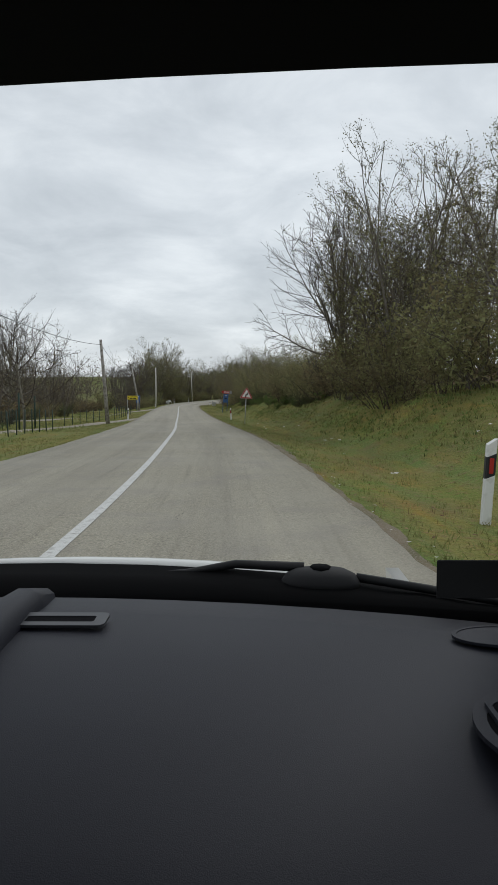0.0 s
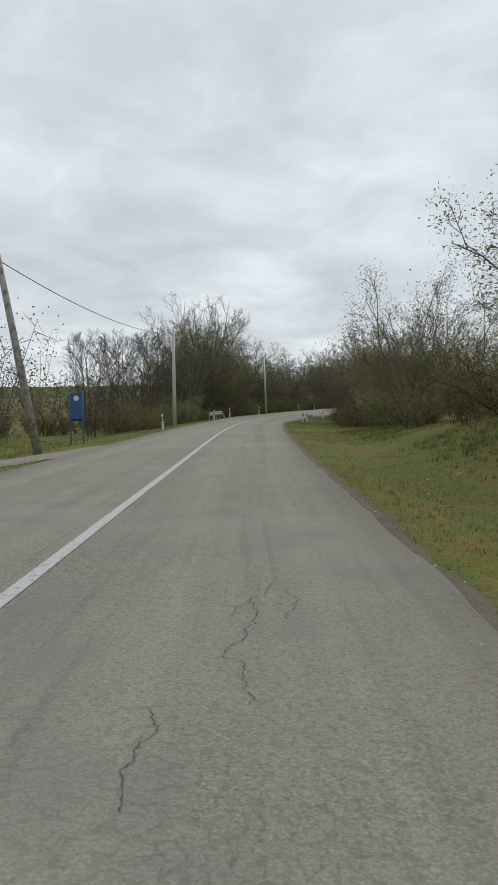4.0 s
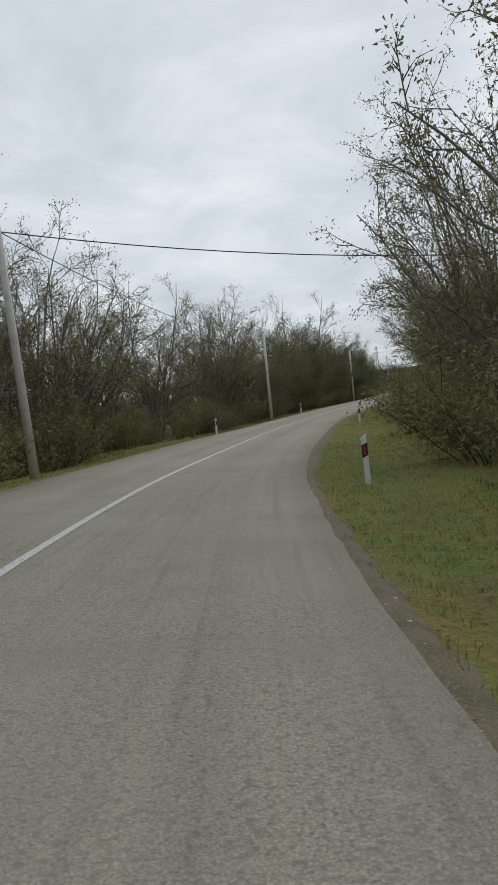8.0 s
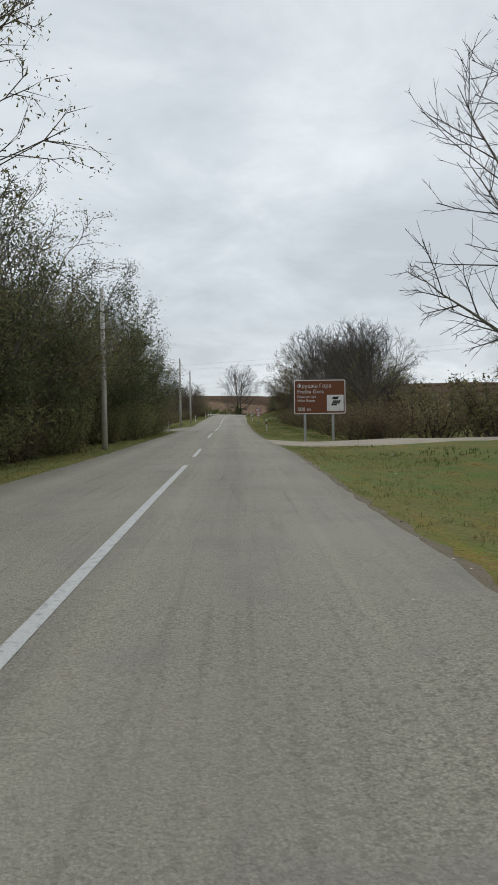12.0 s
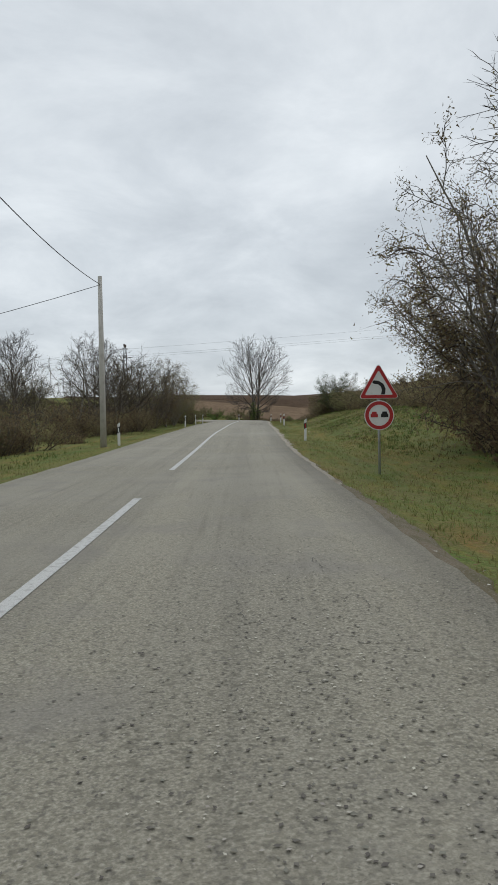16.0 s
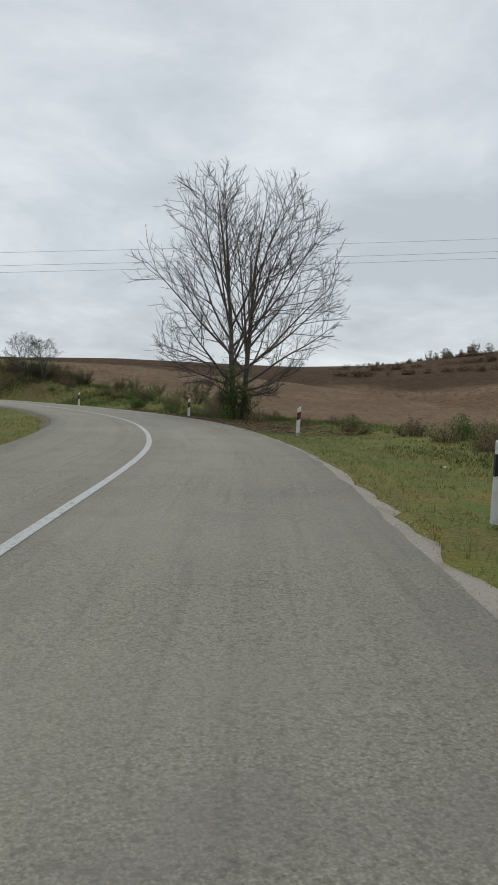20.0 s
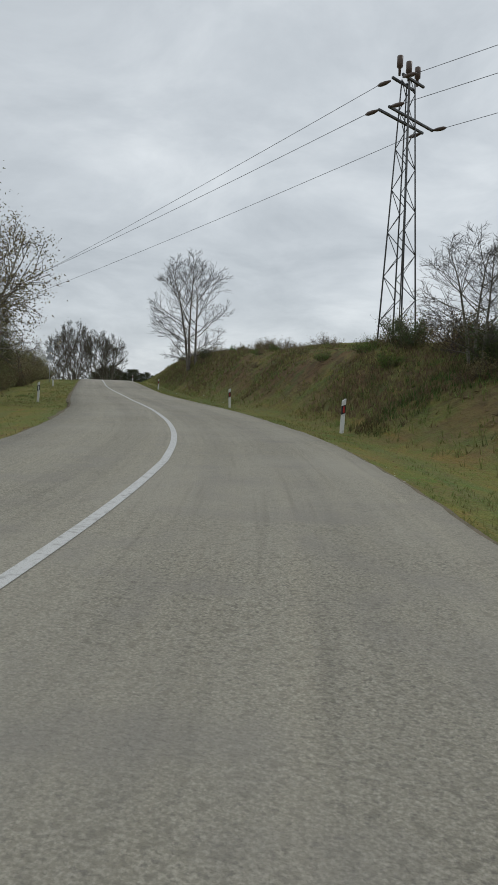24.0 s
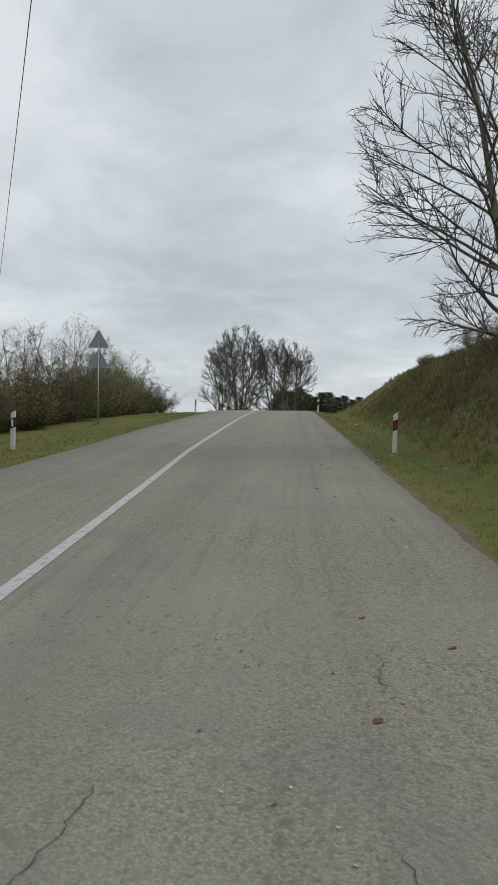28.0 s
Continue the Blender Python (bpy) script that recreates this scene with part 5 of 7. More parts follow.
row_of(["bush_brown", "bush_dark"], 499, 516, 2.4, 8.2, 10.0, 0.4, 0.6)
for s, d, z, k in ((463, -9.6, 1.1, "leafy"), (466.5, -9.0, 1.45, "brown_leafy"), (469, -9.6, 1.4, "leafy"), (466, -12, 1.2, "brown_leafy"), (484, -9.6, 0.8, "ivied"), (487, -9.4, 0.7, "ivied"), (490, -9.8, 0.62, "leafy")):
    plant(k, s, d, z, s * 13)
row_of(["bush_brown", "bush_olive", "bush_olive", "bush_brown"], 456, 542, 1.8, -11.0, -8.6, 0.55, 1.2)
row_of(["bush_dark", "bush_dark", "bush_olive"], 458, 542, 2.0, -9.8, -8.4, 0.55, 0.8)
row_of(["leafy", "sparse", "brown_leafy"], 474, 540, 2.4, -12, -9.2, 0.42, 0.62)
for x, y, z, w in TREES_CREST:
    plant_at("half_bare", x, y, z, x * 31).scale = (w, w, z)
# distant hedges and woods
row_of(["sparse", "bush_brown", "sparse_wide", "bush_olive"], 440, 640, 7.0, -60, -38, 0.8, 1.2)

def wood_belt(s0, s1, d0, d1, h, n, seed, label, leaf=None, line=None, many=130, size=0.24, even=False):
    """A far belt of scrub and trees, too far off to tell its trees apart."""
    rng = np.random.default_rng(seed)
    s, d = rng.uniform(s0, s1, n), rng.uniform(d0, d1, n)
    x, y, z = place(s, d)
    if line:
        (x0, y0), (x1, y1) = line
        t = rng.random(n)
        x, y = x0 + (x1 - x0) * t + rng.normal(0, 2, n), y0 + (y1 - y0) * t + rng.normal(0, 2, n)
        if even:
            x, y = x0 + (x1 - x0) * t + rng.normal(0, 0.25, n), y0 + (y1 - y0) * t + rng.normal(0, 0.25, n)
        near = [int(np.argmin((LINE[:, 0] - a) ** 2 + (LINE[:, 1] - b) ** 2)) for a, b in zip(x, y)]
        far = np.array([math.hypot(x[i] - LINE[j, 0], y[i] - LINE[j, 1]) for i, j in enumerate(near)])
        z = level(LINE_S[near], far, x, y)
        h = h if even else h * (0.35 + 0.65 * t)
    spread_k = 0.7 if even else 0.22
    hh = h * (0.8 + 0.3 * rng.random(n)) if even else h * (0.35 + 0.85 * rng.random(n) ** 2.2 + 0.3 * np.clip(fbm(x * 0.45, y * 0.45, seed), -0.6, 1))
    vs, fs, lv, o = [], [], [], 0
    for i in range(n):
        for k in range(5):
            w = unit(np.array([rng.normal(0, 0.33), rng.normal(0, 0.33), 1]))
            p0 = np.array([x[i], y[i], z[i] - 0.3])
            p1 = p0 + w * hh[i] * (0.7 + 0.35 * rng.random())
            mid = p0 + (p1 - p0) * 0.5 + rng.normal(0, 0.15, 3)
            v, f = tube(np.array([p0, mid, p1]), [0.07, 0.045, 0.02], 3, False)
            vs.append(v), fs.append(np.array(f) + o)
            o += len(v)
            for _ in range(5):
                g = mid + (p1 - mid) * rng.random()
                e = g + unit(rng.normal(0, 1, 3) + np.array([0, 0, 0.7])) * hh[i] * 0.22 * (0.5 + rng.random())
                v, f = tube(np.array([g, e]), [0.03, 0.015], 3, False)
                vs.append(v), fs.append(np.array(f) + o)
                o += len(v)
        m = many
        c = np.array([x[i], y[i], z[i]]) + np.column_stack([rng.normal(0, hh[i] * spread_k, m), rng.normal(0, hh[i] * spread_k, m), hh[i] * rng.random(m) ** 1.5 * 0.95])
        lv.append(c)
    c = np.vstack(lv)
    n2 = len(c)
    u = rng.normal(0, 1, (n2, 3))
    u /= np.linalg.norm(u, axis=1)[:, None]
    w = np.cross(u, rng.normal(0, 1, (n2, 3)))
    w /= np.linalg.norm(w, axis=1)[:, None]
    sz = size * (0.5 + rng.random((n2, 1)))
    v = np.stack([c - u * sz, c + w * sz * 0.6, c + u * sz, c - w * sz * 0.6], 1).reshape(-1, 3)
    e = base("scrub_belt", Matrix(), label, "woods", kind="stuff")
    mesh_object("brushwood", np.vstack(vs), np.vstack(fs), FAR_TWIG, e)
    mesh_object("foliage", v, np.arange(n2 * 4).reshape(n2, 4), leaf or FAR_LEAF, e)

wood_belt(88, 152, -34, -17, 11.0, 85, 8, "brown undergrowth and bare trees in the orchard", many=420, size=0.085)
wood_belt(75, 150, -46, -34, 13.0, 60, 7, "brown thicket and bare trees behind the orchard", many=420, size=0.1)
wood_belt(60, 330, -80, -44, 13.0, 190, 1, "far brown scrub and bare trees beyond the meadow")
wood_belt(-60, 70, -90, -46, 8.0, 60, 2, "far brown scrub and bare trees beyond the orchard")
wood_belt(90, 330, 26, 50, 7.0, 110, 3, "brown woodland edge behind the roadside hedge")
wood_belt(330, 385, 22, 60, 2.6, 60, 4, "low scrub on the rising ground beside the field")
wood_belt(0, 1, 0, 1, 2.8, 60, 5, "row of young trees on the skyline of the field", line=((104, 476), (138, 446)), many=120, size=0.09)
for k, q in enumerate((64, 72, 80)):
    cx, cy = 56 + 0.55 * q, 396 + 0.83 * q
    wood_belt(0, 1, 0, 1, 0.5, 140, 30 + k, "row of rusty brown vines along the top of the field", LITTER, line=((cx - 6, cy + 4), (cx + 66, cy - 44)), many=60, size=0.09, even=True)
wood_belt(530, 660, -110, -40, 6.0, 70, 6, "far trees on the hill beyond the crest", LEAF)

# ---- roadside things ----
def on_road(s, d, turn=0.0, dz=0.0):
    """Pose on the ground at s, d, with +y along the road and +x to its right."""
    return Matrix.Translation(spot(s, d, dz)) @ Matrix.Rotation(radians(heading(s) + turn), 4, "Z")

def prism(outline, y0, y1, bevel=0.0):
    """A plate with the outline in x, z between y0 and y1."""
    bm = bmesh.new()
    a = [bm.verts.new((x, y0, z)) for x, z in outline]
    b = [bm.verts.new((x, y1, z)) for x, z in outline]
    n = len(a)
    bm.faces.new(a)
    bm.faces.new(b[::-1])
    for i in range(n):
        bm.faces.new((a[(i + 1) % n], a[i], b[i], b[(i + 1) % n]))
    bmesh.ops.recalc_face_normals(bm, faces=bm.faces)
    if bevel:
        bmesh.ops.bevel(bm, geom=list(bm.edges), offset=bevel, segments=1, affect="EDGES")
    return bm

def ring(outer, inner, y0, y1):
    """A flat frame between two outlines of equal count."""
    bm = bmesh.new()
    n = len(outer)
    v = [[bm.verts.new((x, y, z)) for x, z in o] for o in (outer, inner) for y in (y0, y1)]
    for i in range(n):
        j = (i + 1) % n
        for p, q in ((0, 2), (3, 1), (1, 0), (2, 3)):
            bm.faces.new((v[p][i], v[p][j], v[q][j], v[q][i]))
    bmesh.ops.recalc_face_normals(bm, faces=bm.faces)
    return bm

def rounded(w, h, r, n=5):
    out = []
    for cx, cz, a0 in ((w / 2 - r, h / 2 - r, 0), (-w / 2 + r, h / 2 - r, 90), (-w / 2 + r, -h / 2 + r, 180), (w / 2 - r, -h / 2 + r, 270)):
        out += [(cx + r * math.cos(radians(a0 + 90 * k / n)), cz + r * math.sin(radians(a0 + 90 * k / n))) for k in range(n + 1)]
    return out

def shifted(outline, dx, dz):
    return [(x + dx, z + dz) for x, z in outline]

def circle(r, n=36):
    return [(r * math.cos(2 * math.pi * k / n), r * math.sin(2 * math.pi * k / n)) for k in range(n)]

def tri(side, r=0.05):
    """Upright triangle with rounded corners about its centre, side in metres."""
    h = side * math.sqrt(3) / 2
    pts = []
    for ang in (90, 210, 330):
        R = side / math.sqrt(3) - 2 * r
        cx, cz = R * math.cos(radians(ang)), R * math.sin(radians(ang))
        pts += [(cx + r * math.cos(radians(ang - 60 + 120 * k / 6)), cz + r * math.sin(radians(ang - 60 + 120 * k / 6))) for k in range(7)]
    return pts

def delineator(reflex, label):
    """A white plastic guide post with a slanting black band and a reflector."""
    e = base("guide_post", Matrix(), label, "guide post", "guide posts along the road")
    def shell(z0, z1, tilt0, tilt1, k):
        o = [(0.06, -0.035), (0.045, -0.055), (-0.045, -0.055), (-0.06, -0.035), (-0.05, 0.05), (0.05, 0.05)]
        bm = bmesh.new()
        lo = [bm.verts.new((x * k, y * k, z0 + tilt0 * x)) for x, y in o]
        hi = [bm.verts.new((x * k, y * k, z1 + tilt1 * x)) for x, y in o]
        n = len(o)
        bm.faces.new(hi)
        bm.faces.new(lo[::-1])
        for i in range(n):
            bm.faces.new((lo[i], lo[(i + 1) % n], hi[(i + 1) % n], hi[i]))
        bmesh.ops.recalc_face_normals(bm, faces=bm.faces)
        return bm
    part("post", shell(-0.3, 0.53, 0, 0.45, 1.0), POST_WHITE, e)
    part("band", shell(0.53, 0.79, 0.45, 0.45, 1.03), POST_BLACK, e, "slanting black band")
    part("cap", shell(0.79, 0.95, 0.45, 0.7, 1.0), POST_WHITE, e)
    bm = bmesh.new()
    box(bm, -0.026, 0.026, -0.066, -0.054, 0.57, 0.755, 0.004)
    part("reflector", bm, reflex, e)
    return e

red_post = delineator(RED_REFLEX, "white plastic guide post with black band and red reflector")
white_post = delineator(WHITE_REFLEX, "white plastic guide post with black band and white reflector")
red_list = [(8.5, 4.7, 3), (61.3, 4.7, -4), (153.8, 4.45, 2), (158.9, 4.6, 2), (177.5, 4.6, -1), (207, 4.7, 1), (234, 4.7, -2), (304.6, 4.6, -3), (347.2, 4.4, 1), (377, 4.7, -1), (393, 4.8, 2), (409.2, 5.3, 3), (421.2, 4.6, 0), (436.3, 4.4, 1), (451.8, 5.2, 2), (469.0, 5.05, -2), (502.6, 4.6, 1), (538.2, 3.9, 0)]
white_list = [(60, -3.9, 2), (124.5, -4.0, -2), (149, -3.8, 2), (159, -3.85, -2), (177, -4.0, 1), (206, -3.9, 0), (234, -4.0, 2), (302, -4.2, 2), (346, -4.1, 0), (377, -4.0, 2), (388.6, -4.1, -1), (395.2, -4.0, 2), (469, -4.8, 2), (502.5, -5.4, 1), (533, -4.6, 0)]
for proto, rows in ((red_post, red_list), (white_post, white_list)):
    for i, (s, d, lean) in enumerate(rows):
        m = on_road(s, d) @ Matrix.Rotation(radians(lean), 4, "Y")
        if i == 0:
            proto.matrix_world = m
        else:
            copy_thing(proto, m)

def utility_pole(s, d, h, lean_x=0.0, lean_y=0.0, mat=CONCRETE, label="grey concrete utility pole beside the road", r=0.13):
    e = base("utility_pole", on_road(s, d) @ Matrix.Rotation(radians(lean_x), 4, "Y") @ Matrix.Rotation(radians(lean_y), 4, "X"), label, "utility pole", "utility poles along the road")
    tube_part("shaft", [(0, 0, -0.6), (0, 0, h * 0.5), (0, 0, h)], [r * 1.15, r * 0.95, r * 0.72], mat, e, 12)
    bm = bmesh.new()
    box(bm, -0.02, 0.02, -0.11, 0.11, h - 0.42, h - 0.36, 0.005)
    part("bracket", bm, GALV, e, "small steel cable bracket")
    v, f = tube([(0, 0.12, h - 0.46), (0, 0.12, h - 0.40), (0, 0.12, h - 0.32), (0, 0.12, h - 0.27)], [0.025, 0.04, 0.04, 0.02], 8)
    mesh_object("insulator", v, f, INSULATOR, e, True)
    return e.matrix_world @ Vector((0, 0.12, h - 0.35))

tops = [utility_pole(-10, -5.4, 7.0, label="weathered wooden utility pole in the meadow", mat=WOOD),
        utility_pole(53.8, -5.0, 6.1, -4, 0, WOOD, "weathered wooden utility pole leaning beside the track"),
        utility_pole(104.0, -5.3, 6.7, -9, 3, WOOD, "weathered wooden utility pole leaning over the meadow"),
        utility_pole(132.0, -4.4, 7.0), utility_pole(183.2, -4.7, 7.6, -2), utility_pole(224.8, -4.6, 7.5), utility_pole(272.8, -4.7, 7.6), utility_pole(326.5, -4.9, 8.3), utility_pole(346.0, -4.8, 7.65)]

def cable(a, b, sag, radius=0.012, name="overhead_cable", label="thin black overhead cable between the poles"):
    a, b = Vector(a), Vector(b)
    pts = [a.lerp(b, t) - Vector((0, 0, sag * 4 * t * (1 - t))) for t in np.linspace(0, 1, 17)]
    o = tube_part(name, [tuple(p) for p in pts], [radius] * 17, CABLE, None, 5)
    return tagged(o, label, "cable", "overhead cables")

for i, (a, b) in enumerate(zip(tops[:-1], tops[1:])):
    cable(a, b, 0.021 * (Vector(a) - Vector(b)).length, 0.016)
cable(tops[4], spot(190, 15.0, 5.6), 0.55, 0.018)
cable(tops[8], spot(352, -40, 2.6), 1.0, 0.014)

# warning signs
def warning_face(e, z, side, arrow):
    part("plate", prism(shifted(tri(side, 0.05), 0, z), -0.012, 0.0), SIGN_WHITE, e, "white triangular plate")
    part("border", ring(shifted(tri(side * 0.965, 0.045), 0, z), shifted(tri(side * 0.70, 0.02), 0, z), -0.018, -0.0125), SIGN_RED, e, "red border")
    part("symbol", prism(shifted([(x * side, y * side) for x, y in arrow], 0, z), -0.017, -0.0125), SIGN_BLACK, e, "black bend symbol")

def sign_post(e, h, x=0.0, r=0.03):
    tube_part("post", [(x, 0.035, -0.4), (x, 0.035, h)], [r, r], GALV, e, 10)
    for zz in (h - 0.15, h - 0.55):
        bm = bmesh.new()
        box(bm, x - 0.05, x + 0.05, 0.0, 0.07, zz, zz + 0.035, 0.004)
        part("clamp", bm, GALV, e)

zig = [(-0.10, -0.20), (-0.02, -0.20), (0.0, -0.06), (0.12, -0.02), (0.13, 0.10), (0.17, 0.10), (0.10, 0.19), (0.02, 0.10), (0.06, 0.10), (0.05, 0.045), (-0.07, 0.005)]
bend = [(0.05, -0.19), (0.15, -0.19), (0.165, -0.05), (0.11, 0.07), (0.0, 0.14), (-0.12, 0.155), (-0.16, 0.11), (-0.12, 0.07), (-0.02, 0.06), (0.05, 0.0), (0.075, -0.08)]
e = base("warning_sign", on_road(51.1, 4.85, 3) @ Matrix.Rotation(radians(3), 4, "Y"), "red and white triangular warning sign with a double bend", "road sign")
warning_face(e, 2.05, 0.95, zig)
sign_post(e, 2.35)
e = base("warning_sign", on_road(330, 4.75, 2), "triangular bend sign above a round no-overtaking sign", "road sign")
warning_face(e, 1.98, 0.95, bend)
sign_post(e, 2.3)
part("round_plate", prism(shifted(circle(0.345), 0, 1.32), -0.012, 0.0), SIGN_WHITE, e, "white round plate")
part("ring", ring(shifted(circle(0.325), 0, 1.32), shifted(circle(0.245), 0, 1.32), -0.018, -0.0125), SIGN_RED, e, "red ring")
for x, mat in ((-0.115, SIGN_RED), (0.125, SIGN_BLACK)):
    car = [(-0.085, -0.045), (0.085, -0.045), (0.085, 0.02), (0.06, 0.045), (0.05, 0.085), (-0.05, 0.085), (-0.06, 0.045), (-0.085, 0.02)]
    part("symbol", prism(shifted(car, x, 1.32), -0.017, -0.0125), mat, e, "car silhouette")
e = base("warning_sign", on_road(514.8, -6.4, 180), "two triangular road signs seen from their grey backs", "road sign")
for z in (3.55, 2.72):
    warning_face(e, z, 0.95, bend)
    part("back_plate", prism(shifted(tri(0.94, 0.05), 0, z), 0.001, 0.012), SIGN_GREY, e, "grey metal back")
sign_post(e, 3.6)

def words(name, text, size, x, z, parent, mat, y=-0.02, align="LEFT", wide=1.0):
    cu = bpy.data.curves.new(name, "FONT")
    cu.body, cu.size, cu.align_x, cu.extrude = text, size, align, 0.002
    cu.materials.append(mat)
    o = new(name, cu)
    o.parent = parent
    o.matrix_local = Matrix.Translation((x, y, z)) @ Matrix.Rotation(radians(90), 4, "X") @ Matrix.Diagonal((wide, 1, 1, 1))
    return o

# brown tourist board
e = base("tourist_sign", on_road(279.1, 6.42, 0), "large brown tourist sign with white lettering on steel posts", "road sign")
W2, H2, ZB = 2.95, 1.95, 1.5
part("board", prism(shifted(rounded(W2, H2, 0.1), 0, ZB + H2 / 2), -0.03, 0.0), SIGN_BROWN, e)
part("border", ring(shifted(rounded(W2 - 0.02, H2 - 0.02, 0.1), 0, ZB + H2 / 2), shifted(rounded(W2 - 0.12, H2 - 0.12, 0.06), 0, ZB + H2 / 2), -0.036, -0.031), SIGN_WHITE, e, "thin white border")
for x in (-0.85, 0.75):
    bm = bmesh.new()
    box(bm, x - 0.07, x + 0.07, 0.01, 0.11, -0.5, ZB + H2 - 0.1, 0.01)
    part("post", bm, GALV, e, "galvanised steel post")
words("lettering", "\u0424\u0440\u0443\u0448\u043a\u0430 \u0413\u043e\u0440\u0430", 0.30, -1.28, ZB + 1.50, e, SIGN_WHITE, -0.036)
words("lettering", "Fru\u0161ka Gora", 0.30, -1.28, ZB + 1.18, e, SIGN_WHITE, -0.036)
words("lettering", "\u0412\u0438\u043d\u0441\u043a\u0438 \u043f\u0443\u0442", 0.2, -1.28, ZB + 0.92, e, SIGN_WHITE, -0.036)
words("lettering", "Wine Route", 0.2, -1.28, ZB + 0.70, e, SIGN_WHITE, -0.036)
words("lettering", "500 m", 0.30, -1.28, ZB + 0.18, e, SIGN_WHITE, -0.036)
part("picture_panel", prism(shifted(rounded(0.95, 0.92, 0.03), 0.88, ZB + 0.62), -0.035, -0.031), SIGN_WHITE, e, "white picture panel")
for k in range(11):
    part("grape", prism(shifted(circle(0.055, 12), 0.80 + 0.11 * (k % 4) - 0.05 * (k // 4), ZB + 0.72 - 0.10 * (k // 4)), -0.038, -0.0355), SIGN_BLACK, e)
part("leaf", prism(shifted([(-0.2, 0), (-0.1, 0.12), (0.05, 0.1), (0.2, 0.14), (0.15, -0.02), (0.0, -0.05)], 0.88, ZB + 0.86), -0.038, -0.0355), SIGN_BLACK, e)

# yellow direction sign, blue boards
e = base("direction_sign", on_road(94.5, -5.6, 2), "yellow direction sign with black arrow and lettering on two posts", "road sign")
part("board", prism(shifted(rounded(1.34, 0.52, 0.03), 0, 1.86), -0.02, 0.0), SIGN_YELLOW, e)
part("border", ring(shifted(rounded(1.32, 0.50, 0.03), 0, 1.86), shifted(rounded(1.28, 0.46, 0.02), 0, 1.86), -0.026, -0.021), SIGN_BLACK, e, "thin black border")
part("arrow", prism(shifted([(-0.09, 0), (0.05, 0.13), (0.04, 0.04), (0.04, -0.04), (0.05, -0.13)], -0.5, 1.86), -0.026, -0.021), SIGN_BLACK, e, "black arrowhead")
words("lettering", "KORU\u0160KA", 0.21, -0.40, 1.885, e, SIGN_BLACK, -0.024)
for x0, x1 in ((-0.38, -0.08), (-0.02, 0.46)):
    part("bar", prism([(x0, 1.70), (x1, 1.70), (x1, 1.80), (x0, 1.80)], -0.026, -0.021), SIGN_BLACK, e)
for x in (-0.65, 0.65):
    tube_part("post", [(x, 0.03, -0.4), (x, 0.03, 2.14)], [0.035, 0.035], GALV, e, 8)

e = base("notice_board", on_road(88.2, 5.9, 6) @ Matrix.Rotation(radians(5), 4, "Y"), "blue notice board on legs below a red arrow sign", "notice board")
for x in (-0.27, 0.27):
    tube_part("leg", [(x, 0, -0.4), (x, 0, 2.2)], [0.032, 0.032], SIGN_BLUE, e, 8, "blue steel leg")
part("panel", prism(shifted(rounded(0.5, 1.05, 0.02), 0, 1.62), -0.02, 0.01), SIGN_BLUE, e)
part("emblem", prism(shifted([(-0.13, 0.02), (-0.07, -0.06), (0.07, -0.06), (0.13, 0.02), (0.06, 0.0), (0.0, 0.07), (-0.06, 0.0)], 0, 1.95), -0.027, -0.021), SIGN_WHITE, e, "small white emblem")
part("bar", prism([(-0.15, 1.55), (0.15, 1.55), (0.15, 1.65), (-0.15, 1.65)], -0.027, -0.021), SIGN_BLACK, e)
bm = bmesh.new()
box(bm, -0.28, 0.28, -0.05, 0.05, 1.02, 1.07, 0.008)
part("shelf", bm, SIGN_BLACK, e)
part("arrow_board", prism([(-0.62, 2.36), (-0.45, 2.19), (0.38, 2.19), (0.38, 2.53), (-0.45, 2.53)], -0.05, -0.024), SIGN_RED, e, "red arrow board")
part("arrow_tail", prism([(0.385, 2.19), (0.68, 2.19), (0.68, 2.50), (0.52, 2.60), (0.385, 2.50)], -0.05, -0.024), SIGN_GREY, e, "pale grey end plate")
for k in range(6):
    part("bar", prism([(-0.3 + 0.11 * k, 2.25), (-0.24 + 0.11 * k, 2.25), (-0.22 + 0.11 * k, 2.47), (-0.28 + 0.11 * k, 2.47)], -0.056, -0.051), SIGN_WHITE, e)

e = base("notice_board", on_road(112, -6.0, -4), "narrow blue notice board on two legs in the grass", "notice board")
for x in (-0.28, 0.28):
    tube_part("leg", [(x, 0, -0.4), (x, 0, 2.3)], [0.03, 0.03], SIGN_BLUE, e, 8, "blue steel leg")
part("panel", prism(shifted(rounded(0.52, 1.15, 0.02), 0, 1.65), -0.02, 0.01), SIGN_BLUE, e)
part("emblem", prism(shifted(circle(0.12, 12), 0, 2.0), -0.027, -0.021), SIGN_WHITE, e, "small white emblem")
part("bar", prism([(-0.24, 1.0), (0.24, 1.0), (0.24, 1.08), (-0.24, 1.08)], -0.027, 0.012), SIGN_BLACK, e)

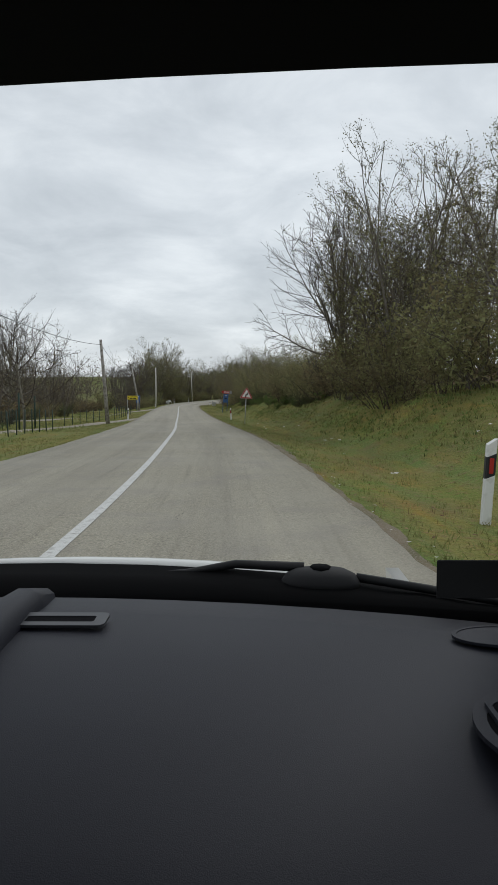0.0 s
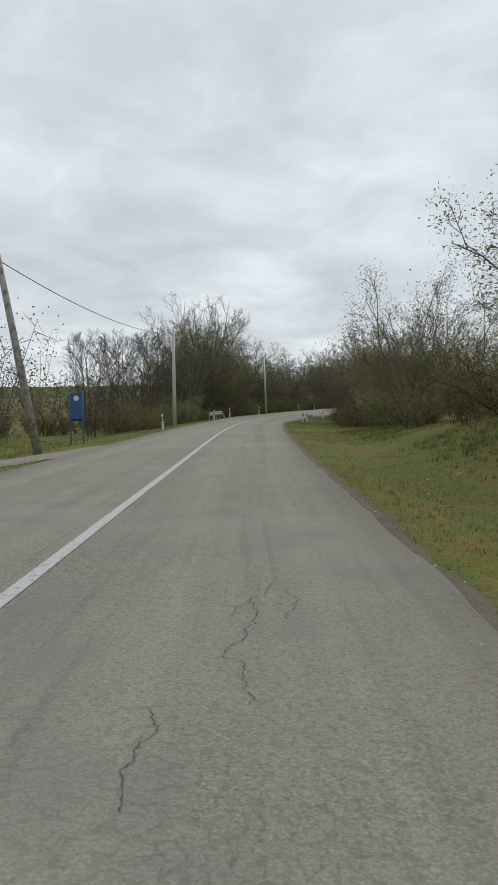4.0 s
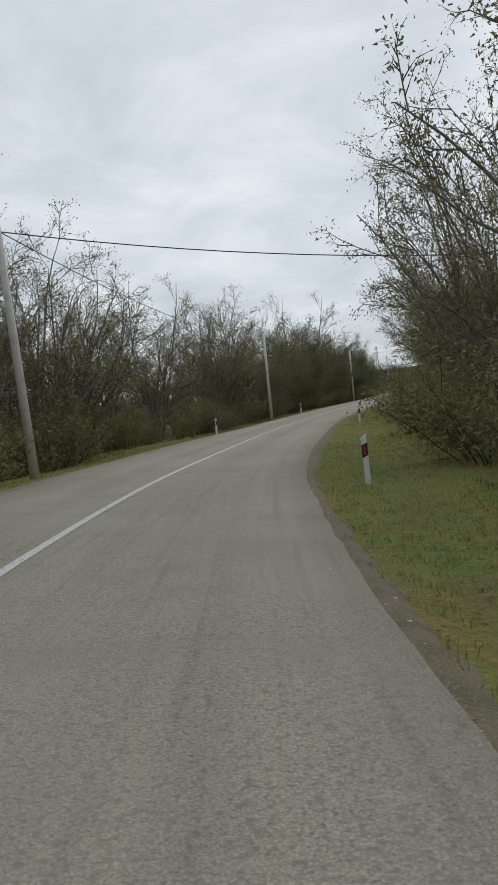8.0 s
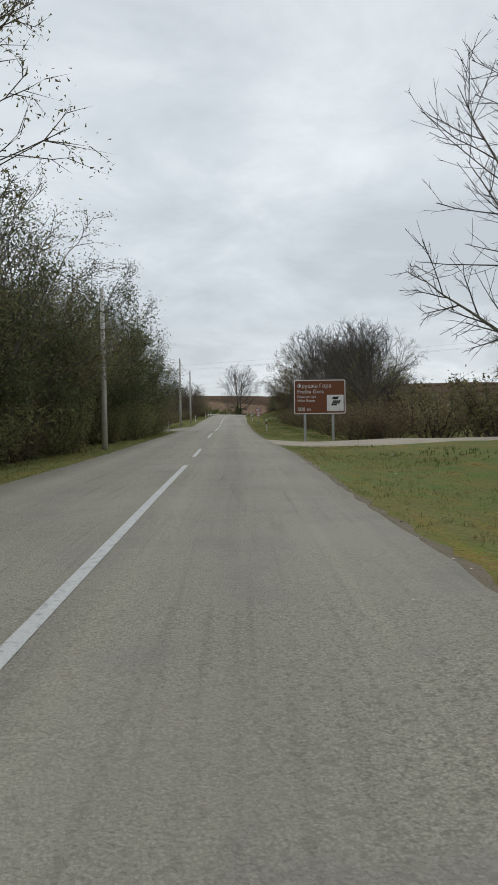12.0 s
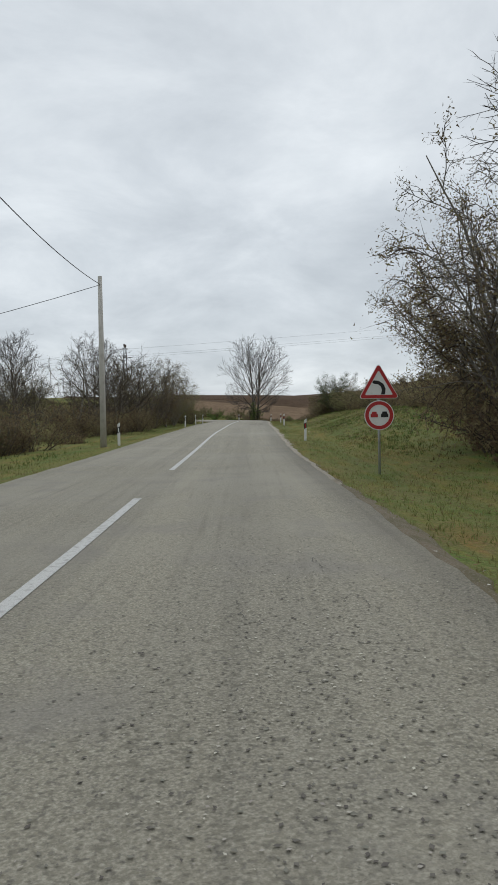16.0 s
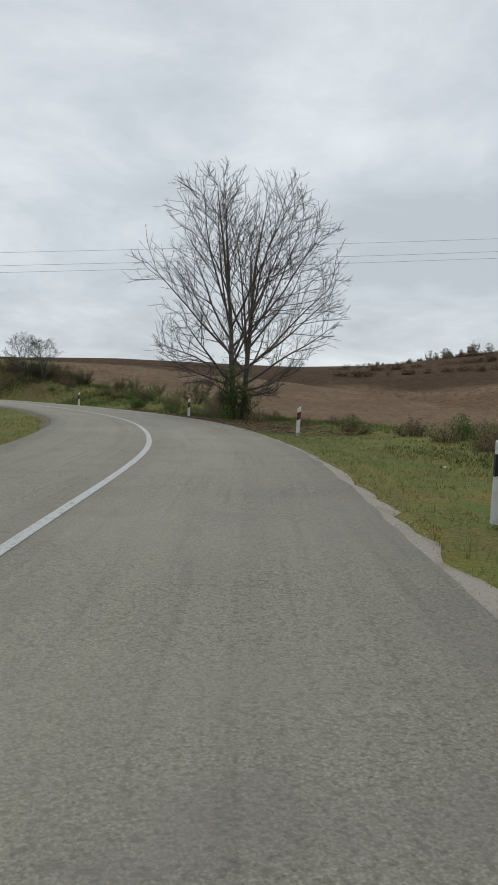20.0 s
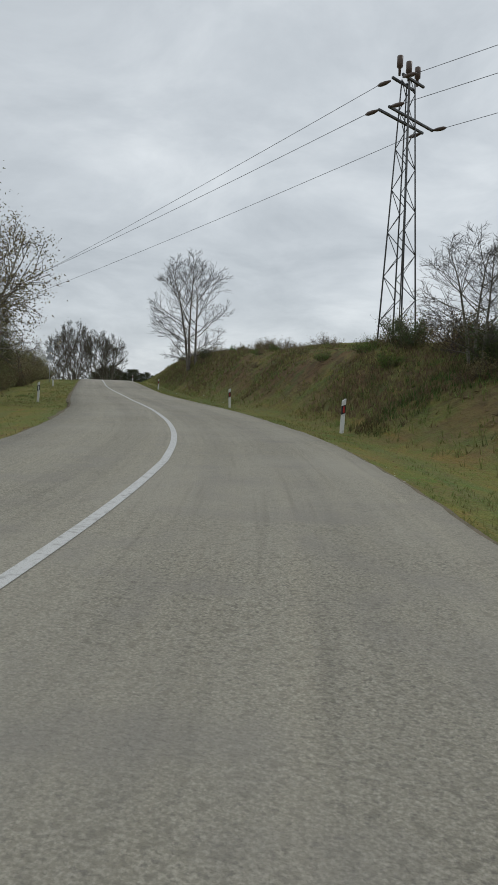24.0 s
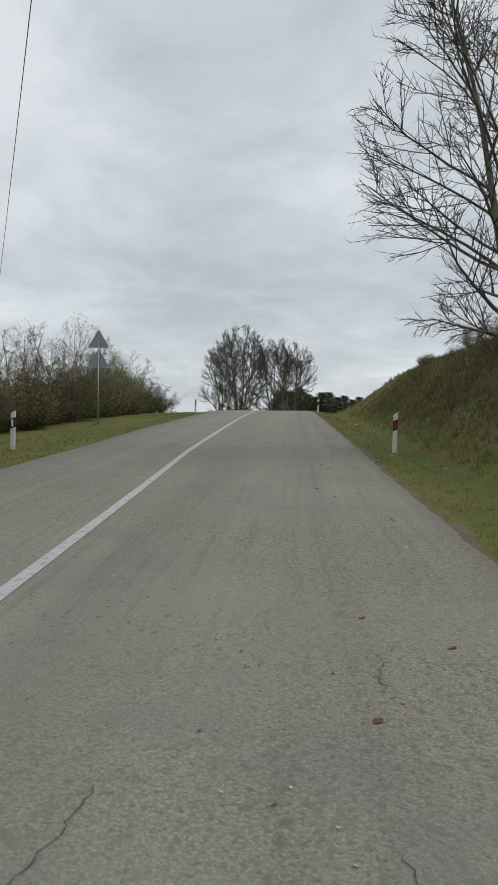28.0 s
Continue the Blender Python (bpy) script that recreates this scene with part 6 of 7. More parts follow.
# guard rails at the culvert
def guard_rail(s0, s1, d, down, label):
    e = base("guard_rail", Matrix(), label, "guard rail", "guard rails at the culvert")
    prof = [(0.0, 0.0), (0.05, 0.04), (0.05, 0.10), (0.0, 0.14), (0.0, 0.18), (0.05, 0.22), (0.05, 0.28), (0.0, 0.32)]
    s = np.linspace(s0, s1, 12)
    z0 = np.full(12, 0.42)
    if down:
        z0[-3:] = (0.36, 0.1, -0.2)
    sg = -1 if d > 0 else 1
    v = []
    for k, ss in enumerate(s):
        m = on_road(ss, d)
        v += [m @ Vector((sg * (px - 0.03), 0, z0[k] + pz)) for px, pz in prof]
    n = len(prof)
    f = [[k * n + i, k * n + i + 1, (k + 1) * n + i + 1, (k + 1) * n + i] for k in range(11) for i in range(n - 1)]
    rail = mesh_object("rail", v, f, GALV, e, False, "corrugated steel beam")
    so = rail.modifiers.new("thickness", "SOLIDIFY")
    so.thickness = 0.006
    for ss in np.linspace(s0 + 0.5, s1 - (2.6 if down else 0.6), 4):
        bm = bmesh.new()
        box(bm, -0.05, 0.05, -0.06, 0.06, -0.5, 0.70, 0.008)
        p = part("post", bm, GALV, e)
        p.matrix_local = on_road(ss, d - sg * 0.11)
    for ss in (s0,) if down else (s0, s1):
        bm = bmesh.new()
        box(bm, -0.05, 0.03, -0.3, 0.02, 0.38, 0.78, 0.02)
        p = part("end_plate", bm, GALV, e, "blunt steel end plate")
        p.matrix_local = on_road(ss, d)

guard_rail(148, 157, -4.05, True, "short galvanised guard rail with a sloping end over the culvert")
guard_rail(152.5, 160.8, 5.0, False, "short galvanised guard rail beside the culvert ditch")

# lattice pylon
def pylon():
    e = base("lattice_pylon", on_road(461.0, 10.7, 33.3), "steel lattice power pylon with insulators on the grassy bank", "pylon")
    h, b0, b1 = 11.35, 0.6, 0.20
    wd = lambda z: b0 + (b1 - b0) * z / h
    for sx in (-1, 1):
        for sy in (-1, 1):
            tube_part("leg", [(sx * wd(-0.5), sy * wd(-0.5), -0.5), (sx * wd(h), sy * wd(h), h)], [0.045, 0.035], LATTICE, e, 4)
    n = 13
    zs = [h * (1 - (1 - k / n) ** 1.15) for k in range(n + 1)]
    for k in range(n):
        for ax in (0, 1):
            for sg in (-1, 1):
                q = 1 if (k + ax) % 2 else -1
                a, b = wd(zs[k]), wd(zs[k + 1])
                p0, p1 = ((-q * a, sg * a, zs[k]), (q * b, sg * b, zs[k + 1])) if ax == 0 else ((sg * a, -q * a, zs[k]), (sg * b, q * b, zs[k + 1]))
                tube_part("brace", [p0, p1], [0.02, 0.02], LATTICE, e, 4)
    def arm(z, x0, x1, y):
        bm = bmesh.new()
        box(bm, x0, x1, y - 0.05, y + 0.05, z, z + 0.1, 0.01)
        part("crossarm", bm, LATTICE, e)
    for y in (-0.25, 0.25):
        arm(h - 0.15, -0.85, 0.85, y)
        arm(h - 1.75, -1.75, 1.75, y)
    for x in (-0.7, 0.0, 0.7):
        tube_part("insulator", [(x, 0, h - 0.05), (x, 0, h + 0.25), (x, 0, h + 0.3), (x, 0, h + 0.75), (x, 0, h + 0.8)], [0.05, 0.06, 0.13, 0.13, 0.04], INSULATOR, e, 10)
    ends = []
    for x, z in ((-0.9, h - 0.25), (-1.7, h - 1.7), (1.7, h - 1.7)):
        for sg in (-1, 1):
            pts = [(x, sg * 0.3, z), (x, sg * 0.55, z - 0.02), (x, sg * 0.8, z - 0.03), (x, sg * 0.95, z - 0.03)]
            tube_part("insulator", pts, [0.04, 0.09, 0.09, 0.03], INSULATOR, e, 8)
            ends.append((e.matrix_world @ Vector(pts[-1]), sg))
    tube_part("down_lead", [(-0.5, -0.35, h - 0.3), (-0.62, -0.5, h * 0.5), (-0.8, -0.62, 0.0)], [0.03, 0.03, 0.03], LATTICE, e, 5)
    bm = bmesh.new()
    box(bm, -0.98, -0.72, -0.78, -0.52, 0.5, 0.95, 0.02)
    part("switch_box", bm, LATTICE, e)
    return ends

def arm_pole(x, y, top, turn):
    """Wooden pole with a steel crossarm carrying three insulators; gives the wire seats."""
    z0 = float(place(np.array([500.0]), np.array([-30.0]))[2][0])
    e = base("power_pole", Matrix.Translation((x, y, 0)) @ Matrix.Rotation(turn, 4, "Z"), "wooden power pole with a steel crossarm behind the hedge", "power pole")
    tube_part("shaft", [(0, 0, z0 - 3), (0, 0, top * 0.5), (0, 0, top + 0.1)], [0.16, 0.14, 0.11], WOOD, e, 10)
    bm = bmesh.new()
    box(bm, -1.75, 1.75, 0.1, 0.2, top - 0.1, top, 0.01)
    part("crossarm", bm, LATTICE, e)
    seats = []
    for q in (-1.6, 0.0, 1.6):
        tube_part("insulator", [(q, 0.15, top), (q, 0.15, top + 0.12), (q, 0.15, top + 0.14), (q, 0.15, top + 0.32)], [0.05, 0.05, 0.13, 0.08], INSULATOR, e, 8)
        seats.append(e.matrix_world @ Vector((q, 0.15, top + 0.3)))
    return seats

wire_ends = pylon()
seats = arm_pole(-21.8, 494.9, 10.92, radians(37))
for (p, sg), seat in zip([w for w in wire_ends if w[1] > 0], (seats[1], seats[0], seats[2])):
    cable(p, seat, 0.4, 0.012, label="bare power line strung from the lattice pylon")
for p, sg in wire_ends:
    if sg < 0:
        cable(p, (p.x + 207, p.y - 75, p.z + 17.0), 1.5, 0.012, label="bare power line strung from the lattice pylon")

# tracks and drive
def track(rows, width, mat, name, label, category):
    pts = catmull([tuple(place(s, d)[:2]) for s, d in rows], 8)
    tg = np.gradient(pts, axis=0)
    tg /= np.linalg.norm(tg, axis=1)[:, None]
    v, f = [], []
    for k in range(len(pts)):
        for o in (-0.5, -0.25, 0.0, 0.25, 0.5):
            x, y = pts[k, 0] + tg[k, 1] * o * width, pts[k, 1] - tg[k, 0] * o * width
            j = np.argmin((LINE[:, 0] - x) ** 2 + (LINE[:, 1] - y) ** 2)
            dd = (x - LINE[j, 0]) * TANG[j, 1] - (y - LINE[j, 1]) * TANG[j, 0]
            v.append((x, y, float(level(LINE_S[j], np.array(dd), np.array(x), np.array(y))) + (0.02 if abs(o) < 0.4 else -0.04)))
    f = [[k * 5 + i, k * 5 + i + 1, k * 5 + i + 6, k * 5 + i + 5] for k in range(len(pts) - 1) for i in range(4)]
    return tagged(mesh_object(name, v, f, mat, None, True), label, category, kind="structure")

track([(8, -14.5), (22, -12), (36, -9.8), (46, -8.0), (53, -6.5), (58, -5.0), (62, -3.2)], 2.1, GRAVEL, "gravel_track", "pale gravel track joining the road through the meadow", "track")
track([(66, -26), (80, -15), (92, -8), (99, -5.0), (105, -3.2)], 2.0, GRAVEL, "gravel_track", "pale gravel track joining the road beside the leaning pole", "track")

def apron(name, d_list, s_near, s_far, mat, label, category, lift=0.02):
    """Paved or gravelled ground beside the road: its two ends along the road for each distance from the centre line."""
    u = np.linspace(0, 1, 15)
    wob = np.random.default_rng(len(label)).normal(0, 0.05, (len(d_list), 2))
    S = np.array([a + w0 + (b + w1 - a - w0) * u for a, b, (w0, w1) in zip(s_near, s_far, wob)])
    D2 = np.repeat(np.array(d_list, float)[:, None], 15, 1)
    x, y, z = place(S, D2)
    z = z + lift
    z[:, 0] -= 0.09
    z[:, -1] -= 0.09
    n, m = S.shape
    i = np.arange(n * m).reshape(n, m)
    f = np.stack([i[:-1, :-1], i[:-1, 1:], i[1:, 1:], i[1:, :-1]], -1).reshape(-1, 4)
    return tagged(mesh_object(name, np.stack([x, y, z], -1).reshape(-1, 3), f, mat, None, True), label, category, kind="structure")

apron("driveway", (3.15, 3.6, 4.2, 5, 6, 8, 10, 13, 16), (271.2, 271.3, 271.5, 271.8, 272, 272, 272, 272, 272), (277.8, 277.4, 277.2, 277.1, 277, 277, 277, 277, 277), DRIVE, "pale beige concrete driveway crossing the grass verge", "driveway")
apron("lay_by", (-3.0, -3.4, -3.9, -4.5, -5.1, -5.6), (302.5, 304, 305.5, 307, 308.5, 310), (324, 322.5, 321, 319.5, 318, 316), GRAVEL, "worn gravelled lay-by beside the asphalt", "lay-by", 0.012)

# fence in the meadow
e = base("wire_fence", Matrix(), "thin dark green steel fence posts with wires in the meadow", "fence")
prev = None
FENCE = [(33 + 1.0 * k, -7.4 + 0.15 * k) for k in range(7)] + [(53 + 2.0 * k, -8.0 + 0.30 * k if k < 7 else -5.9 + 0.05 * k) for k in range(17)]
for k, (s, d) in enumerate(FENCE):
    if k == 7:
        prev = None
    m = on_road(s, d)
    p = tube_part("post", [(0, 0, -0.3), (0, 0, 1.08)], [0.03, 0.03], FENCE_GREEN, e, 6)
    p.matrix_local = m @ Matrix.Rotation(radians((k * 7 % 5) - 2), 4, "Y")
    top = [m @ Vector((0, 0, z)) for z in (0.3, 0.62, 0.92)]
    if prev:
        for a, b in zip(prev, top):
            tube_part("wire", [tuple(a), tuple(b)], [0.004, 0.004], FENCE_GREEN, e, 3)
    prev = top
for s, d in ((45.5, -9.6), (50.5, -9.6)):
    m = on_road(s, d)
    o = tube_part("gate_post", [(0, 0, -0.3), (0, 0, 2.3)], [0.06, 0.06], FENCE_GREEN, None, 8)
    o.matrix_world = m
    tagged(o, "tall dark steel gate post standing in the meadow", "gate post", "gate posts")
e = base("mesh_fence", Matrix(), "dark green mesh fence panels along the track", "fence")
for k in range(9):
    a, b = spot(44 + 2.4 * k, -11.5 - 0.25 * k), spot(46.4 + 2.4 * k, -11.75 - 0.25 * k)
    p = tube_part("post", [(a.x, a.y, a.z - 0.3), (a.x, a.y, a.z + 1.3)], [0.028, 0.028], FENCE_GREEN, e, 6)
    vs, fs, o = [], [], 0
    for z in np.linspace(0.1, 1.2, 8):
        v, f = tube([(a.x, a.y, a.z + z), (b.x, b.y, b.z + z)], [0.004, 0.004], 3, False)
        vs.append(v), fs.extend((np.array(f) + o).tolist())
        o += len(v)
    for t in np.linspace(0.03, 0.97, 16):
        q = a.lerp(b, t)
        v, f = tube([(q.x, q.y, q.z + 0.1), (q.x, q.y, q.z + 1.2)], [0.003, 0.003], 3, False)
        vs.append(v), fs.extend((np.array(f) + o).tolist())
        o += len(v)
    mesh_object("mesh_panel", np.vstack(vs), fs, FENCE_GREEN, e)

# a bent stake in the grass
o = tube_part("stake", [tuple(spot(238, 7.6, -0.2)), tuple(spot(238, 7.5, 0.5)), tuple(spot(238, 7.1, 1.0))], [0.03, 0.028, 0.022], WOOD, None, 6)
tagged(o, "bent pale wooden stake stuck in the grass", "stake")

# ---- small things on the ground ----
rn = np.random.default_rng(12)

def scatter_blades(name, n, s0, s1, d0, d1, h, mat, label, lean=0.9, width=0.007):
    """Grass tufts as one object of loose blades."""
    s, d = rn.uniform(s0, s1, n), rn.uniform(d0, d1, n)
    x, y, z = place(s, d)
    keep = fbm(x * 2.2, y * 2.2, 7) + rn.uniform(-0.5, 0.5, n) > (-0.4 if name == "grass" else 0.15)
    x, y, z = x[keep], y[keep], z[keep] - 0.05
    k = 4
    x, y, z = np.repeat(x, k) + rn.normal(0, 0.05, len(x) * k), np.repeat(y, k) + rn.normal(0, 0.05, len(y) * k), np.repeat(z, k)
    m = len(x)
    a = rn.uniform(0, 6.283, m)
    hh = h * rn.uniform(0.5, 1.3, m)
    ln = rn.uniform(0.1, lean, m) * hh
    b = rn.uniform(0, 6.283, m)
    wx, wy = np.cos(a) * width, np.sin(a) * width
    p0 = np.stack([x - wx, y - wy, z], 1)
    p1 = np.stack([x + wx, y + wy, z], 1)
    p2 = np.stack([x + np.cos(b) * ln, y + np.sin(b) * ln, z + hh], 1)
    v = np.stack([p0, p1, p2], 1).reshape(-1, 3)
    return tagged(mesh_object(name, v, np.arange(m * 3).reshape(m, 3), mat), label, "grass", kind="stuff")

def scatter_flat(name, n, s0, s1, d0, d1, size, mat, label, category, lift=0.035, clump=0.0, soft=False):
    """Small folded flat pieces lying on the ground, as one object."""
    s, d = rn.uniform(s0, s1, n), d0 + (d1 - d0) * rn.random(n)
    if soft:
        s, d = rn.normal((s0 + s1) / 2, (s1 - s0) / 3.6, n), rn.normal((d0 + d1) / 2, (d1 - d0) / 4.2, n)
        keep = (d > d0 - 0.35 * (d1 - d0)) & (d < d1 + 0.12 * (d1 - d0)) & (d < 3.1 if d1 < 3.3 else d > 3.3)
        s, d = s[keep], d[keep]
    x, y, z = place(s, d)
    if clump:
        keep = fbm(x * 3, y * 3, 2) > clump
        x, y, z = x[keep], y[keep], z[keep]
    n = len(x)
    a = rn.uniform(0, 6.283, n)
    sz = size * rn.uniform(0.5, 1.5, n)
    e = rn.uniform(0.0, 0.6, (4, n)) * sz * 0.6
    v = []
    for q, (cx, cy) in enumerate(((-1, -0.1), (0.1, -0.6), (1, 0.1), (-0.1, 0.6))):
        v.append(np.stack([x + sz * (cx * np.cos(a) - cy * np.sin(a)), y + sz * (cx * np.sin(a) + cy * np.cos(a)), z + lift - 0.05 + e[q]], 1))
    return tagged(mesh_object(name, np.stack(v, 1).reshape(-1, 3), np.arange(n * 4).reshape(n, 4), mat), label, category, kind="stuff")

scatter_blades("grass", 62000, -5, 545, 3.38, 7.6, 0.065, BLADE, "short roadside grass with brown patches")
scatter_blades("grass", 36000, -5, 545, -6.6, -3.25, 0.065, BLADE, "short roadside grass with brown patches")
scatter_blades("grass", 12000, 440, 545, 5.4, 12.0, 0.2, BLADE, "rough grass on the steep bank", 0.8, 0.016)
scatter_blades("grass", 12000, 0, 130, 6.5, 11.0, 0.1, BLADE, "rough grass on the wooded bank", 0.8, 0.016)
scatter_blades("grass", 12000, 336, 446, 6.0, 13.0, 0.09, BLADE, "rough grass beside the field", 0.8, 0.016)
scatter_blades("grass", 9000, 10, 130, -16.0, -6.0, 0.12, BLADE, "meadow grass beside the gravel track", 0.6, 0.014)
scatter_blades("dry_weeds", 15000, 444, 540, 6.0, 12.5, 0.22, LEAF_BROWN, "withered brown weeds on the steep bank", 0.9, 0.02)
scatter_flat("soil_clods", 3500, 346, 404, 6.2, 10.5, 0.05, LITTER_DARK, "dark clods of soil on the grassy bank", "soil", 0.04, 0.0)
scatter_flat("soil_clods", 6000, 446, 535, 6.6, 11.0, 0.06, LITTER_DARK, "dark clods of soil and dead leaves on the steep bank", "soil", 0.04)
def weeds(n, s0, s1, d0, d1, h, label):
    return scatter_blades("weeds", n, s0, s1, d0, d1, h * 1.25, WEED, label, 0.8, 0.013)

weeds(14000, 440, 545, 6.4, 13.0, 0.13, "dark green weeds on the steep bank")
weeds(4500, 0, 130, 6.0, 10.5, 0.08, "dark green weeds on the wooded bank")
weeds(9000, 420, 452, 5.4, 11.0, 0.2, "lush dark green weeds below the pylon")
weeds(9000, 336, 440, 6.6, 12.0, 0.09, "dark green weeds beside the field")
weeds(4000, 160, 336, 6.6, 9.5, 0.09, "dark green weeds at the foot of the hedge")
weeds(5000, 130, 480, -8.5, -5.2, 0.12, "dark green weeds at the foot of the hedge")
scatter_flat("leaf_litter", 13000, 409, 434, 3.4, 7.8, 0.055, LITTER, "dead walnut leaves scattered over the verge", "leaf litter", 0.085)
scatter_flat("leaf_litter", 8000, 410, 428, 3.4, 6.6, 0.05, LITTER_DARK, "wet dark walnut leaves heaped beside the bend", "leaf litter", 0.1, -0.25, True)
scatter_flat("leaf_litter", 700, 404, 432, 2.3, 3.6, 0.032, LITTER, "dead walnut leaves blown onto the asphalt", "leaf litter", 0.075)
scatter_flat("leaf_litter", 24000, 0, 540, 3.2, 6.6, 0.028, LITTER, "small dead leaves in the verge grass", "leaf litter", 0.03, -0.1)
scatter_flat("leaf_litter", 12000, 0, 540, -5.6, -3.1, 0.028, LITTER, "small dead leaves in the verge grass", "leaf litter", 0.03, -0.1)
scatter_flat("paper_scraps", 70, 2, 100, 4.6, 8.5, 0.07, PALE, "pale scraps of litter in the grass", "litter", 0.06)
scatter_flat("paper_scraps", 60, 220, 400, 4.4, 9.0, 0.06, PALE, "pale scraps of litter in the grass", "litter", 0.06)
scatter_flat("leaf_litter", 260, 470, 530, 2.2, 4.2, 0.032, LITTER_DARK, "wet leaves lying along the edge of the asphalt", "leaf litter", 0.075)
scatter_flat("paper_scraps", 30, 470, 530, 4.2, 6.2, 0.08, PALE, "pale scraps of litter in the grass", "litter", 0.06)
scatter_flat("road_grit", 6000, 338, 412, 3.15, 3.7, 0.01, CHIP, "pale sandy grit washed along the edge of the asphalt", "grit", 0.06, -0.2)
scatter_flat("road_grit", 2600, 0, 530, 2.7, 3.5, 0.018, PALE, "loose chippings along the edge of the asphalt", "grit", 0.072)

def broken_surface(n, s0, s1, d0, d1):
    """Patch of broken asphalt: dark pits and loose pale chippings."""
    scatter_flat("broken_asphalt", n, s0, s1, d0, d1, 0.0105, PIT, "dark pits in the broken asphalt", "broken asphalt", 0.0835, -0.1, True)
    scatter_flat("loose_chippings", n // 2, s0, s1, d0, d1, 0.008, CHIP, "loose pale chippings on the broken asphalt", "grit", 0.085, -0.1, True)

for patch in ((2600, 148, 156, 0.6, 2.7), (5200, 302, 326, 0.6, 3.1), (2600, 371, 381, 1.6, 3.2), (3200, 462, 482, -2.6, 2.9), (6000, 484, 512, -2.8, 2.9), (1500, 8, 22, 1.0, 2.8), (1200, 176, 190, 2.2, 3.2), (1200, 440, 458, 0.5, 3.0)):
    broken_surface(*patch)

def cracks(n, s0, s1, d0, d1, length, width, seed):
    """Wandering cracks in the asphalt, joined."""
    r = np.random.default_rng(seed)
    vs, fs, o = [], [], 0
    for _ in range(n):
        s, d = r.uniform(s0, s1), r.uniform(d0, d1)
        w = r.normal(0, 0.2)
        k = int(r.integers(26, 44) * max(1.0, length * 0.6))
        ss, dd = [s], [d]
        for _ in range(k):
            w = w * 0.3 + r.normal(0, 0.55) * min(1.0, 1.5 / length)
            ss.append(ss[-1] + length / k)
            dd.append(np.clip(dd[-1] + w * length / k, -3.0, 3.1))
        ss, dd = np.array(ss), np.array(dd)
        wd = width * r.uniform(0.4, 1.3, len(ss))
        wd[0] = wd[-1] = 0.001
        x0, y0, z0 = place(ss, dd - wd)
        x1, y1, z1 = place(ss, dd + wd)
        v = np.stack([np.stack([x0, y0, z0 + 0.0345], 1), np.stack([x1, y1, z1 + 0.0345], 1)], 1).reshape(-1, 3)
        m = len(ss)
        fs += [[o + 2 * i, o + 2 * i + 1, o + 2 * i + 3, o + 2 * i + 2] for i in range(m - 1)]
        vs.append(v)
        o += len(v)
    return tagged(mesh_object("road_crack", np.vstack(vs), fs, CRACK), "dark wandering cracks in the worn asphalt", "crack", kind="stuff")

cracks(7, 240, 300, 1.55, 1.68, 4.0, 0.0025, 1)
cracks(14, 90, 150, 0.6, 2.8, 0.8, 0.0025, 2)
cracks(20, 0, 90, 0.5, 2.9, 0.8, 0.0025, 3)
cracks(2, 24, 36, 1.70, 1.9, 6.0, 0.0025, 7)
cracks(14, 480, 530, -2.5, 2.8, 0.6, 0.0022, 4)
cracks(12, 300, 325, 0.8, 3.0, 0.5, 0.0025, 5)
cracks(5, 158, 205, 1.3, 1.8, 5.0, 0.0025, 6)

# ---- the car at the start of the road ----
DASH = material("black_grained_plastic", (0.0118, 0.0122, 0.0185), 0.55, spots=((2.5, 0.45, 0.7, (0.0125, 0.0138, 0.021), 3),), bump=0.12, bump_scale=900, spec=0.26)
TRIM = material("smooth_black_plastic", (0.003, 0.003, 0.0033), 0.85, spec=0.04)
RUBBER = material("black_rubber", (0.012, 0.012, 0.013), 0.7)
VENT = material("satin_black_plastic", (0.03, 0.031, 0.035), 0.4, spec=0.4)
# opaque dark sheet for added panels that keep light out of the cabin
CABIN_BLOCK = material("dark_light_blocker", (0.006, 0.006, 0.007), 0.12, spec=0.4)
CAR_WHITE = material("white_car_paint", (0.62, 0.62, 0.60), 0.3, spots=((3, 0.5, 0.8, (0.52, 0.52, 0.49), 4),), coat=0.6)
# roof lining; also colours the plates that paint the shade inside the vents
LINING_SHADE = material("black_lining_and_vent_shade", (0.006, 0.006, 0.007), 0.95, spec=0.05)
CLOTH = material("dark_seat_cloth", (0.02, 0.02, 0.022), 0.95, spots=((60, 0.45, 0.6, (0.03, 0.03, 0.033), 3),), bump=0.4, bump_scale=400)
LAMP = material("clear_lamp_cover", (0.5, 0.5, 0.5), 0.15)

car = base("car", Matrix.Translation((0.0, 0.0, -0.05)) @ Matrix.Rotation(radians(3.1), 4, "Z"), "small white car with a black dashboard standing in its lane", "car")
CX = -0.36

def loft(name, sections, mat, label="", closed=True, shade=True):
    """A skin through cross-sections given as lists of (x, y, z) of equal count."""
    n = len(sections[0])
    v = [p for sct in sections for p in sct]
    f = []
    for k in range(len(sections) - 1):
        for i in range(n if closed else n - 1):
            j = (i + 1) % n
            f.append([k * n + i, k * n + j, (k + 1) * n + j, (k + 1) * n + i])
    if closed:
        f += [list(range(n))[::-1], [(len(sections) - 1) * n + i for i in range(n)]]
    ob = mesh_object(name, v, f, mat, car, shade, label)
    bm = bmesh.new()
    bm.from_mesh(ob.data)
    bmesh.ops.recalc_face_normals(bm, faces=bm.faces)
    bm.to_mesh(ob.data)
    bm.free()
    return ob

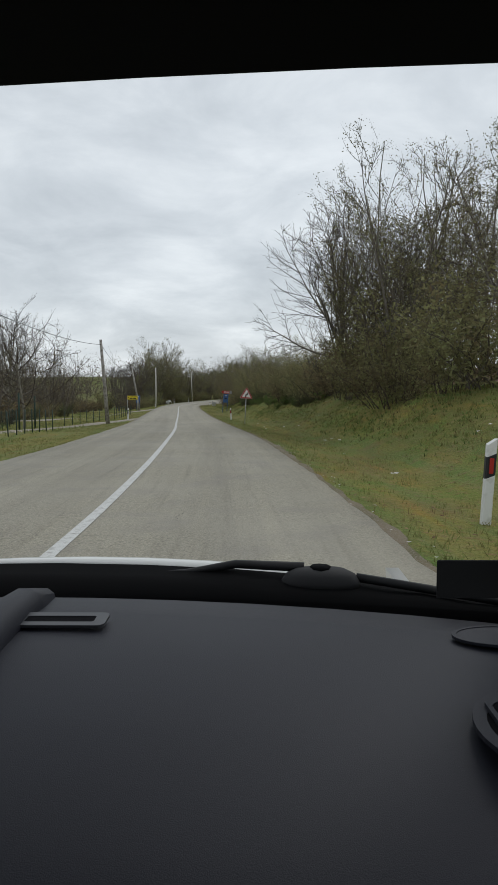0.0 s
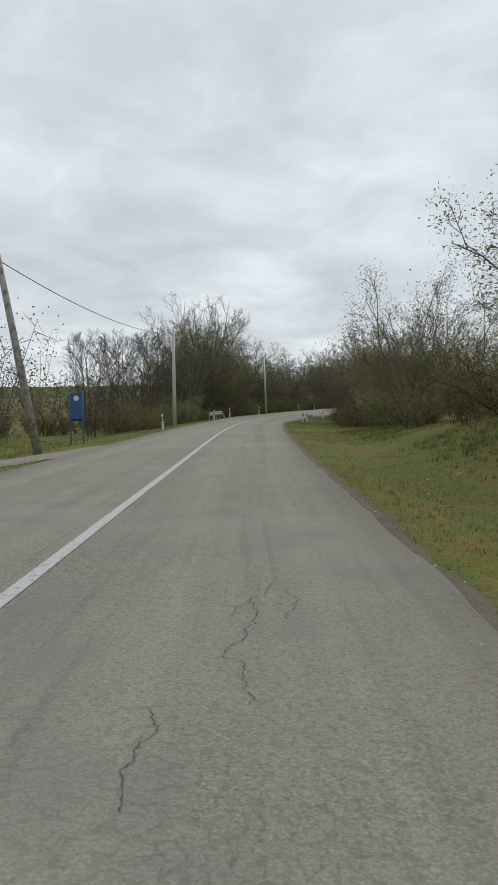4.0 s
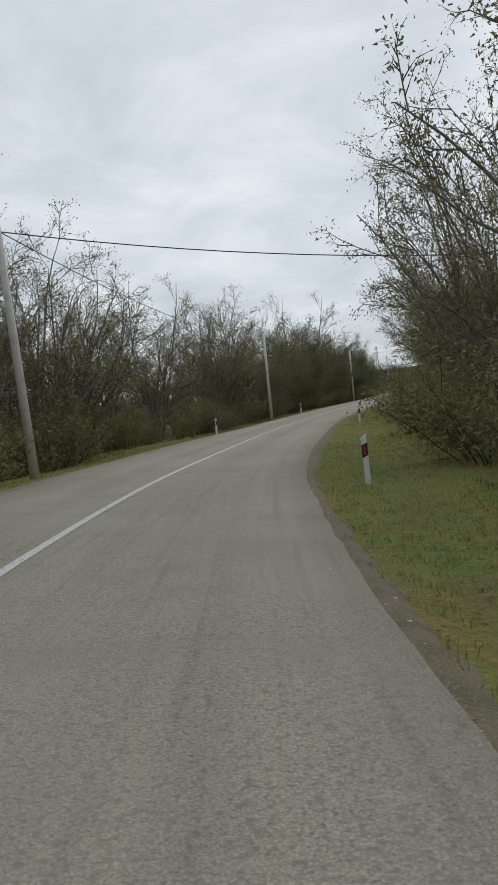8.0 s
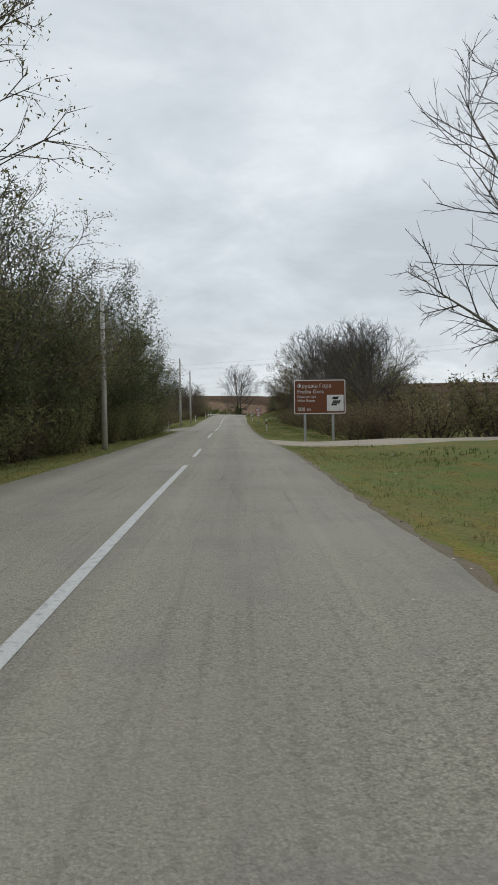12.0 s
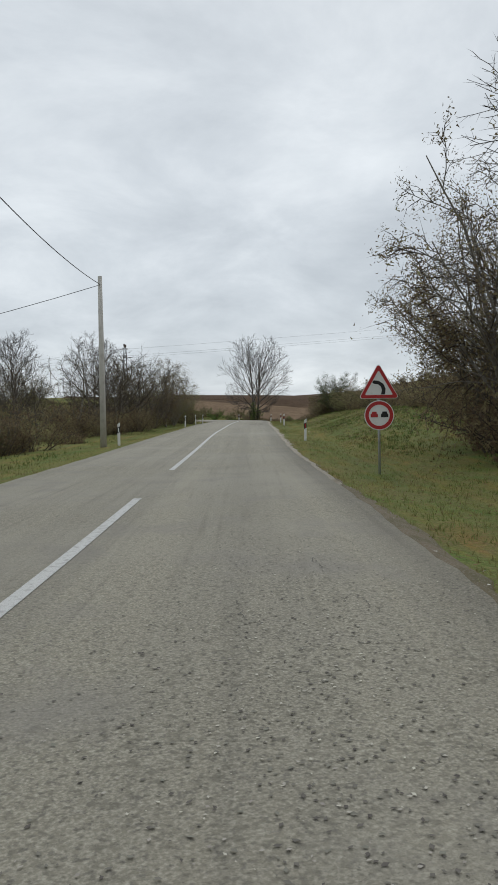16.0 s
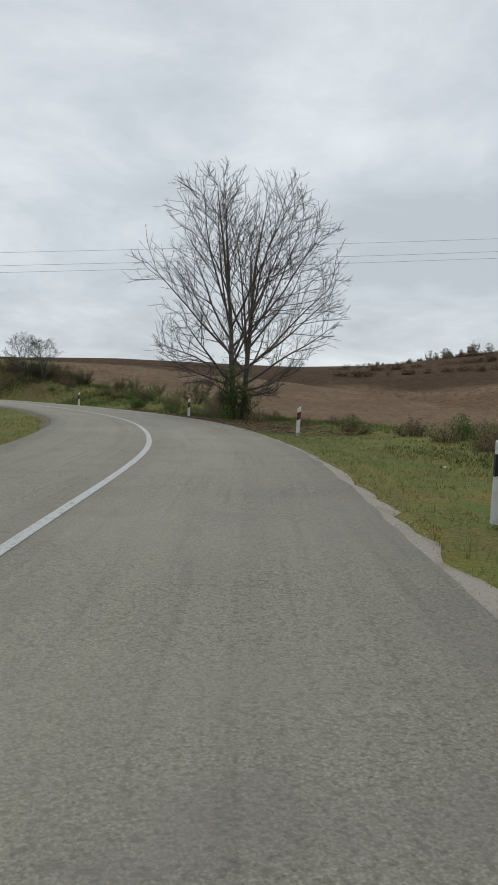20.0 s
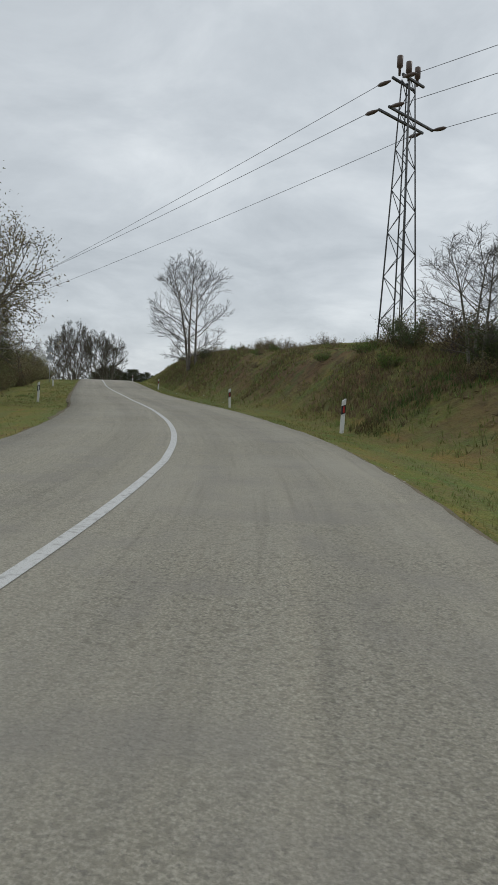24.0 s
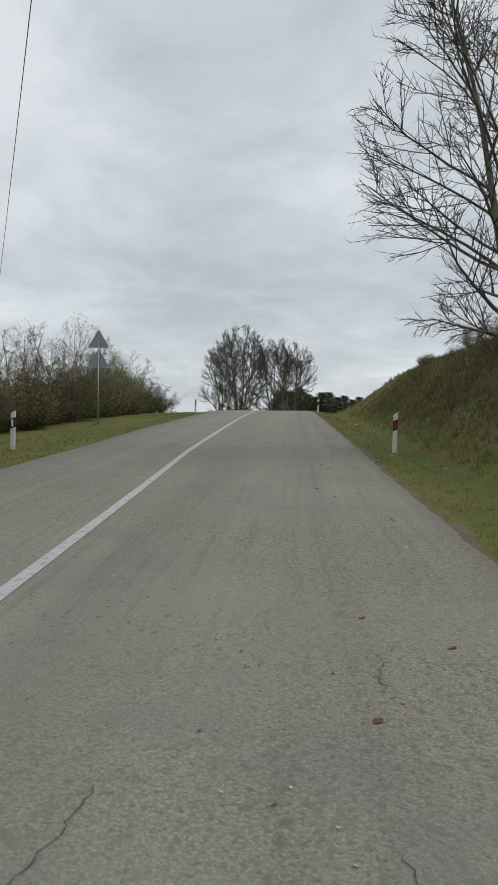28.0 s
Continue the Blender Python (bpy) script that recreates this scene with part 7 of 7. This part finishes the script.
# dashboard: a gently crowned top that falls away towards the seats
prof = [(1.13, 0.935), (1.06, 0.978), (0.95, 0.992), (0.80, 0.998), (0.64, 0.987), (0.50, 0.957), (0.40, 0.915), (0.33, 0.855), (0.30, 0.78), (0.34, 0.60), (0.9, 0.5), (1.12, 0.6)]
dash_sections = []
for x in np.linspace(-1.16, 0.46, 15):
    u = (x - CX) / 0.82
    sag = 0.035 * u * u
    dash_sections.append([(x, y - (0.05 * u * u if y > 0.9 else 0), z - sag) for y, z in prof])
dash = loft("dashboard", dash_sections, DASH, "matt black grained dashboard")
ridge = [(-0.315, y, z) for y, z in ((1.06, 0.972), (0.97, 0.992), (0.85, 1.0), (0.7, 0.995), (0.55, 0.972), (0.42, 0.928))]
v, f = tube(ridge, [0.02, 0.026, 0.03, 0.032, 0.034, 0.034], 10)
mesh_object("ridge", v, f, DASH, dash, True, "rounded ridge beside the centre stack")
bm = ring(rounded(0.118, 0.05, 0.01), rounded(0.088, 0.022, 0.004), -0.001, 0.0025)
o = part("demister_vent", bm, VENT, dash, "narrow demister slot")
o.matrix_local = Matrix.Translation((-0.243, 0.89, 1.001)) @ Matrix.Rotation(radians(-90), 4, "X")
# flat black plate paints the shade inside the slot
o2 = part("slot", prism(rounded(0.092, 0.028, 0.005), 0.0, 0.001), LINING_SHADE, dash)
o2.matrix_local = Matrix.Translation((-0.243, 0.89, 1.001)) @ Matrix.Rotation(radians(-90), 4, "X")
for cx, cy, cz, rx, ry, mat, nm, tip in ((0.315, 0.89, 0.981, 0.064, 0.036, TRIM, "speaker_grille", 0), (0.268, 0.635, 0.985, 0.064, 0.082, TRIM, "side_vent", 0)):
    out = [(rx * math.cos(a), ry * math.sin(a)) for a in np.linspace(0, 2 * math.pi, 28, endpoint=False)]
    inn = [(x * 0.91, z * 0.91) for x, z in out]
    g = part(nm, ring(out, inn, -0.001, 0.0025) if nm == "speaker_grille" else ring(out, [(x * 0.8, z * 0.8) for x, z in out], -0.001, 0.004), DASH, dash, "oval rim" if nm == "speaker_grille" else "round air vent")
    g.matrix_local = Matrix.Translation((cx, cy, cz)) @ Matrix.Rotation(radians(-90), 4, "X")
    # in the side vent a black plate paints its shaded inside
    g = part("grille", prism(inn, 0.0, 0.004), DASH if nm == "speaker_grille" else LINING_SHADE, dash)
    g.matrix_local = Matrix.Translation((cx, cy, cz)) @ Matrix.Rotation(radians(-90), 4, "X")
for k in range(3):
    bm = bmesh.new()
    box(bm, 0.225 + 0.03 * k, 0.230 + 0.03 * k, 0.59, 0.68, 0.982, 0.99)
    part("vane", bm, DASH, dash)
bm = bmesh.new()
box(bm, 0.285, 0.46, 1.10, 1.104, 0.965, 1.025, 0.001)
part("card", bm, RUBBER, car, "dark card leaning at the foot of the windscreen")

# cowl, wipers, bonnet
loft("cowl", [[(x, 1.14, 0.955 - 0.03 * ((x - CX) / 0.82) ** 2), (x, 1.265, 0.978 - 0.065 * ((x - CX) / 0.82) ** 2), (x, 1.31, 0.90), (x, 1.14, 0.88)] for x in np.linspace(-1.15, 0.45, 11)], TRIM, "black cowl below the windscreen")
hood = []
for x in np.linspace(-1.14, 0.43, 13):
    u = (x - CX) / 0.8
    crown = -0.075 * u * u
    hood.append([(x, 1.29, 0.974 + crown), (x, 1.55, 0.92 + crown), (x, 1.85, 0.84 + crown), (x, 2.1, 0.75 + crown * 1.2), (x, 2.26, 0.62 + crown), (x, 2.26, 0.58 + crown), (x, 1.3, 0.90 + crown)])
loft("bonnet", hood, CAR_WHITE, "white bonnet")
domes = []
for h, k in ((0.0, 1.0), (0.014, 0.98), (0.026, 0.86), (0.034, 0.62), (0.037, 0.3)):
    domes.append([(0.117 + 0.07 * k * math.cos(a), 1.235 + 0.036 * k * math.sin(a), 0.942 + h) for a in np.linspace(0, 2 * math.pi, 18, endpoint=False)])
wiper = loft("wiper_block", domes, RUBBER, "black wiper pivot cover")
tube_part("pivot_nut", [(0.117, 1.235, 0.972), (0.117, 1.235, 0.981)], [0.022, 0.018], TRIM, wiper, 8)
tube_part("wiper_arm", [(0.09, 1.25, 0.975), (-0.03, 1.26, 0.978), (-0.12, 1.25, 0.965), (-0.5, 1.22, 0.962)], [0.009, 0.008, 0.006, 0.004], RUBBER, wiper, 6)
tube_part("wiper_blade", [(0.18, 1.24, 0.96), (0.3, 1.22, 0.945), (0.45, 1.19, 0.925)], [0.008, 0.008, 0.006], RUBBER, wiper, 6)

# roof, pillars, lower body
roof = []
for y, z, hw in ((0.55, 1.52, 0.58), (0.2, 1.545, 0.60), (-0.6, 1.56, 0.61), (-1.4, 1.53, 0.60), (-1.75, 1.48, 0.57)):
    roof.append([(CX + hw * c, y - (0.095 * c if y > 0.5 else 0), z - 0.012 * c * c) for c in np.linspace(-1, 1, 9)] + [(CX + hw * c, y - (0.095 * c if y > 0.5 else 0), z - 0.012 * c * c + 0.035) for c in np.linspace(1, -1, 9)])
loft("roof", roof, CAR_WHITE, "white roof panel")
liner = []
for y, z in ((0.558, 1.521), (0.2, 1.54), (-1.6, 1.50)):
    liner.append([(CX + 0.57 * c, y - (0.095 * c if y > 0.4 else 0), z - 0.012 * c * c - 0.012) for c in np.linspace(-1, 1, 9)] + [(CX + 0.57 * c, y - (0.095 * c if y > 0.4 else 0), z - 0.012 * c * c - 0.003) for c in np.linspace(1, -1, 9)])
loft("roof_lining", liner, LINING_SHADE, "black roof lining")
for sg in (-1, 1):
    tube_part("windscreen_pillar", [(CX + sg * 0.85, 1.18, 0.93), (CX + sg * 0.74, 0.85, 1.22), (CX + sg * 0.60, 0.50, 1.50)], [0.05, 0.045, 0.045], TRIM, car, 8)
    tube_part("door_pillar", [(CX + sg * 0.78, -0.35, 0.90), (CX + sg * 0.62, -0.45, 1.50)], [0.05, 0.045], TRIM, car, 8)
    tube_part("rear_pillar", [(CX + sg * 0.76, -1.75, 0.95), (CX + sg * 0.58, -1.65, 1.47)], [0.09, 0.08], CAR_WHITE, car, 8)
    loft("side_panel", [[(CX + sg * 0.83, y, 0.30), (CX + sg * 0.86, y, 0.60), (CX + sg * 0.80, y, 0.93 if y < 1.2 else 0.74), (CX + sg * 0.76, y, 0.93 if y < 1.2 else 0.74), (CX + sg * 0.80, y, 0.32)] for y in (-1.95, -1.0, 0.0, 1.15, 1.7, 2.15)], CAR_WHITE, "white side panel with a flat sill")
    for wy in (1.55, -1.30):
        w = tube_part("wheel", [(CX + sg * 0.70, wy, 0.31), (CX + sg * 0.72, wy, 0.31), (CX + sg * 0.84, wy, 0.31), (CX + sg * 0.87, wy, 0.31)], [0.27, 0.31, 0.31, 0.28], RUBBER, car, 24)
        tube_part("rim", [(CX + sg * 0.872, wy, 0.31), (CX + sg * 0.88, wy, 0.31)], [0.20, 0.17], GALV, w, 20)
    # unseen panel added to keep side light off the dashboard
    part("rear_side_blocker", prism([(-1.72, 0.93), (-0.40, 0.93), (-0.48, 1.50), (-1.66, 1.48)], -0.006, 0.006), CABIN_BLOCK, car, "added dark panel in the side window, blocking light").matrix_local = Matrix(((0, 1, 0, CX + sg * 0.70), (1, 0, 0, 0), (0, 0, 1, 0), (0, 0, 0, 1)))
    sx = CX + sg * 0.37
    bm = bmesh.new()
    box(bm, sx - 0.25, sx + 0.25, -0.95, -0.42, 0.42, 0.58, 0.05)
    seat = part("seat", bm, CLOTH, car, "dark cloth seat cushion")
    bm = bmesh.new()
    box(bm, sx - 0.25, sx + 0.25, -1.12, -0.98, 0.55, 1.12, 0.05)
    part("backrest", bm, CLOTH, seat)
    bm = bmesh.new()
    box(bm, CX + sg * 0.62 - 0.12, CX + sg * 0.62 + 0.12, 2.22, 2.28, 0.47, 0.57, 0.02)
    part("headlight", bm, LAMP, car)
bm = bmesh.new()
box(bm, CX - 0.82, CX + 0.82, 2.16, 2.30, 0.22, 0.62, 0.05)
part("front_bumper", bm, CAR_WHITE, car)
bm = bmesh.new()
box(bm, CX - 0.80, CX + 0.80, -2.0, -1.85, 0.22, 0.92, 0.05)
part("tailgate", bm, CAR_WHITE, car)
# unseen panel added to stop light entering from behind
part("rear_blocker", prism([(CX - 0.72, 0.9), (CX + 0.72, 0.9), (CX + 0.57, 1.5), (CX - 0.57, 1.5)], -1.76, -1.75), CABIN_BLOCK, car, "added dark panel in the rear window, blocking light")
bm = bmesh.new()
box(bm, CX - 0.76, CX + 0.76, -1.86, 2.15, 0.20, 0.28, 0.02)
part("floor_pan", bm, TRIM, car)
